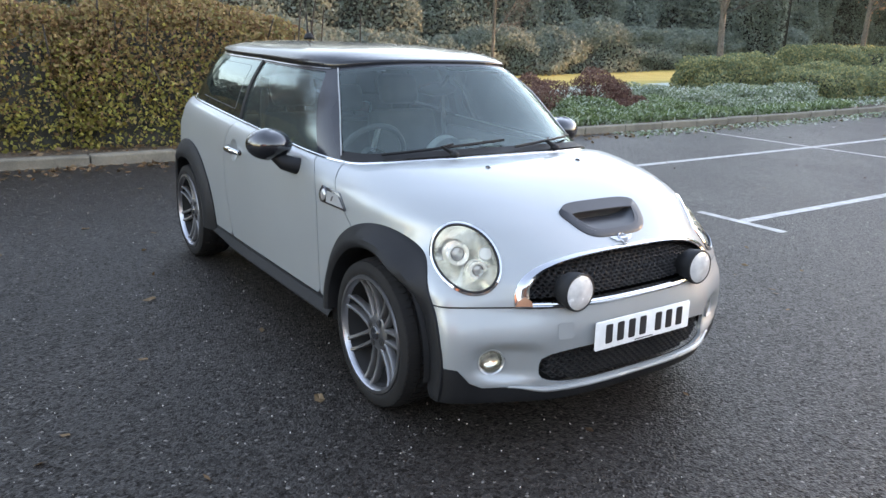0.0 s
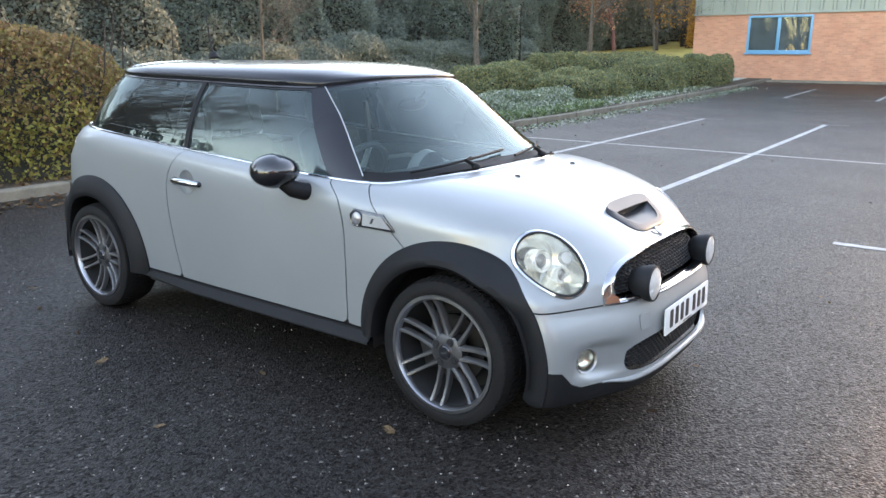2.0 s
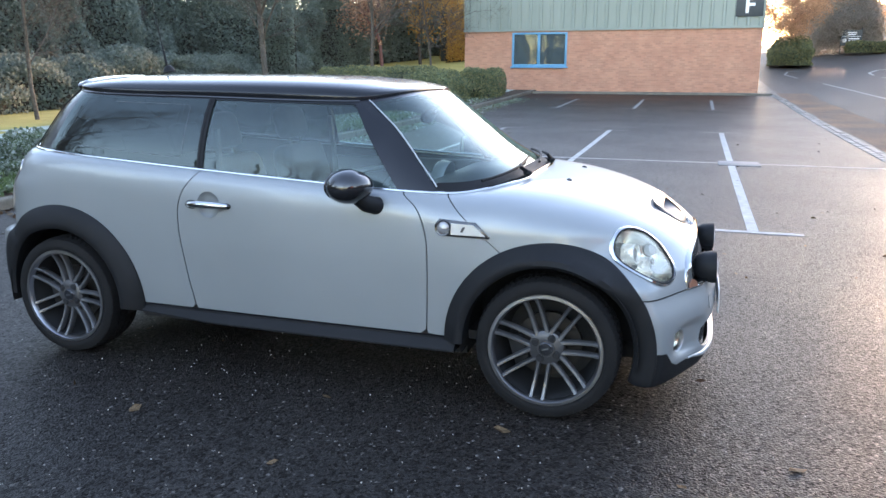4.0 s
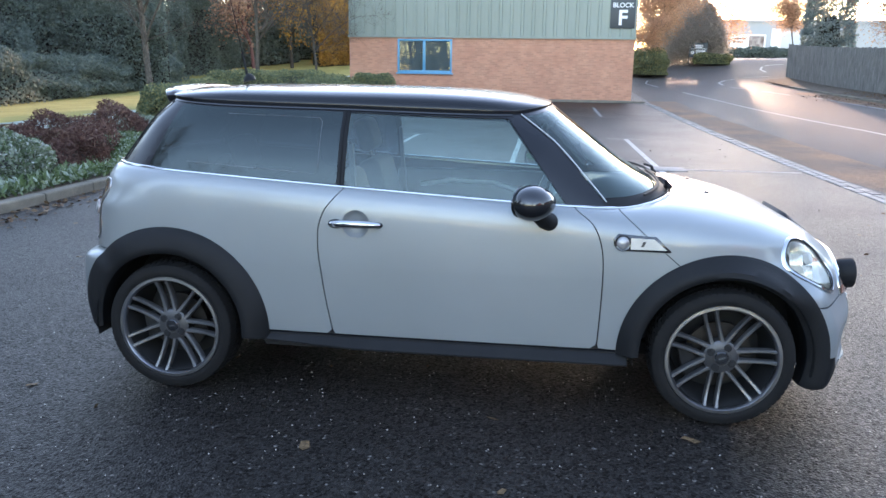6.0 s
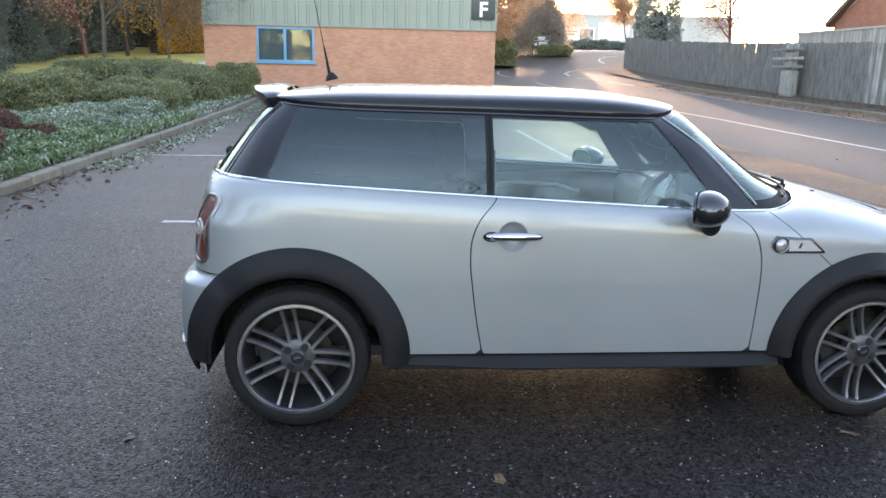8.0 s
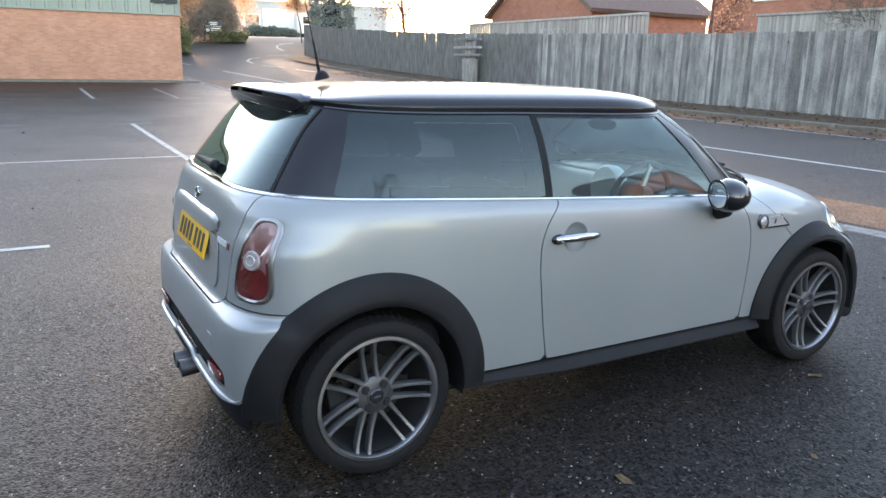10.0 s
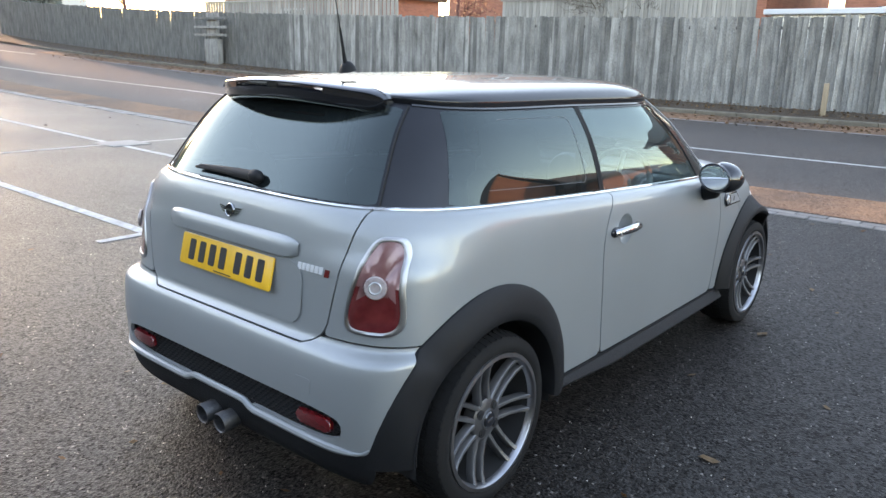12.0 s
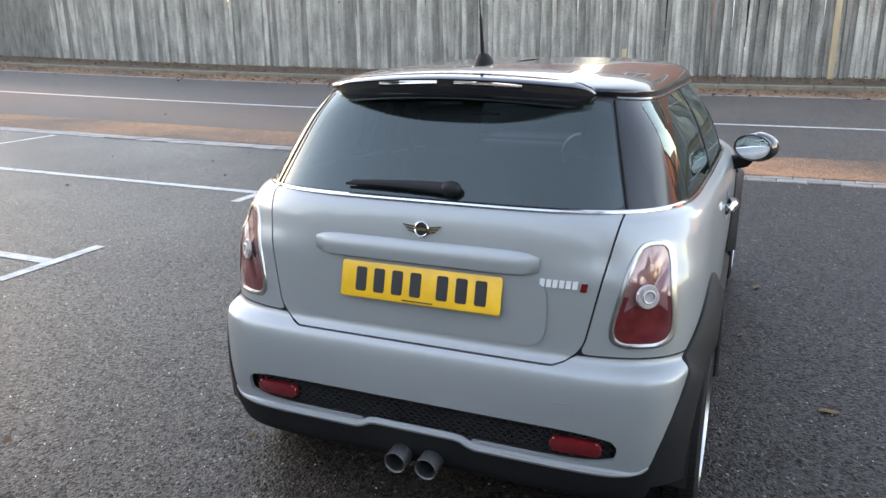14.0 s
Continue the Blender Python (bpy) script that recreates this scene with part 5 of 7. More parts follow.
def roof_z(row, x, v):
    fade = step(1 - (row[0] - 1.30) / 0.10)
    drop = -0.014 * np.clip((x + 0.45) / 0.87, 0, 2) ** 2 - 0.010 * np.clip((-0.95 - x) / 0.42, 0, 2) ** 2
    return row[0] + (spline(GUTTER, x) - 1.30) * fade + drop * (1 - fade)


def ring_y(row, x):
    _, xf, xr, hw, xm, nf, nr, tail = row
    if x > xm:
        y = hw * max(0.0, 1 - ((x - xm) / (xf - xm)) ** nf) ** (1 / nf) if x < xf else 0.0
    elif x < tail:
        y = hw * max(0.0, 1 - ((tail - x) / (tail - xr)) ** nr) ** (1 / nr) if x > xr else 0.0
    else:
        y = hw
    return y * (1 - 0.012 * (x / 1.25) ** 2)


TABLES = {}


def row_at(x, z, keys, height):
    """The ring that passes height z at x."""
    if id(keys) not in TABLES:
        v = np.linspace(0, 1, 500)
        TABLES[id(keys)] = (v, rows_at(keys, v))
    v, tab = TABLES[id(keys)]
    zz = height(tab.T, x, v)
    i = min(max(int(np.searchsorted(zz, z)) - 1, 0), 498)
    t = min(max((z - zz[i]) / (zz[i + 1] - zz[i] + 1e-12), 0.0), 1.0)
    return tab[i] + (tab[i + 1] - tab[i]) * t


def side_y(x, z, keys=BODY, height=body_z):
    """Half width of the body at x and height z."""
    y = ring_y(row_at(x, z, keys, height), x)
    return y + float(flare(x, y, z)) if keys is BODY and x > 1.22 and y > 0.3 else y


def end_x(y, z, ahead=True, keys=BODY, height=body_z):
    """Where the nose (or tail) surface lies at y and height z."""
    x = 1.7 if ahead else -1.6
    for _ in range(6):
        _, xf, xr, hw, xm, nf, nr, tail = row_at(x, z, keys, height)
        k = min(abs(y) / (1 - 0.012 * (x / 1.25) ** 2) / hw, 1.0)
        if ahead:
            x = xm + (xf - xm) * (1 - k**nf) ** (1 / nf)
        else:
            x = tail + (xr - tail) * (1 - k**nr) ** (1 / nr)
    if ahead and keys is BODY and abs(y) > 0.44:
        lo, hi = 1.25, 1.93
        for _ in range(16):
            x = (lo + hi) / 2
            lo, hi = (x, hi) if side_y(x, z) > abs(y) else (lo, x)
    return float(x)


def bonnet_z(x, y):
    lo, hi = 0.3, 0.94
    for _ in range(30):
        z = (lo + hi) / 2
        if side_y(x, z) > abs(y):
            lo = z
        else:
            hi = z
    return lo


def nose_frame(y, z, ahead=True, up=(0, 0, 1)):
    """A pose on the nose or tail, its z axis outward."""
    e = 0.006
    p = Vector((end_x(y, z, ahead), y, z))
    a = Vector((end_x(y + e, z, ahead) - end_x(y - e, z, ahead), 2 * e, 0))
    b = Vector((end_x(y, z + e, ahead) - end_x(y, z - e, ahead), 0, 2 * e))
    n = a.cross(b)
    if n.x * (1 if ahead else -1) < 0:
        n = -n
    return facing(p, n, up)


def side_frame(x, z, right=True, keys=BODY, height=body_z):
    e, s = 0.006, -1 if right else 1
    a = Vector((2 * e, s * (side_y(x + e, z, keys, height) - side_y(x - e, z, keys, height)), 0))
    b = Vector((0, s * (side_y(x, z + e, keys, height) - side_y(x, z - e, keys, height)), 2 * e))
    n = a.cross(b)
    if n.y * s < 0:
        n = -n
    return facing((x, s * side_y(x, z, keys, height), z), n)


car = empty("car")
tagged(car, "silver three-door hatchback car with black roof, parked on asphalt", "car")

body = shell(BODY, body_z, 120, 56)
swell = flare(body.V[:, 0], np.abs(body.V[:, 1]), body.V[:, 2]) * np.where((body.V[:, 0] > 1.22) & (np.abs(body.V[:, 1]) > 0.3), 1, 0)
body.V[:, 1] += np.sign(body.V[:, 1]) * swell
inset = np.where(body.V[:, 0] > 1.3, fog_recess(body.V[:, 1], body.V[:, 2]), 0.0)
body.V[:, 0] -= inset

cabin = shell(CABIN, cabin_z, 40)
top = shell(ROOF, roof_z, 36)

# seam lines seen from the side: x over z
DOOR_F = [(0.10, 0.70), (0.30, 0.709), (0.60, 0.717), (0.78, 0.700), (0.86, 0.660), (0.92, 0.585), (1.1, 0.55)]
DOOR_R = [(0.10, -0.44), (0.30, -0.462), (0.45, -0.49), (0.60, -0.512), (0.72, -0.524), (0.80, -0.520), (0.88, -0.490), (0.93, -0.450), (0.97, -0.416), (1.1, -0.40)]
HEAD_C, HEAD_N = Vector((1.597, -0.629, 0.687)), Vector((0.78, -0.50, 0.38)).normalized()
HEAD_F = facing(HEAD_C, HEAD_N) @ Matrix.Rotation(radians(HEAD_TURN), 4, "Z")
HEAD_A, HEAD_B = 0.106, 0.140
GAP = 0.0028


def wing_line(z):
    return 0.779 + (0.906 - z) * 1.186


def arch(x, y, z, r=0.425):
    d = np.minimum(np.hypot(x - AXLE, z - HUB_Z), np.hypot(x + AXLE, z - HUB_Z) - 0.022)
    return np.where(np.abs(y) > 0.4, r - d, -1.0)


def lamp_hole(x, y, z, grow=0.0):
    f = HEAD_F
    px, py, pz = x - HEAD_C.x, -np.abs(y) - HEAD_C.y, z - HEAD_C.z
    a = px * f[0][0] + py * f[1][0] + pz * f[2][0]
    b = px * f[0][1] + py * f[1][1] + pz * f[2][1]
    c = px * f[0][2] + py * f[1][2] + pz * f[2][2]
    r = np.sqrt((a / (HEAD_A + grow)) ** 2 + (b / (HEAD_B + grow)) ** 2)
    return np.where(np.abs(c) < 0.2, (1 - r) * 0.1, -1.0)


def grille_hole(x, y, z, grow=0.0):
    r = (np.abs(y / (0.515 + grow)) ** 2.9 + np.clip((z - 0.545) / (0.156 + grow), 0, 9) ** 2.9) ** 0.345
    return np.where(x > 1.2, -np.maximum((r - 1) * 0.17, 0.545 - grow - z), -1.0)


def low_grille(x, y, z, grow=0.0):
    r = ((np.abs(y) / (0.455 + grow)) ** 5 + (np.abs(z - 0.312) / (0.072 + grow)) ** 4) ** 0.22
    return np.where(x > 1.2, (1 - r) * 0.09, -1.0)


def rear_slot(x, y, z, grow=0.0):
    r = ((np.abs(y) / (0.615 + grow)) ** 8 + (np.abs(z - 0.392) / (0.048 + grow)) ** 4) ** 0.2
    return np.where(x < -1.2, (1 - r) * 0.06, -1.0)


def tail_lamp(x, y, z, grow=0.0):
    """Upright lamp on the rear corner, wider at its foot."""
    h = (z - 0.8225) / (0.138 + grow)
    a = np.abs(y) - (0.654 + 0.008 * h)
    wide = 0.066 - 0.024 * h + grow
    r = (np.abs(a / wide) ** 4.0 + np.abs(h) ** 4.4) ** 0.24
    return np.where(x < -1.42, (1 - r) * 0.07, -1.0)


def fog_hole(x, y, z, r=0.045):
    return np.where(x > 1.2, r - np.hypot(np.abs(y) - 0.606, z - 0.335), -1.0)


def scoop_inside(x, y, grow=0.0):
    """Above zero inside the bonnet scoop's outline: a rounded trapezium, wider behind."""
    half = 0.222 - 0.50 * np.clip(x - 1.61, 0, 1)
    r = (np.abs((x - 1.668) / (0.074 + grow)) ** 3.2 + np.abs(y / (half + grow)) ** 4.5) ** 0.28
    return (1 - r) * 0.074


def scoop_hole(x, y, z):
    return np.where((x > 1.5) & (z > 0.6), scoop_inside(x, y, -0.010), -1.0)


def low_edge(x, y):
    """Height of the upper edge of the black lower apron."""
    a = np.abs(y)
    return np.where(x > 0, 0.224 + 0.016 * step((a - 0.42) / 0.14) + 0.075 * step((a - 0.66) / 0.08), 0.312 + 0.055 * step((a - 0.66) / 0.10) + 0.022 * step((0.20 - a) / 0.06))


# the sheets of the body, cut from one surface
shellless = body.clip(lambda x, y, z, v: arch(x, y, z))
front_low = shellless.clip(lambda x, y, z, v: np.maximum(AXLE - x, z - 0.535 + GAP))
panel("front_bumper", front_low.clip(lambda x, y, z, v: np.maximum.reduce([low_edge(x, y) - z + GAP, low_grille(x, y, z), fog_hole(x, y, z)])), PAINT, car)
panel("front_apron", front_low.clip(lambda x, y, z, v: np.maximum(z - low_edge(x, y), 0.176 - z)), CLAD, car, label="black plastic front apron")


def hatch_edge(y, z):
    """Below zero inside the tailgate's outline."""
    half = 0.570 - 0.076 * np.clip((1.03 - z) / 0.38, 0, 1.3)
    corner = np.hypot(np.clip(np.abs(y) - (half - 0.08), 0, 1), np.clip(0.697 - z, 0, 1)) - 0.08
    return np.maximum(np.abs(y) - half, np.where(z < 0.697, corner, -0.05))


rear_low = shellless.clip(lambda x, y, z, v: np.maximum.reduce([x + AXLE, z - 0.648 + GAP, -hatch_edge(y, z) + GAP * 0.6]))
panel("rear_bumper", rear_low.clip(lambda x, y, z, v: np.maximum(low_edge(x, y) - z + GAP, rear_slot(x, y, z))), PAINT, car)
panel("rear_apron", rear_low.clip(lambda x, y, z, v: np.maximum(z - low_edge(x, y), 0.198 - z)), CLAD, car, label="black plastic rear apron")
panel("bonnet", shellless.clip(lambda x, y, z, v: np.maximum.reduce([wing_line(z) - x + GAP, 0.535 + GAP - z, lamp_hole(x, y, z), grille_hole(x, y, z), scoop_hole(x, y, z)])), PAINT, car)


hatch_patch = shellless.clip(lambda x, y, z, v: np.maximum(x + 1.2, hatch_edge(y, z) + GAP))
panel("tailgate", hatch_patch, PAINT, car)
rest = shellless.clip(lambda x, y, z, v: np.maximum.reduce([np.where(x < -1.15, 0.648 + GAP - z, -1.0), np.where(x < -1.3, -hatch_edge(y, z) + GAP, -1.0), tail_lamp(x, y, z), x - spline(DOOR_R, z) + GAP, 0.308 - z]))
door_patch = shellless.clip(lambda x, y, z, v: np.maximum.reduce([x - spline(DOOR_F, z) + GAP, spline(DOOR_R, z) + GAP - x, 0.308 - z, 0.060 - np.hypot(x + 0.352, z - 0.818)]))
wing_patch = shellless.clip(lambda x, y, z, v: np.maximum.reduce([spline(DOOR_F, z) + GAP - x, x - wing_line(z) + GAP, 0.308 - z]))
doors = []
for s in (1, -1):
    def half(p):
        return p.clip(lambda x, y, z, v: y * s + 0.0005)
    panel("rear_quarter", half(rest), PAINT, car)
    doors.append(panel("door", half(door_patch), PAINT, car))
    panel("front_wing", half(wing_patch), PAINT, car)
    bm = bmesh.new()
    rows = []
    for x in np.linspace(-0.80, 0.84, 30):
        y, f = side_y(x, 0.30), 0.45 + 0.55 * float(step(np.float64((x + 0.85) / 0.55)))
        rows.append([bm.verts.new((x, -s * (y + o), z)) for o, z in ((-0.05, 0.302), (-0.008, 0.302), (0.0, 0.298), (0.001, 0.290), (0.006, 0.284), (0.006 + 0.022 * f, 0.284 - 0.032 * f), (0.006 + 0.022 * f, 0.279 - 0.034 * f), (0.018 * f, 0.276 - 0.036 * f), (-0.05, 0.242), (-0.12, 0.236))])
    for a, b in zip(rows, rows[1:]):
        for k in range(9):
            bm.faces.new((a[k], a[k + 1], b[k + 1], b[k]))
    part("sill", bm, CLAD, car, "black plastic side sill with a flared skirt", 30)
inner = body.moved(-0.014).clip(lambda x, y, z, v: np.maximum.reduce([arch(x, y, z, 0.415), lamp_hole(x, y, z, -0.004), grille_hole(x, y, z, -0.004), low_grille(x, y, z, -0.004), rear_slot(x, y, z, -0.004), fog_hole(x, y, z, 0.06), scoop_hole(x, y, z), tail_lamp(x, y, z, -0.004), np.where(x < 0, 0.068 - np.hypot(x + 0.352, z - 0.818), -1.0), np.where(x > 1.3, 0.180, 0.232) - z]))
panel("inner_shell", inner, DARK, car, 0, "dark inner body shell")
floor_bm = bmesh.new()
for a, b, w in ((-1.55, -0.88, 0.42), (-0.86, 0.84, 0.60), (0.86, 1.72, 0.42)):
    box(a, b, -w, w, 0.165, 0.225, bm=floor_bm)
part("underbody", floor_bm, DARK, car)

# glazing and pillars
def screen_edge(x, y, z, v):
    return np.where(x > 0.2, np.abs(y) - (0.694 - 0.19 * v), 1.0)


def door_glass(x, y, z, v):
    return np.maximum.reduce([x - (0.560 - (z - 0.915) * 0.76), -0.425 - x, np.where(np.abs(y) > 0.45, -1, 1.0), v - 0.955])


def quarter_glass(x, y, z, v):
    rear = -1.355 + (z - 1.02) * 0.42
    return np.maximum.reduce([x + 0.452, rear - x, np.where(np.abs(y) > 0.45, -1, 1.0), v - 0.955, 0.03 - v])


def rear_glass(x, y, z, v):
    return np.maximum.reduce([np.where(x < -1.2, np.abs(y) - (0.568 - 0.098 * v), 1.0), v - 0.95, 0.035 - v])


def wind_glass(x, y, z, v):
    return np.maximum.reduce([screen_edge(x, y, z, v), v - 0.955, 0.10 - v])


def cowl(x, y, z, v):
    return np.maximum(screen_edge(x, y, z, v), v - 0.10)


panel("windscreen", cabin.clip(wind_glass), GLASS_W, car, 0, "clear windscreen, slightly misted")
panel("scuttle_panel", cabin.clip(cowl), CLAD, car, 0, "black panel under the windscreen")
panel("rear_window", cabin.clip(rear_glass).moved(0.001), GLASS_R, car, 0, "dark tinted rear window")
frame_patch = cabin.clip(lambda x, y, z, v: -np.minimum.reduce([wind_glass(x, y, z, v), door_glass(x, y, z, v), quarter_glass(x, y, z, v), rear_glass(x, y, z, v), cowl(x, y, z, v)]))
panel("pillar_frame", frame_patch, PILLAR, car, 0.02, "gloss black window pillars")
for s in (1, -1):
    panel("door_window", cabin.clip(lambda x, y, z, v: np.maximum(door_glass(x, y, z, v) + 0.002, y * s)).moved(-0.004), GLASS_D, car, 0, "clear green-tinted side window")
    panel("quarter_window", cabin.clip(lambda x, y, z, v: np.maximum(quarter_glass(x, y, z, v), y * s)).moved(0.001), GLASS_P, car, 0, "dark privacy-tinted side window")
for s in (1, -1):
    bm = bmesh.new()
    rows = []
    for v in np.linspace(0.0, 1.0, 14):
        ring = rows_at(CABIN, v)
        row = []
        for x, off in ((-0.423, -0.004), (-0.424, 0.0035), (-0.4365, 0.004), (-0.4395, 0.001), (-0.4425, 0.004), (-0.456, 0.0035), (-0.457, -0.004)):
            row.append(bm.verts.new((x, -s * (ring_y(ring, x) + off), float(cabin_z(ring, x, v)))))
        rows.append(row)
    for a, b in zip(rows, rows[1:]):
        for k in range(6):
            bm.faces.new((a[k], a[k + 1], b[k + 1], b[k]))
    part("pillar_strip", bm, CLAD, car, "black strip between the side windows")
    edge_pts = []
    for v in np.linspace(0.0, 0.98, 16):
        row = rows_at(CABIN, v)
        y = 0.580 - 0.098 * v
        x = row[7] + (row[2] - row[7]) * max(0.0, 1 - (y / row[3]) ** row[6]) ** (1 / row[6])
        edge_pts.append((x - 0.0015, -s * (y + 0.001), float(cabin_z(row, x, v))))
    part("hatch_seam", tube(edge_pts, 0.0035, 6), DARK, car, "dark seam beside the rear window")
panel("roof", top, ROOFPAINT, car, 0.02, "glossy black roof")


def belt_point(x, s, off=0.006):
    y = ring_y(rows_at(CABIN, 0.0), x) + off
    return (x, -s * y, float(spline(BELT, x)) + 0.004)


for s in (1, -1):
    xs = np.linspace(0.76, -1.50, 70)
    part("waist_strip", tube([belt_point(x, s) for x in xs], 0.0075, 8), CHROME, car, "chrome waist strip")
    gut = [(x, -s * (ring_y(rows_at(CABIN, 1.0), x) + 0.004), float(spline(GUTTER, x)) - 0.004) for x in np.linspace(0.30, -1.30, 50)]
    part("gutter_strip", tube(gut, 0.006, 6), BLACK, car)
    a, b = [], []
    for v in np.linspace(0.06, 0.99, 16):
        row = rows_at(CABIN, v)
        y = 0.694 - 0.19 * v
        x = row[4] + (row[1] - row[4]) * max(0, 1 - (y / row[3]) ** row[5]) ** (1 / row[5])
        a.append((x + 0.004, -s * (y + 0.004), float(cabin_z(row, x, v)) + 0.002))
    part("screen_trim", tube(a, 0.0028, 6), TRIMGREY, car, "thin grey windscreen trim")
row = rows_at(CABIN, 0.0)
arc = outline(row, 60)
tailpts = [(x - 0.004, y, float(spline(BELT, x)) + 0.004) for x, y in arc if x < -1.3]
part("tailgate_strip", tube(tailpts + [(x, -y, z) for x, y, z in tailpts[-2::-1]], 0.008, 8), CHROME, car, "chrome strip under the rear window")
nosepts = [(x + 0.004, y, float(spline(BELT, x)) + 0.003) for x, y in arc if x > 0.70]
part("screen_base_strip", tube([(x, -y, z) for x, y, z in nosepts[:0:-1]] + nosepts, 0.006, 8), CHROME, car, "bright strip along the bonnet's rear edge")

# wheel arch cladding and liners
def arch_band(cx, s, r_out, a0, a1):
    """Cladding round a wheel opening: its outer edge lies on the body, its lip stands proud of the tyre."""
    bm = bmesh.new()
    rows = []
    for k in range(61):
        a = radians(a0 + (a1 - a0) * k / 60)
        ring = []
        xb, zb = cx + r_out * math.cos(a), max(HUB_Z + r_out * math.sin(a), 0.16)
        yb = side_y(xb, zb)
        lip = max(yb, 0.838 - (0.50 if cx > 0 else 0.25) * max(0.0, abs(cx + 0.355 * math.cos(a)) - 1.40))
        for t, r, lift in ((0, r_out, -0.008), (0, r_out - 0.001, 0.008), (0.10, r_out - 0.012, 0.013), (0.45, r_out - 0.040, 0.014), (0.85, 0.385, 0.010), (1, 0.364, 0.004), (1, 0.352, -0.004), (1, 0.349, -0.020), (1, 0.352, -0.10)):
            x, z = cx + r * math.cos(a), max(HUB_Z + r * math.sin(a), 0.176)
            ring.append(bm.verts.new((x, -s * (yb + (lip - yb) * t + lift), z)))
        rows.append(ring)
    for p, q in zip(rows, rows[1:]):
        for k in range(len(p) - 1):
            bm.faces.new((p[k], p[k + 1], q[k + 1], q[k]))
    return bm


for s in (1, -1):
    part("wheel_arch", arch_band(AXLE, s, 0.443, -19, 181), CLAD, car, "black plastic wheel arch")
    part("wheel_arch", arch_band(-AXLE, s, 0.468, -4, 184), CLAD, car, "black plastic wheel arch")
    for cx in (AXLE, -AXLE):
        bm = turned([(0.372, -0.80), (0.372, -0.44), (0.02, -0.44)], Matrix.Translation((cx, 0, HUB_Z)) @ Matrix.Diagonal((1, -s, 1, 1)) @ Matrix.Rotation(radians(90), 4, "X") @ Matrix.Rotation(radians(-10), 4, "Z"), 40, None, radians(200))
        part("wheel_liner", bm, DARK, car)


# wheels
HUBGREY = surface("hub_grey", (0.065, 0.065, 0.068), (0.105, 0.105, 0.108), 9, (0.35, 0.5), 0.7)


def build_wheel():
    w = empty("wheel")
    m = Matrix.Rotation(radians(90), 4, "X")      # local z of the turned parts points to the car's right side
    prof = [(0.232, -0.10), (0.262, -0.104), (0.289, -0.096), (0.2965, -0.078), (0.2985, -0.04), (0.2985, 0.04), (0.2965, 0.078), (0.289, 0.096), (0.266, 0.106), (0.246, 0.103), (0.236, 0.094)]
    part("tyre", turned(prof, m, 72), RUBBER, w)
    bm = bmesh.new()
    for row, (y0, y1, shift) in enumerate(((-0.094, -0.052, 0.0), (-0.044, -0.006, 0.5), (0.006, 0.044, 0.0), (0.052, 0.094, 0.5))):
        for k in range(64):
            a0 = 2 * math.pi * (k + shift) / 64
            quad = []
            for da, yy in ((0.010, y0), (0.080, y0), (0.088, y1), (0.018, y1)):
                r = 0.303 - (0.010 if abs(yy) > 0.09 else 0.0)
                quad.append([bm.verts.new((rr * math.cos(a0 + da), -yy, rr * math.sin(a0 + da))) for rr in (r, r - 0.008)])
            bm.faces.new([q[0] for q in quad])
            for i in range(4):
                p, q = quad[i], quad[(i + 1) % 4]
                bm.faces.new((p[0], p[1], q[1], q[0]))
    bmesh.ops.recalc_face_normals(bm, faces=bm.faces)
    part("tread", bm, RUBBER, w, sharp=20)
    part("rim", turned([(0.241, 0.098), (0.239, 0.105), (0.226, 0.106), (0.222, 0.100), (0.217, 0.084), (0.212, 0.02), (0.205, -0.09)], m, 72), RIMLIP, w, "polished outer rim lip")
    part("rim_barrel", turned([(0.2165, 0.083), (0.210, 0.0), (0.190, -0.09), (0.05, -0.09)], m, 48), DARK, w)
    hub = turned([(0.0, 0.074), (0.034, 0.074), (0.037, 0.070), (0.062, 0.068), (0.074, 0.060), (0.076, 0.02)], m, 40)
    part("hub", hub, HUBGREY, w, "grey alloy hub")
    part("centre_cap", turned([(0.0, 0.080), (0.024, 0.079), (0.029, 0.074)], m, 24), BLACK, w, "black centre cap with a bright mark")
    part("cap_mark", slab(rounded(0.028, 0.008, 0.002, 3), 0.0015, m @ Matrix.Translation((0, 0, 0.0795))), CHROME, w)
    part("brake_disc", turned([(0.05, 0.0), (0.138, 0.0), (0.138, -0.02), (0.05, -0.02)], m, 40), DISC, w)
    part("brake_caliper", box(-0.165, -0.095, -0.02, 0.05, -0.07, 0.07, 0.012), DARK, w)
    for k in range(4):
        a = math.pi / 4 + k * math.pi / 2
        part("wheel_bolt", turned([(0.0, 0.0735), (0.009, 0.074), (0.0105, 0.071), (0.0172, 0.0705), (0.0175, 0.05)], m @ Matrix.Translation((0.050 * math.cos(a), 0.050 * math.sin(a), 0)), 12), DARK, w)
    for k in range(7):
        for side in (-1, 1):
            bm = bmesh.new()
            rows = []
            for r, h, half in ((0.052, 0.066, 0.0105), (0.085, 0.063, 0.0085), (0.14, 0.066, 0.0075), (0.19, 0.078, 0.0075), (0.222, 0.095, 0.009)):
                off = side * (0.021 + 0.004 * (r - 0.05) / 0.16)
                row = []
                for e, hh in ((-half, h - 0.030), (-half, h - 0.004), (-half * 0.6, h), (half * 0.6, h), (half, h - 0.004), (half, h - 0.030)):
                    row.append(bm.verts.new(m @ Vector((r, off + e, hh))))
                rows.append(row)
            for p, q in zip(rows, rows[1:]):
                for j in range(5):
                    bm.faces.new((p[j], p[j + 1], q[j + 1], q[j]))
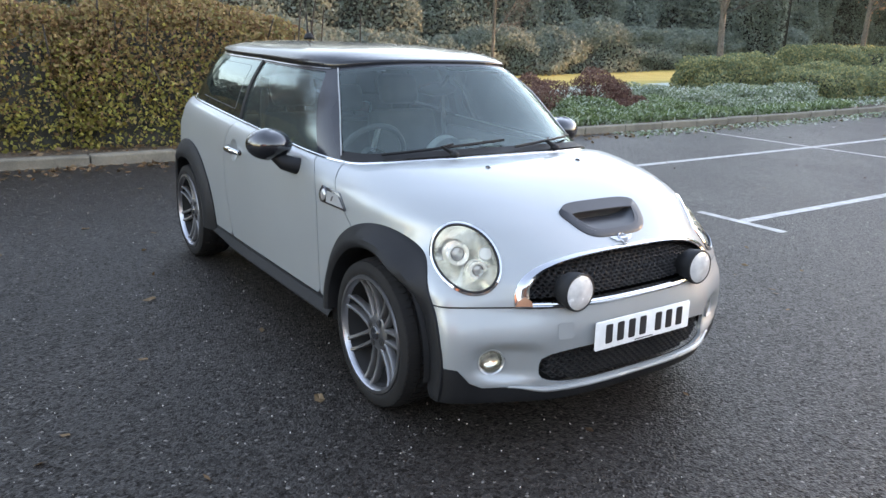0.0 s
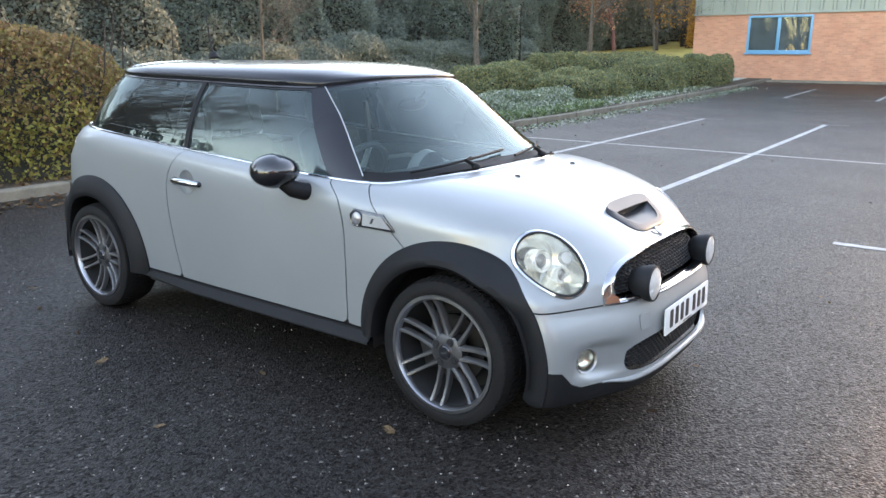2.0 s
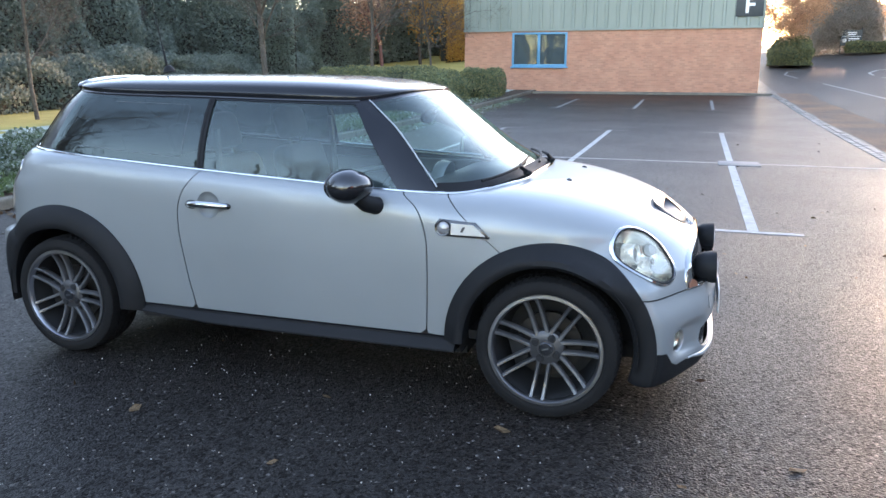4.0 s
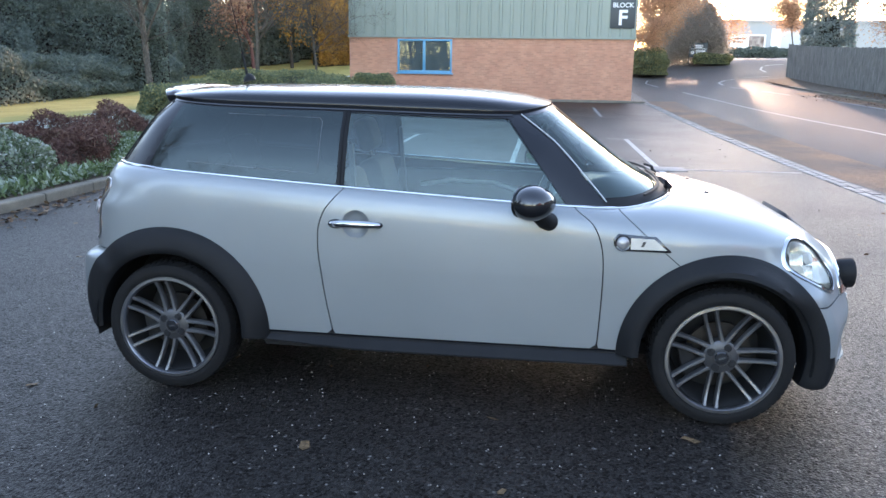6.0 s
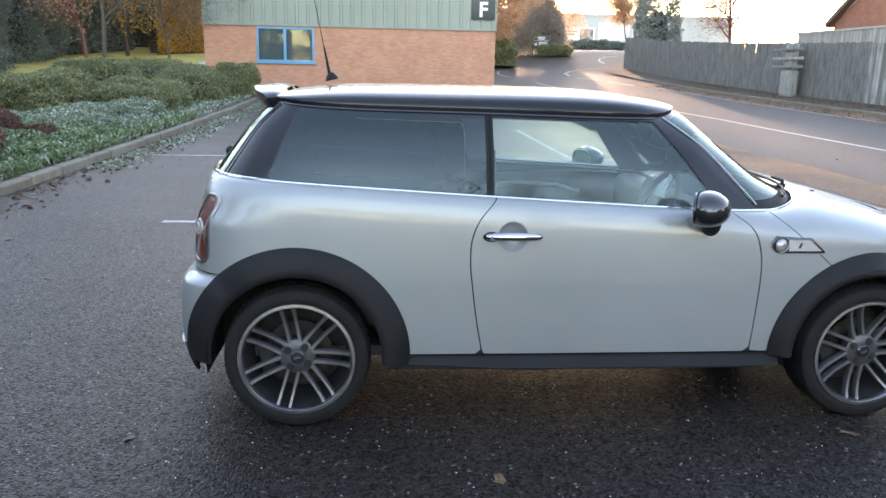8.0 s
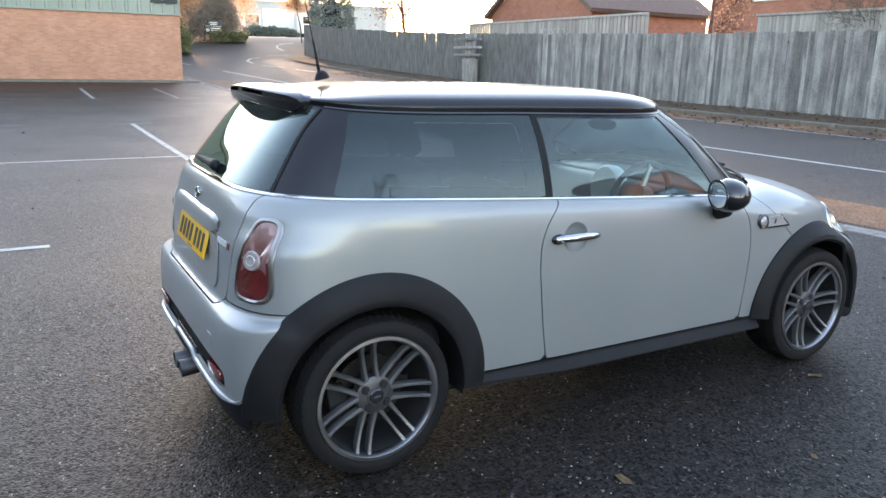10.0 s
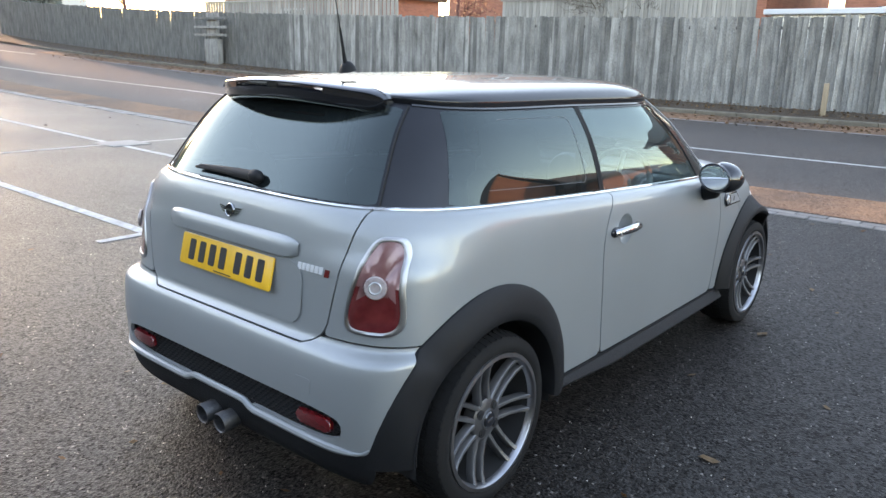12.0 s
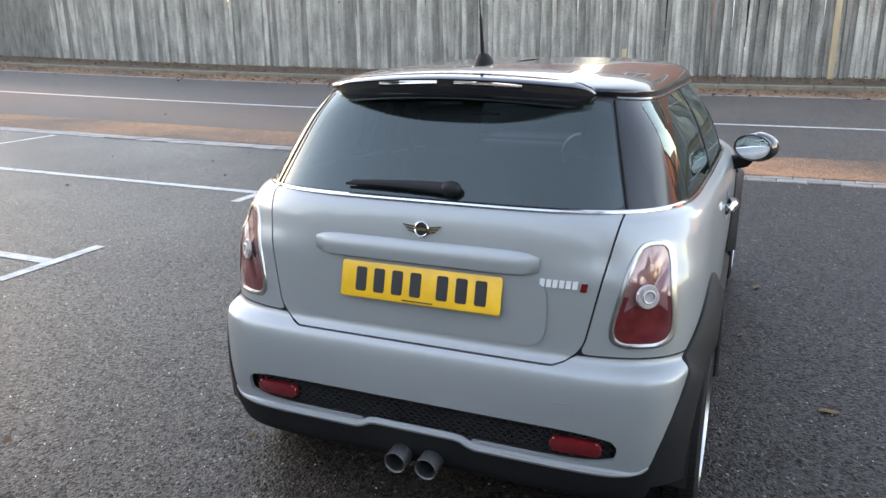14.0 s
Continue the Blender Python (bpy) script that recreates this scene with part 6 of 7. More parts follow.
            bmesh.ops.rotate(bm, cent=(0, 0, 0), matrix=Matrix.Rotation(2 * math.pi * k / 7 + 0.22, 3, "Y"), verts=bm.verts)
            part("spoke", bm, RIM, w)
    return w


wheel = build_wheel()
for n, (cx, s, turn) in enumerate(((AXLE, 1, -17.6), (-AXLE, 1, -9.6), (AXLE, -1, 10), (-AXLE, -1, 40))):
    m = Matrix.Translation((cx, -s * 0.722, HUB_Z)) @ Matrix.Rotation(0 if s > 0 else math.pi, 4, "Z") @ Matrix.Rotation(radians(turn), 4, "Y")
    w = wheel if n == 0 else copy_thing(wheel, m)
    w.matrix_basis = m
    w.parent = car


def onto_body(p, n, reach=0.10):
    """The point on the body's surface from p along n."""
    lo, hi = -reach, reach
    for _ in range(26):
        d = (lo + hi) / 2
        q = p + n * d
        if abs(q.y) > side_y(q.x, q.z):
            hi = d
        else:
            lo = d
    return p + n * lo


def dish(border, n, depth, rings=8, power=2.0):
    """A bowl or dome over a border loop: depth along n at its middle."""
    bm = bmesh.new()
    c = sum(border, Vector()) / len(border)
    rows = []
    for k in range(rings):
        r = 1 - k / rings
        rows.append([bm.verts.new(c + (p - c) * r + n * depth * (1 - r**power)) for p in border])
    mid = bm.verts.new(c + n * depth)
    m = len(border)
    for a, b in zip(rows, rows[1:]):
        for k in range(m):
            bm.faces.new((a[k], a[(k + 1) % m], b[(k + 1) % m], b[k]))
    for k in range(m):
        bm.faces.new((rows[-1][k], rows[-1][(k + 1) % m], mid))
    return bm


def mirrored(bm, s):
    if s < 0:
        for v in bm.verts:
            v.co.y *= -1
        bmesh.ops.reverse_faces(bm, faces=bm.faces)
    return bm


# headlights
hf = HEAD_F
hx, hy = Vector(hf.col[0][:3]), Vector(hf.col[1][:3])


def head_loop(ka, kb, off=0.0, n=48):
    out = []
    for k in range(n):
        a = 2 * math.pi * k / n
        p = onto_body(HEAD_C + hx * ka * math.cos(a) + hy * kb * math.sin(a), HEAD_N)
        out.append(p + HEAD_N * off)
    return out


edge, outer_edge = head_loop(HEAD_A - 0.003, HEAD_B - 0.003), head_loop(HEAD_A + 0.012, HEAD_B + 0.012)
for s in (1, -1):
    lamp = part("headlight", mirrored(dish([p - HEAD_N * 0.006 for p in edge], HEAD_N, -0.070, 8, 1.6), s), REFLECTOR, car, "round headlight with chrome ring")
    bm = bmesh.new()
    loops = [[bm.verts.new(p + HEAD_N * d) for p in loop] for loop, d in ((outer_edge, -0.003), (head_loop(HEAD_A + 0.010, HEAD_B + 0.010), 0.006), (head_loop(HEAD_A + 0.002, HEAD_B + 0.002), 0.009), (edge, -0.004), (edge, -0.02))]
    for a, b in zip(loops, loops[1:]):
        for k in range(48):
            bm.faces.new((a[k], a[(k + 1) % 48], b[(k + 1) % 48], b[k]))
    part("chrome_ring", mirrored(bm, s), CHROME, lamp, "chrome headlight ring")
    part("lens_seal", mirrored(tube([p + HEAD_N * 0.004 for p in edge], 0.004, 6, closed=True), s), DARK, lamp, "black seal round the lens")
    part("lens", mirrored(dish([p - HEAD_N * 0.001 for p in edge], HEAD_N, 0.022, 8, 2.2), s), LENS, lamp, "clear domed lens")
    mid = sum(edge, Vector()) / 48
    for dx, dy, r, dep in ((-0.012, 0.034, 0.042, -0.034), (0.010, -0.058, 0.034, -0.030)):
        m = facing(mid + hx * dx + hy * dy + HEAD_N * dep, (0.93, -0.30, 0.18))
        part("lamp_bezel", mirrored(turned([(r * 0.62, 0.012), (r * 0.75, 0.020), (r, 0.020), (r * 1.06, 0.0), (r * 1.1, -0.03)], m, 28), s), CREAM, lamp)
        part("projector", mirrored(ball((0, 0, 0), (r * 0.72, r * 0.72, r * 0.42), m, 20, 12), s), CLEARL, lamp, "glass projector lens")
    m = facing(mid + hx * 0.070 - hy * 0.030 - HEAD_N * 0.012, HEAD_N)
    part("turn_reflector", mirrored(turned([(0.0, 0.004), (0.022, 0.002), (0.026, -0.02)], m, 20), s), WHITE, lamp)

# front grille: chrome surround, honeycomb, spot lamps
def grille_loop(grow, n=72, side=0.0):
    """The grille's outline on the nose as (y, z), a flat foot and an arched head."""
    out = []
    for k in range(n):
        t = -1 + 2 * k / (n - 1)
        a = math.pi / 2 * (1 + t)
        c, d = math.cos(math.pi - a), math.sin(a)
        y = (0.515 + grow + side) * (1 if c > 0 else -1) * abs(c) ** (2 / 2.9)
        out.append((y, 0.545 - grow * 0.6 + (0.156 + grow) * abs(d) ** (2 / 2.9)))
    foot = [((0.515 + grow + side) * (1 - 2 * k / 24), 0.545 - grow * 0.6) for k in range(1, 24)]
    return out + foot


def nose_point(y, z, off=0.0):
    return Vector((end_x(y, z) + off, y, z))


ga, gb, gc = grille_loop(0.018), grille_loop(0.004, 72, -0.012), grille_loop(-0.010, 72, -0.018)
bm = bmesh.new()
loops = [[bm.verts.new(nose_point(y, z, o)) for y, z in lp] for lp, o in ((ga, -0.004), (ga, 0.006), (gb, 0.012), (gc, 0.004), (gc, -0.03))]
for a, b in zip(loops, loops[1:]):
    for k in range(len(a)):
        bm.faces.new((a[k], a[(k + 1) % len(a)], b[(k + 1) % len(b)], b[k]))
grille = part("grille", bm, CHROME, car, "chrome grille surround with black honeycomb mesh")
bm = bmesh.new()
vs = [bm.verts.new(nose_point(y, z, -0.075)) for y, z in grille_loop(0.0)]
bm.faces.new(vs)
part("backing", bm, DARK, grille, sharp=0)


def honeycomb(inside, base_x, ys, zs, cell, mat, parent, depth=0.014):
    """Mesh of flattened hexagon cells on the nose or tail."""
    bm = bmesh.new()
    row = 0
    for z in np.arange(zs[0], zs[1], cell * 0.72):
        for y in np.arange(ys[0], ys[1], cell * 1.75):
            y0 = y + (cell * 0.875 if row % 2 else 0)
            if not inside(y0, z):
                continue
            ring = []
            for sc in (0.98, 0.82):
                ring.append([(y0 + cell * sc * cy, z + cell * sc * cz) for cy, cz in ((0.86, 0), (0.5, 0.42), (-0.5, 0.42), (-0.86, 0), (-0.5, -0.42), (0.5, -0.42))])
            top_ = [[bm.verts.new((base_x(b, c), b, c)) for b, c in rr] for rr in ring]
            low_ = [bm.verts.new((base_x(b, c) - math.copysign(depth, base_x(b, c)), b, c)) for b, c in ring[1]]
            for k in range(6):
                j = (k + 1) % 6
                bm.faces.new((top_[0][k], top_[0][j], top_[1][j], top_[1][k]))
                bm.faces.new((top_[1][k], top_[1][j], low_[j], low_[k]))
        row += 1
    return part("honeycomb", bm, mat, parent, sharp=30)


MESHBLACK = plain("mesh_black", (0.017, 0.0175, 0.019), 0.6)


def nose_depth(off):
    tab = {}

    def f(y, z):
        key = (round(y, 2), round(z, 2))
        if key not in tab:
            tab[key] = end_x(key[0], key[1])
        return tab[key] + off
    return f


honeycomb(lambda y, z: grille_hole(np.float64(1.8), np.float64(y), np.float64(z), 0.0) > 0.008, nose_depth(-0.045), (-0.52, 0.52), (0.55, 0.71), 0.0165, MESHBLACK, grille)
part("grille_bar", tube([nose_point(y, 0.549, 0.006) for y in np.linspace(-0.50, 0.50, 30)], 0.0055, 8), CHROME, grille, "chrome bar along the grille's foot")
for s in (1, -1):
    part("amber_corner", slab([(-0.028, -0.012), (0.034, -0.012), (0.030, 0.006), (0.004, 0.022), (-0.020, 0.006)], 0.004, nose_frame(-s * 0.505, 0.553) @ Matrix.Translation((0, 0, 0.008))), AMBER, grille)
    spot = part("spot_lamp", turned([(0.0, -0.085), (0.044, -0.085), (0.064, -0.055), (0.071, -0.010), (0.069, 0.004), (0.063, 0.006)], Matrix.Translation((1.882, -s * 0.330, 0.592)) @ Matrix.Rotation(radians(88), 4, "Y"), 36), CLAD, car, "black spot lamp with pale lens")
    part("spot_lens", dish([Matrix.Translation((1.885, -s * 0.330, 0.592)) @ Matrix.Rotation(radians(88), 4, "Y") @ Vector((0.064 * math.cos(2 * math.pi * k / 36), 0.064 * math.sin(2 * math.pi * k / 36), 0)) for k in range(36)], Vector((1, 0, 0.03)), 0.012), surface("frosted_lens", (0.50, 0.50, 0.49), (0.70, 0.70, 0.69), 25, (0.15, 0.35), 0.2, coat=0.8), spot, "pale frosted lens")
    part("spot_bracket", tube([(1.86, -s * 0.33, 0.57), (1.83, -s * 0.33, 0.52)], 0.012, 6), BLACK, spot)
    # fog lamps
    fc = nose_point(-s * 0.606, 0.335, -float(fog_recess(0.606, 0.335)))
    fm = facing(fc, (0.90, -s * 0.42, 0.0))
    fog = part("fog_lamp", turned([(0.051, -0.006), (0.048, 0.008), (0.044, 0.004), (0.042, -0.03)], fm, 28), TRIMGREY, car, "round front fog lamp")
    part("reflector", turned([(0.043, -0.012), (0.025, -0.030), (0.0, -0.034)], fm, 28), REFLECTOR, fog)
    part("lens", turned([(0.044, 0.0), (0.030, 0.006), (0.0, 0.009)], fm, 28), LENS, fog)

# lower grille
bm = bmesh.new()
vs = []
for k in range(60):
    a = 2 * math.pi * k / 60
    c, d = math.cos(a), math.sin(a)
    y, z = 0.455 * math.copysign(abs(c) ** 0.45, c), 0.312 + 0.072 * math.copysign(abs(d) ** 0.55, d)
    vs.append((y, z))
low = part("lower_grille", (lambda b: (b.faces.new([b.verts.new((end_x(y, z) - 0.06, y, z)) for y, z in vs]), b)[1])(bmesh.new()), DARK, car, "black lower grille", sharp=0)
honeycomb(lambda y, z: low_grille(np.float64(1.8), np.float64(y), np.float64(z)) > 0.006, nose_depth(-0.030), (-0.46, 0.46), (0.25, 0.385), 0.018, MESHBLACK, low)
lip_ys = np.linspace(-0.56, 0.56, 52)
part("chin_lip", tube([nose_point(y, float(low_edge(np.float64(1.8), np.float64(y))) + 0.004, 0.003) for y in lip_ys], [0.004 + 0.007 * float(step(np.float64((0.56 - abs(y)) / 0.14))) for y in lip_ys], 8), PAINT, car, "silver lip under the lower grille")
part("towing_cover", slab(rounded(0.065, 0.06, 0.01), 0.0015, nose_frame(-0.37, 0.452)), PAINT, car)


# number plates: plain bars stand for the characters
def number_plate(name, m, mat, parent):
    plate = part(name, slab(rounded(0.520, 0.111, 0.008, 3), 0.004, m, 0.0015), mat, parent, "white front number plate" if mat is PLATE_W else "yellow rear number plate")
    x = -0.216
    for k in range(7):
        if k == 4:
            x += 0.026
        part("character_bar", slab(rounded(0.036, 0.074, 0.006, 2), 0.001, m @ Matrix.Translation((x + 0.025, 0.002, 0.0042))), INK, plate)
        x += 0.0605
    part("maker_bar", slab([(-0.05, -0.002), (0.05, -0.002), (0.05, 0.002), (-0.05, 0.002)], 0.001, m @ Matrix.Translation((0.0, -0.048, 0.0042))), INK, plate)
    return plate


number_plate("number_plate", facing((end_x(0.2, 0.42) + 0.012, 0, 0.417), (1, 0, 0.03)), PLATE_W, car)
rear_m = facing((-1.696, 0, 0.794), (-1, 0, 0.26))
part("plate_recess", slab(rounded(0.78, 0.20, 0.06), 0.003, nose_frame(0, 0.755, False) @ Matrix.Translation((0, 0, -0.0005))), PAINT, car, "shallow pressed recess round the rear plate")
number_plate("number_plate", rear_m, PLATE_Y, car)
bm = bmesh.new()
rows = []
for k in range(41):
    t = -1 + 2 * k / 40
    e = max(0.0, 1 - abs(t) ** 12)
    y = 0.362 * t
    x = end_x(y, 0.89, False)
    rows.append([bm.verts.new((x - o * (0.2 + 0.8 * e), y, 0.893 + h * (0.55 + 0.45 * e))) for o, h in ((-0.004, 0.036), (0.006, 0.034), (0.016, 0.022), (0.021, -0.004), (0.021, -0.028), (0.008, -0.036), (-0.004, -0.035))])
for a, b in zip(rows, rows[1:]):
    for k in range(6):
        bm.faces.new((a[k], a[k + 1], b[k + 1], b[k]))
part("tailgate_handle", bm, PAINT, car, "silver tailgate grip above the plate")


def badge(m, parent):
    """A round winged badge, drawn plain."""
    b = part("badge", turned([(0.0, 0.005), (0.019, 0.005), (0.022, 0.002), (0.022, -0.002)], m, 28), BLACK, parent, "round winged badge")
    part("badge_ring", turned([(0.019, 0.0055), (0.021, 0.007), (0.0235, 0.005), (0.0235, -0.002)], m, 28), CHROME, b)
    for s in (-1, 1):
        for k in range(3):
            w = 0.062 - 0.008 * k
            part("wing_bar", slab([(s * 0.020, 0.009 - 0.008 * k), (s * w, 0.013 - 0.008 * k), (s * (w - 0.004), 0.008 - 0.008 * k), (s * 0.020, 0.003 - 0.008 * k)][:: s], 0.003, m), CHROME, b)
    part("badge_bar", slab([(-0.017, -0.004), (0.017, -0.004), (0.017, 0.004), (-0.017, 0.004)], 0.001, m @ Matrix.Translation((0, 0, 0.0055))), CHROME, b)
    return b


badge(nose_frame(0.0, 0.723) @ Matrix.Translation((0, 0, 0.002)), car)
badge(nose_frame(0.0, 0.962, False) @ Matrix.Translation((0, 0, 0.002)), car)
BRIGHT = plain("bright_lettering", (0.66, 0.67, 0.68), 0.3, 0.2)
script = empty("model_script")
script.parent = car
script["label"] = "bright raised lettering bars on the tailgate"
for k in range(6):
    q = [(-0.0075, -0.011), (0.0065, -0.011), (0.009, 0.011), (-0.005, 0.011)]
    part("letter_bar", slab(q, 0.003, nose_frame(-0.372 - 0.0185 * k, 0.846, False)), BRIGHT, script)
part("script_mark", slab([(-0.010, -0.014), (0.008, -0.014), (0.012, 0.010), (-0.006, 0.010)], 0.003, nose_frame(-0.489, 0.843, False)), REDDARK, script)

# bonnet scoop
def bonnet_point(x, y, up=0.0):
    return Vector((x, y, bonnet_z(x, y) + up))


def scoop_loop(grow, n=96):
    """The scoop's outline seen from above, from its widest rear corner round."""
    out = []
    for k in range(n):
        a = 2 * math.pi * k / n
        lo, hi = 0.0, 0.4
        for _ in range(22):
            r = (lo + hi) / 2
            lo, hi = (r, hi) if scoop_inside(1.668 + r * math.cos(a), r * math.sin(a), grow) > 0 else (lo, r)
        out.append((1.668 + lo * math.cos(a), lo * math.sin(a)))
    return out


def lip(x, u):
    """Height of the scoop's rim over the bonnet: higher at its rear lip."""
    return u + 0.010 * float(step(np.float64((1.660 - x) / 0.06)))


SCOOP = surface("scoop_plastic", (0.015, 0.016, 0.019), (0.024, 0.026, 0.030), 6, (0.34, 0.46), fine=0.2, spec=0.4)
so = scoop_loop(0.004)
mid = [(1.625 + (x - 1.625) * 0.93, y * 0.95) for x, y in so]
hole = [(1.644 + (x - 1.644) * (0.76 if x > 1.644 else 0.10), y * 0.78) for x, y in so]
bm = bmesh.new()
loops = [[bm.verts.new(bonnet_point(x, y, up(x))) for x, y in lp] for lp, up in ((so, lambda x: -0.006), (so, lambda x: 0.004), (mid, lambda x: lip(x, 0.009)), (hole, lambda x: lip(x, 0.008)), (hole, lambda x: lip(x, 0.003)))]
for a, b in zip(loops, loops[1:]):
    for k in range(len(a)):
        bm.faces.new((a[k], a[(k + 1) % len(a)], b[(k + 1) % len(b)], b[k]))
sc = part("bonnet_scoop", bm, SCOOP, car, "black air scoop on the bonnet")
bm = bmesh.new()
rows = []
for j in range(15):
    q = j / 14
    x = 1.724 - 0.108 * q
    w = float(spline([(1.60, 0.178), (1.645, 0.170), (1.71, 0.135), (1.726, 0.105)], x))
    row = []
    for k in range(21):
        t = -1 + 2 * k / 20
        down = 0.005 - 0.040 * q**1.3 * (1 - abs(t) ** 5) + 0.004 * abs(t) ** 5
        row.append(bm.verts.new(bonnet_point(x, w * t, down)))
    rows.append(row)
for a, b in zip(rows, rows[1:]):
    for k in range(20):
        bm.faces.new((a[k], a[k + 1], b[k + 1], b[k]))
part("scoop_ramp", bm, SCOOP, sc, "smooth dished ramp")
bm = bmesh.new()
bm.faces.new([bm.verts.new(bonnet_point(1.618, y, u)) for y, u in [(-0.175, -0.040), (0.175, -0.040), (0.175, 0.008), (-0.175, 0.008)]])
part("scoop_mouth", bm, DARK, sc, "dark slot", sharp=0)
for y in (-0.255, 0.255):
    p = bonnet_point(1.22, y)
    part("washer_jet", ball(p, (0.014, 0.011, 0.009), None, 12, 8), BLACK, car, "black washer jet")

# side scuttle: indicator and bright vane with dark rim
for s in (1, -1):
    m = side_frame(0.875, 0.785, s > 0)
    # local x runs backwards or forwards: make u point ahead
    u = 1 if Vector(m.col[0][:3]).x > 0 else -1
    shape = [(-0.125, 0.012), (-0.105, 0.038), (0.02, 0.030), (0.050, 0.030), (0.115, -0.030), (0.110, -0.036), (-0.085, -0.034), (-0.120, -0.015)]
    sc_ = part("side_scuttle", slab([(u * a, b) for a, b in (shape if u > 0 else shape[::-1])], 0.006, m, 0.002), BLACK, car, "dark-rimmed side scuttle with round indicator")
    vane = [(-0.052, 0.021), (0.042, 0.019), (0.096, -0.026), (-0.052, -0.026)]
    part("vane", slab([(u * a, b) for a, b in (vane if u > 0 else vane[::-1])], 0.003, m @ Matrix.Translation((0, 0, 0.006))), TRIMGREY, sc_, "bright vane")
    part("vane_bar", slab([(u * a, b) for a, b in ([(-0.012, -0.014), (0.0, -0.014), (0.010, 0.008), (-0.002, 0.008)] if u > 0 else [(-0.002, 0.008), (0.010, 0.008), (0.0, -0.014), (-0.012, -0.014)])], 0.001, m @ Matrix.Translation((0, 0, 0.0092))), INK, sc_)
    part("indicator", turned([(0.0, 0.016), (0.016, 0.015), (0.026, 0.010), (0.029, 0.004)], m @ Matrix.Translation((-u * 0.085, 0.0, 0)), 24), CLEARL, sc_, "round clear indicator")
    part("indicator_ring", turned([(0.027, 0.010), (0.032, 0.011), (0.036, 0.002)], m @ Matrix.Translation((-u * 0.085, 0.0, 0)), 24), BLACK, sc_)
    # door handle in its dished recess
    hm = side_frame(-0.352, 0.818, s > 0)
    door = doors[0 if s > 0 else 1]
    part("handle_dish", turned([(0.0625, 0.0008), (0.059, -0.003), (0.051, -0.015), (0.030, -0.022), (0.0, -0.024)], hm, 36), PAINT, door)
    pts = [hm @ Vector((x, 0.004 * math.cos(x * 14), 0.010 + 0.020 * (1 - (x / 0.112) ** 2))) for x in np.linspace(-0.110, 0.110, 21)]
    rad = [0.010 + 0.008 * math.sqrt(max(0, 1 - (k - 10) ** 2 / 101)) for k in range(21)]
    grip = part("handle", tube(pts, rad, 10), CHROME, door, "chrome door handle")
    for x, a, b in ((-0.088 * u, 0.036, 0.021), (0.096 * u, 0.026, 0.015)):
        part("handle_seat", ball((0, 0, 0), (a, b, 0.012), hm @ Matrix.Translation((x, -0.001, 0.002)), 20, 10), PILLAR, grip, "dark seat under the handle's end")
    part("key_lock", turned([(0.0, 0.028), (0.008, 0.028), (0.0115, 0.026), (0.012, 0.012)], hm @ Matrix.Translation((-0.085 * u, 0.0, 0.004)), 16), TRIMGREY, door)

# door mirrors
for s in (1, -1):
    c = Vector((0.410, -s * 0.895, 0.955))
    turn = Matrix.Translation(c) @ Matrix.Rotation(radians(-24 * s), 4, "Z")
    bm = ball((0, 0, 0), (0.094, 0.106, 0.074), None, 28, 18)
    for v in bm.verts:
        if v.co.x < -0.042:
            v.co.x = -0.042 + (v.co.x + 0.042) * 0.10
        v.co.z *= 1 - 0.10 * (v.co.y * s > 0)
    bmesh.ops.transform(bm, verts=bm.verts, matrix=turn)
    mir = part("door_mirror", bm, BLACK, car, "gloss black oval door mirror")
    part("mirror_glass", ball((0, 0, 0), (0.004, 0.088, 0.057), turn @ Matrix.Translation((-0.048, 0, 0)), 28, 14), MIRROR, mir, "oval mirror glass")
    part("mirror_rim", tube([turn @ Vector((-0.046, 0.092 * math.cos(2 * math.pi * k / 32), 0.061 * math.sin(2 * math.pi * k / 32))) for k in range(32)], 0.006, 6, closed=True), BLACK, mir)
    part("mirror_arm", tube([c + Vector((0.015, s * 0.020, -0.045)), c + Vector((0.050, s * 0.050, -0.078)), c + Vector((0.070, s * 0.100, -0.095)), c + Vector((0.075, s * 0.165, -0.100))], [0.030, 0.037, 0.038, 0.044], 14), CLAD, mir)

# tail lamps
def lamp_loop(grow, n=44, s=1):
    out = []
    for k in range(n):
        a = 2 * math.pi * k / n
        c, d = math.cos(a), math.sin(a)
        h = math.copysign(abs(d) ** (2 / 4.4), d)
        wide = 0.066 - 0.024 * h + grow
        y = 0.654 + 0.008 * h + wide * math.copysign(abs(c) ** (2 / 4.0), c)
        z = 0.8225 + (0.138 + grow) * h
        out.append((y, z))
    return out


def tail_point(y, z):
    return Vector((end_x(y, z, False), -y, z))


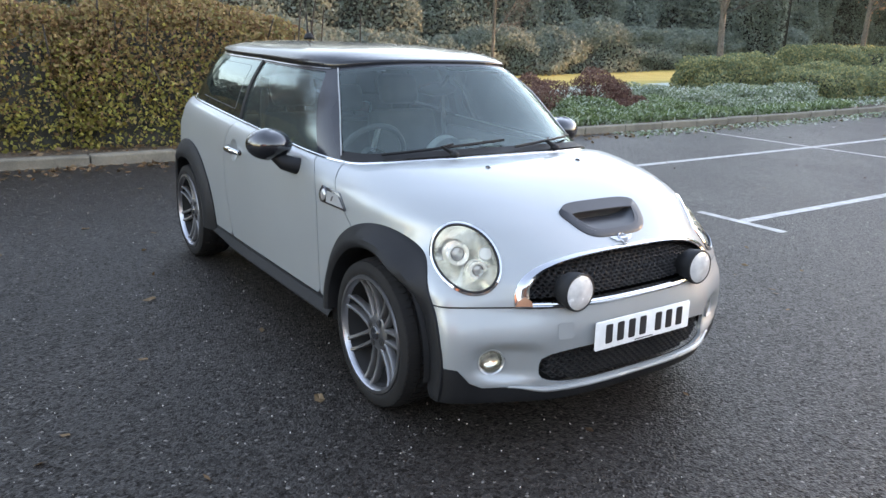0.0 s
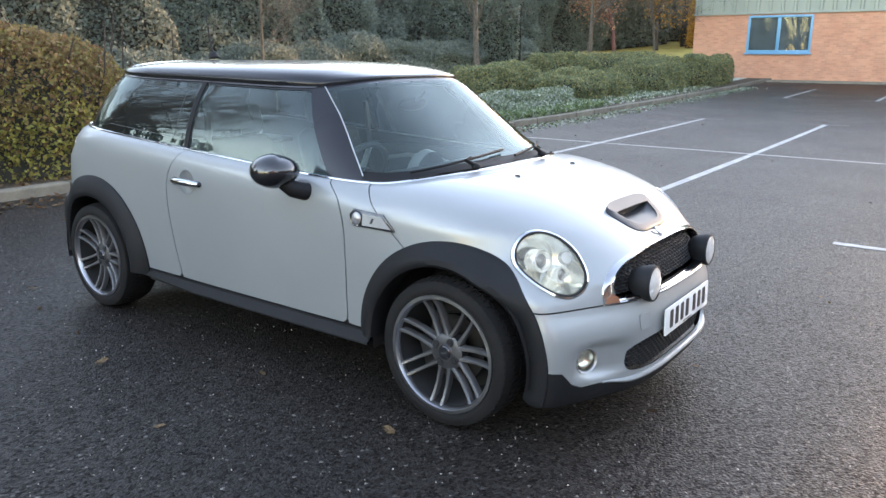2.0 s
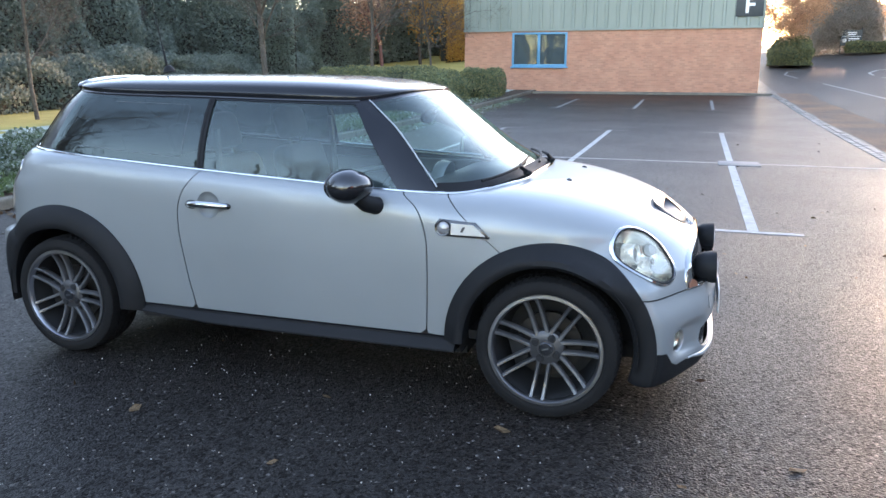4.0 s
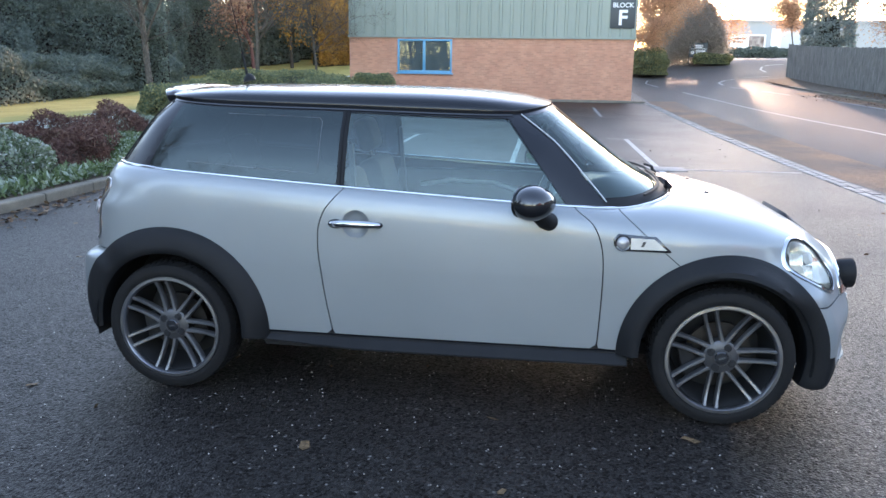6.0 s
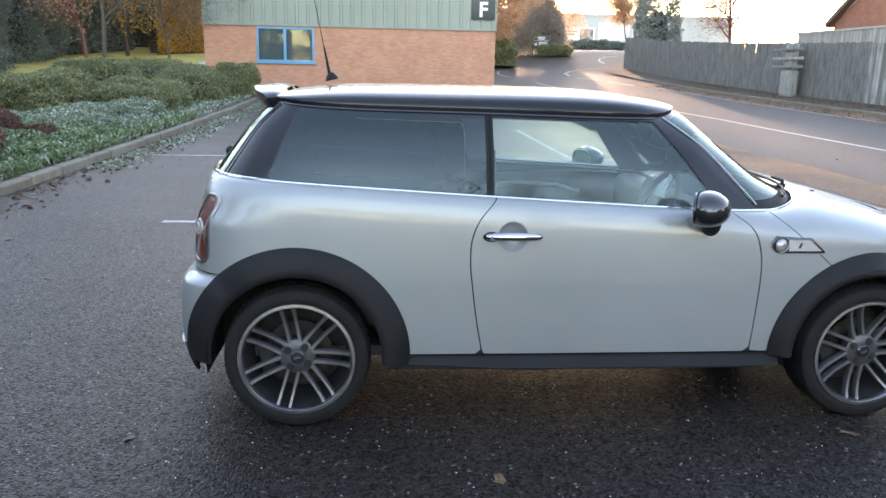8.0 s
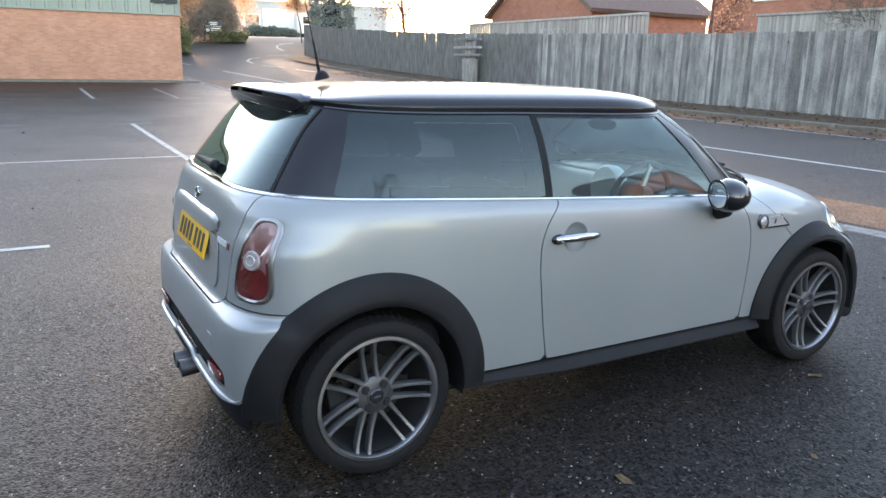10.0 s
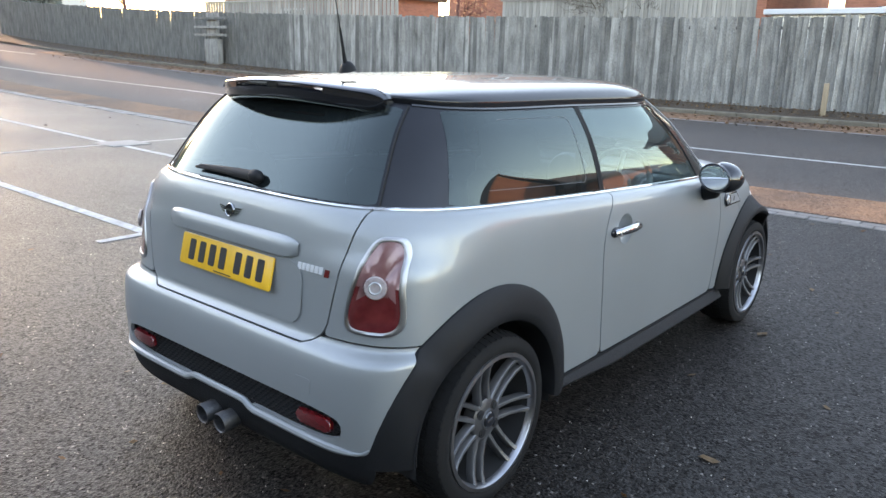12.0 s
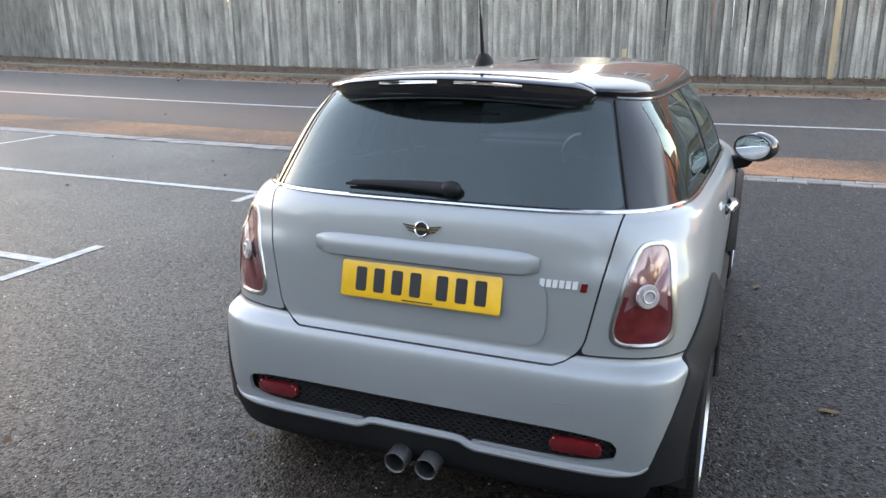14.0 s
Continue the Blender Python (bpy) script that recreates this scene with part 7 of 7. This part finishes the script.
TN = Vector((-0.80, -0.58, 0.12)).normalized()
lo, li = [tail_point(*p) for p in lamp_loop(0.007)], [tail_point(*p) for p in lamp_loop(-0.006)]
for s in (1, -1):
    bm = bmesh.new()
    loops = [[bm.verts.new(p + TN * d) for p in lp] for lp, d in ((lo, -0.004), (lo, 0.005), ([(a + b) / 2 for a, b in zip(lo, li)], 0.007), (li, 0.004), (li, -0.02))]
    for a, b in zip(loops, loops[1:]):
        for k in range(len(a)):
            bm.faces.new((a[k], a[(k + 1) % len(a)], b[(k + 1) % len(b)], b[k]))
    tl = part("tail_lamp", mirrored(bm, s), RIMLIP, car, "red tail lamp with chrome surround")
    for keep, name, mat in ((lambda z: z < 0.800, "red_lens", RED), (lambda z: z >= 0.800, "smoky_lens", PINK)):
        bm = dish([p + TN * 0.001 for p in li], TN, 0.010, 10, 3.0)
        bmesh.ops.delete(bm, geom=[f for f in bm.faces if not keep(f.calc_center_median().z)], context="FACES")
        part(name, mirrored(bm, s), mat, tl, "dark red lens" if mat is RED else "smoky pink lens")
    c = tail_point(0.656, 0.825)
    m = facing(c + TN * 0.0075, TN)
    part("clear_centre", mirrored(turned([(0.0, 0.003), (0.022, 0.0028), (0.032, 0.002), (0.035, -0.006)], m, 28), s), FROSTED, tl, "round clear centre lens")
    part("centre_ring", mirrored(turned([(0.014, 0.0045), (0.017, 0.006), (0.020, 0.0035)], m, 28), s), TRIMGREY, tl)

SOOTY = surface("sooty_metal", (0.05, 0.05, 0.052), (0.13, 0.13, 0.135), 14, (0.4, 0.6), 0.8, fine=0.4)
# rear bumper insert, reflectors, exhausts, tow cover
bm = bmesh.new()
pts = []
for k in range(60):
    a = 2 * math.pi * k / 60
    c, d = math.cos(a), math.sin(a)
    pts.append((0.615 * math.copysign(abs(c) ** 0.28, c), 0.392 + 0.048 * math.copysign(abs(d) ** 0.5, d)))
ins = part("rear_mesh", (lambda b: (b.faces.new([b.verts.new((end_x(y, z, False) + 0.045, y, z)) for y, z in pts]), b)[1])(bmesh.new()), DARK, car, "black mesh insert in the rear bumper", sharp=0)
tab = {}


def tail_in(y, z):
    key = round(y, 2)
    if key not in tab:
        tab[key] = end_x(key, 0.39, False)
    return tab[key] + 0.022


honeycomb(lambda y, z: abs(y) < 0.60 and abs(z - 0.392) < 0.045, tail_in, (-0.60, 0.60), (0.352, 0.436), 0.015, MESHBLACK, ins)
for s in (1, -1):
    m = nose_frame(-s * 0.500, 0.390, False)
    part("rear_reflector", slab(rounded(0.150, 0.044, 0.016), 0.016, m @ Matrix.Translation((0, 0, -0.016)), 0.006), REDDARK, car, "red rear fog reflector")
    ex = part("exhaust_tip", turned([(0.026, -0.20), (0.034, -0.10), (0.037, 0.0), (0.035, 0.004), (0.031, 0.0), (0.029, -0.09)], Matrix.Translation((-1.785, s * 0.052, 0.236)) @ Matrix.Rotation(radians(-94), 4, "Y"), 28), SOOTY, car, "round dulled metal exhaust tip")
    part("bore", turned([(0.030, -0.08), (0.0, -0.081)], Matrix.Translation((-1.785, s * 0.052, 0.236)) @ Matrix.Rotation(radians(-94), 4, "Y"), 20), DARK, ex)
part("towing_cover", slab(rounded(0.07, 0.05, 0.01), 0.0015, nose_frame(-0.455, 0.497, False)), PAINT, car)
rear_ys = np.linspace(-0.70, 0.70, 60)
part("rear_lip", tube([Vector((end_x(y, 0.325, False) - 0.004, y, float(low_edge(np.float64(-1.7), np.float64(y))) + 0.012)) for y in rear_ys], [0.003 + 0.009 * float(step(np.float64((0.70 - abs(y)) / 0.12))) for y in rear_ys], 8), PAINT, car, "silver lip under the rear insert")

# roof spoiler: a blade over a foot, open between them at two slots
def sweep(ys, section):
    """A closed section carried along y."""
    bm = bmesh.new()
    rows = [[bm.verts.new((x, y, z)) for x, z in section(y)] for y in ys]
    m = len(rows[0])
    for a, b in zip(rows, rows[1:]):
        for k in range(m):
            bm.faces.new((a[k], a[(k + 1) % m], b[(k + 1) % m], b[k]))
    bm.faces.new(rows[0][::-1])
    bm.faces.new(rows[-1])
    bmesh.ops.recalc_face_normals(bm, faces=bm.faces)
    return bm


def wing_at(y):
    """Trailing edge, height of the blade, and how full the section is towards the tip."""
    t = abs(y) / 0.435
    full = math.sqrt(max(0.02, 1 - (max(0.0, abs(y) - 0.365) / 0.071) ** 2))
    return -1.480 + 0.105 * t**2.6, 1.390 - 0.030 * t * t, full


def section(shape):
    """A spoiler section at y: points of x and height over the blade's line, drawn in towards the tip."""
    def at(y):
        back, z, e = wing_at(y)
        return [(x if x > -1.40 else back - 1.40 - x, z - 0.02 + (h + 0.02) * e) for x, h in shape]
    return at


# x below -1.40 counts from the trailing edge
BLADE = ((-1.312, -0.005), (-1.314, 0.002), (-1.355, 0.008), (-1.450, 0.006), (-1.406, 0.001), (-1.4001, -0.004), (-1.404, -0.009), (-1.450, -0.005), (-1.355, -0.005))
FOOT = ((-1.20, -0.024), (-1.30, -0.021), (-1.450, -0.021), (-1.408, -0.022), (-1.403, -0.026), (-1.410, -0.056), (-1.420, -0.064), (-1.36, -0.082), (-1.30, -0.084), (-1.20, -0.05))
MOUNT = ((-1.30, -0.022), (-1.316, -0.004), (-1.355, 0.0), (-1.450, 0.0), (-1.404, -0.004), (-1.403, -0.028), (-1.450, -0.03), (-1.32, -0.03))
tips = np.concatenate([np.linspace(0.235, 0.36, 10), np.linspace(0.36, 0.435, 9)[1:]])
span = np.concatenate([-tips[::-1], np.linspace(-0.235, 0.235, 41)[1:-1], tips])
sp = part("roof_spoiler", sweep(span, section(FOOT)), BLACK, car, "gloss black roof spoiler with two slots")
part("spoiler_blade", sweep(span, section(BLADE)), BLACK, sp)
for ys_ in (-tips[::-1], np.linspace(-0.028, 0.028, 5), tips):
    part("spoiler_mount", sweep(ys_, section(MOUNT)), BLACK, sp)
part("brake_light", box(-1.372, -1.364, -0.14, 0.14, 1.268, 1.280, 0.002), REDDARK, car, "high-level brake light")
# aerial
ae = part("aerial", tube([(-1.125, 0, 1.415), (-1.128, 0, 1.428), (-1.135, 0, 1.440), (-1.140, 0, 1.447)], [0.034, 0.030, 0.022, 0.010], 16), CLAD, car, "black roof aerial leaning back")
part("mast", tube([(-1.138, 0, 1.445), (-1.148, 0, 1.50), (-1.160, 0, 1.56), (-1.164, 0, 1.58), (-1.215, 0, 1.84)], [0.008, 0.006, 0.0045, 0.0022, 0.0016], 8), CLAD, ae)


# wipers
def on_screen(y, v, off=0.014):
    row = rows_at(CABIN, v)
    x = row[4] + (row[1] - row[4]) * max(0.0, 1 - (abs(y) / row[3]) ** row[5]) ** (1 / row[5])
    return Vector((x + off * 0.6, y, float(cabin_z(row, x, v)) + off))


for y0, v0, y1, v1, ya, va in ((-0.58, 0.06, 0.02, 0.14, -0.30, 0.02), (0.05, 0.06, 0.50, 0.15, 0.28, 0.02)):
    wp = part("wiper", tube([on_screen(y0 + (y1 - y0) * k / 12, v0 + (v1 - v0) * k / 12, 0.014) for k in range(13)], 0.0065, 6, flat=(Vector((0, 0, 1)), 1.0)), CLAD, car, "black windscreen wiper")
    part("wiper_arm", tube([on_screen(ya, va, 0.018), on_screen((ya + y0 + (y1 - y0) * 0.3) / 2, (va + v0) / 2 + 0.02, 0.034), on_screen(y0 + (y1 - y0) * 0.5, v0 + (v1 - v0) * 0.5, 0.028)], [0.012, 0.008, 0.005], 8), CLAD, wp)
    part("wiper_pivot", ball(on_screen(ya, va, 0.015), (0.022, 0.022, 0.016), None, 14, 8), CLAD, wp)


def on_rear(y, v, off=0.014):
    row = rows_at(CABIN, v)
    x = row[7] + (row[2] - row[7]) * max(0.0, 1 - (abs(y) / row[3]) ** row[6]) ** (1 / row[6])
    return Vector((x - off * 0.75, y, float(cabin_z(row, x, v)) + off * 0.65))


rw = part("rear_wiper", tube([on_rear(0.28 - 0.34 * k / 12, 0.088 + 0.012 * math.sin(k / 4), 0.016) for k in range(13)], [0.005 + 0.0009 * min(k, 8) for k in range(13)], 8), CLAD, car, "black rear wiper")
part("wiper_arm", tube([on_rear(0.26 - 0.33 * k / 8, 0.104 + 0.008 * math.sin(k / 2.6), 0.020) for k in range(9)], [0.005 + 0.0019 * k for k in range(9)], 8, flat=(Vector((-0.8, 0, 0.6)), 0.6)), CLAD, rw)
part("rear_wiper_pivot", ball(on_rear(-0.070, 0.105, 0.016), (0.022, 0.034, 0.024), None, 16, 10), CLAD, rw)

TRIM2 = plain("glass_print", (0.16, 0.165, 0.175), 0.6)
# defroster line and glass print on the quarter windows
for s in (1, -1):
    pts = []
    for x, z in ((-1.16, 1.060), (-0.56, 1.022), (-0.545, 1.035), (-0.545, 1.245), (-0.56, 1.262), (-1.08, 1.275)):
        pts.append((x, z))
    out = []
    for (a, b), (c, d) in zip(pts, pts[1:]):
        for k in range(6):
            x, z = a + (c - a) * k / 6, b + (d - b) * k / 6
            out.append((x, -s * (side_y(x, z, CABIN, cabin_z) + 0.002), z))
    part("glass_line", tube(out, 0.0008, 4), TRIM2, car, sharp=0)

# interior
inside = part("dashboard", box(0.50, 0.80, -0.66, 0.66, 0.62, 0.90, 0.06, 4), TRIM, car)
part("dash_top", box(0.62, 0.98, -0.62, 0.62, 0.86, 0.915, 0.025, 3), TRIM, inside)
part("centre_dial", turned([(0.0, 0.02), (0.10, 0.02), (0.115, 0.0), (0.115, -0.05)], Matrix.Translation((0.50, 0, 0.86)) @ Matrix.Rotation(radians(-80), 4, "Y"), 32), TRIMGREY, inside)
hub_m = Matrix.Translation((0.40, -0.36, 0.86)) @ Matrix.Rotation(radians(-66), 4, "Y")
sw = part("steering_wheel", tube([hub_m @ Vector((0.180 * math.cos(2 * math.pi * k / 40), 0.180 * math.sin(2 * math.pi * k / 40), 0)) for k in range(40)], 0.015, 8, closed=True), TRIM, car, "dark steering wheel")
part("steering_boss", turned([(0, 0.03), (0.055, 0.025), (0.07, -0.03)], hub_m, 24), TRIM, sw)
for a in (0, 120, 240):
    part("steering_spoke", tube([hub_m @ Vector((0.04 * math.cos(radians(a)), 0.04 * math.sin(radians(a)), 0)), hub_m @ Vector((0.175 * math.cos(radians(a)), 0.175 * math.sin(radians(a)), 0))], 0.014, 6), TRIMGREY, sw)
part("steering_column", tube([hub_m @ Vector((0, 0, -0.02)), (0.65, -0.36, 0.76)], 0.04, 10), TRIM, sw)


def car_seat(x, y, wide, back_h, parent):
    st = part("seat", box(x - 0.24, x + 0.26, y - wide / 2, y + wide / 2, 0.36, 0.50, 0.05, 3), SEAT, parent)
    bm = box(-0.065, 0.065, -wide / 2, wide / 2, 0.0, back_h, 0.055, 3)
    for v in bm.verts:
        v.co.y *= 1 - 0.12 * max(0, v.co.z / back_h - 0.4)
    bmesh.ops.transform(bm, verts=bm.verts, matrix=Matrix.Translation((x - 0.27, y, 0.44)) @ Matrix.Rotation(radians(-16), 4, "Y"))
    part("backrest", bm, SEAT, st)
    m = Matrix.Translation((x - 0.27, y, 0.44)) @ Matrix.Rotation(radians(-16), 4, "Y")
    bm = box(-0.050, 0.050, -0.135, 0.135, back_h + 0.035, back_h + 0.225, 0.045, 3)
    bmesh.ops.transform(bm, verts=bm.verts, matrix=m)
    part("headrest", bm, SEAT, st)
    for d in (-0.06, 0.06):
        part("headrest_stalk", tube([m @ Vector((0, d, back_h - 0.03)), m @ Vector((0, d, back_h + 0.06))], 0.007, 6), TRIM, st)
    return st


for y in (-0.36, 0.36):
    car_seat(-0.10, y, 0.50, 0.58, car)
    car_seat(-0.88, y, 0.52, 0.46, car)
for s in (1, -1):
    p = part("door_card", box(-0.45, 0.55, -0.71, -0.66, 0.34, 0.90, 0.02) if s > 0 else box(-0.45, 0.55, 0.66, 0.71, 0.34, 0.90, 0.02), TRIM, car)
    part("door_pull", tube([(-0.30, -s * 0.655, 0.80), (-0.10, -s * 0.64, 0.835), (0.15, -s * 0.64, 0.825), (0.30, -s * 0.655, 0.78)], 0.014, 8), TRIMGREY, p)
    part("belt_webbing", tube([(-0.42, -s * 0.60, 1.15), (-0.40, -s * 0.62, 0.85), (-0.36, -s * 0.60, 0.45)], 0.016, 4), TRIM, car)
part("parcel_shelf", box(-1.50, -1.10, -0.60, 0.60, 0.86, 0.89, 0.01), TRIM, car)
part("cabin_floor", box(-1.5, 0.9, -0.66, 0.66, 0.26, 0.30), TRIM, car)
part("interior_mirror", ball((0.445, 0, 1.195), (0.020, 0.115, 0.036), Matrix.Rotation(radians(12), 4, "Y"), 20, 12), CLAD, car, "oval interior mirror")
part("mirror_stem", tube([(0.455, 0, 1.205), (0.50, 0, 1.235), (0.53, 0, 1.265)], 0.010, 8), CLAD, car)
part("headlining", box(-1.15, 0.08, -0.40, 0.40, 1.315, 1.325), surface("headlining_cloth", (0.22, 0.22, 0.21), (0.28, 0.28, 0.27), 9, (0.9, 1.0)), car)
for y in (-0.36, 0.36):
    part("sun_visor", box(0.14, 0.32, y - 0.13, y + 0.13, 1.278, 1.292, 0.007), TRIMGREY, car)
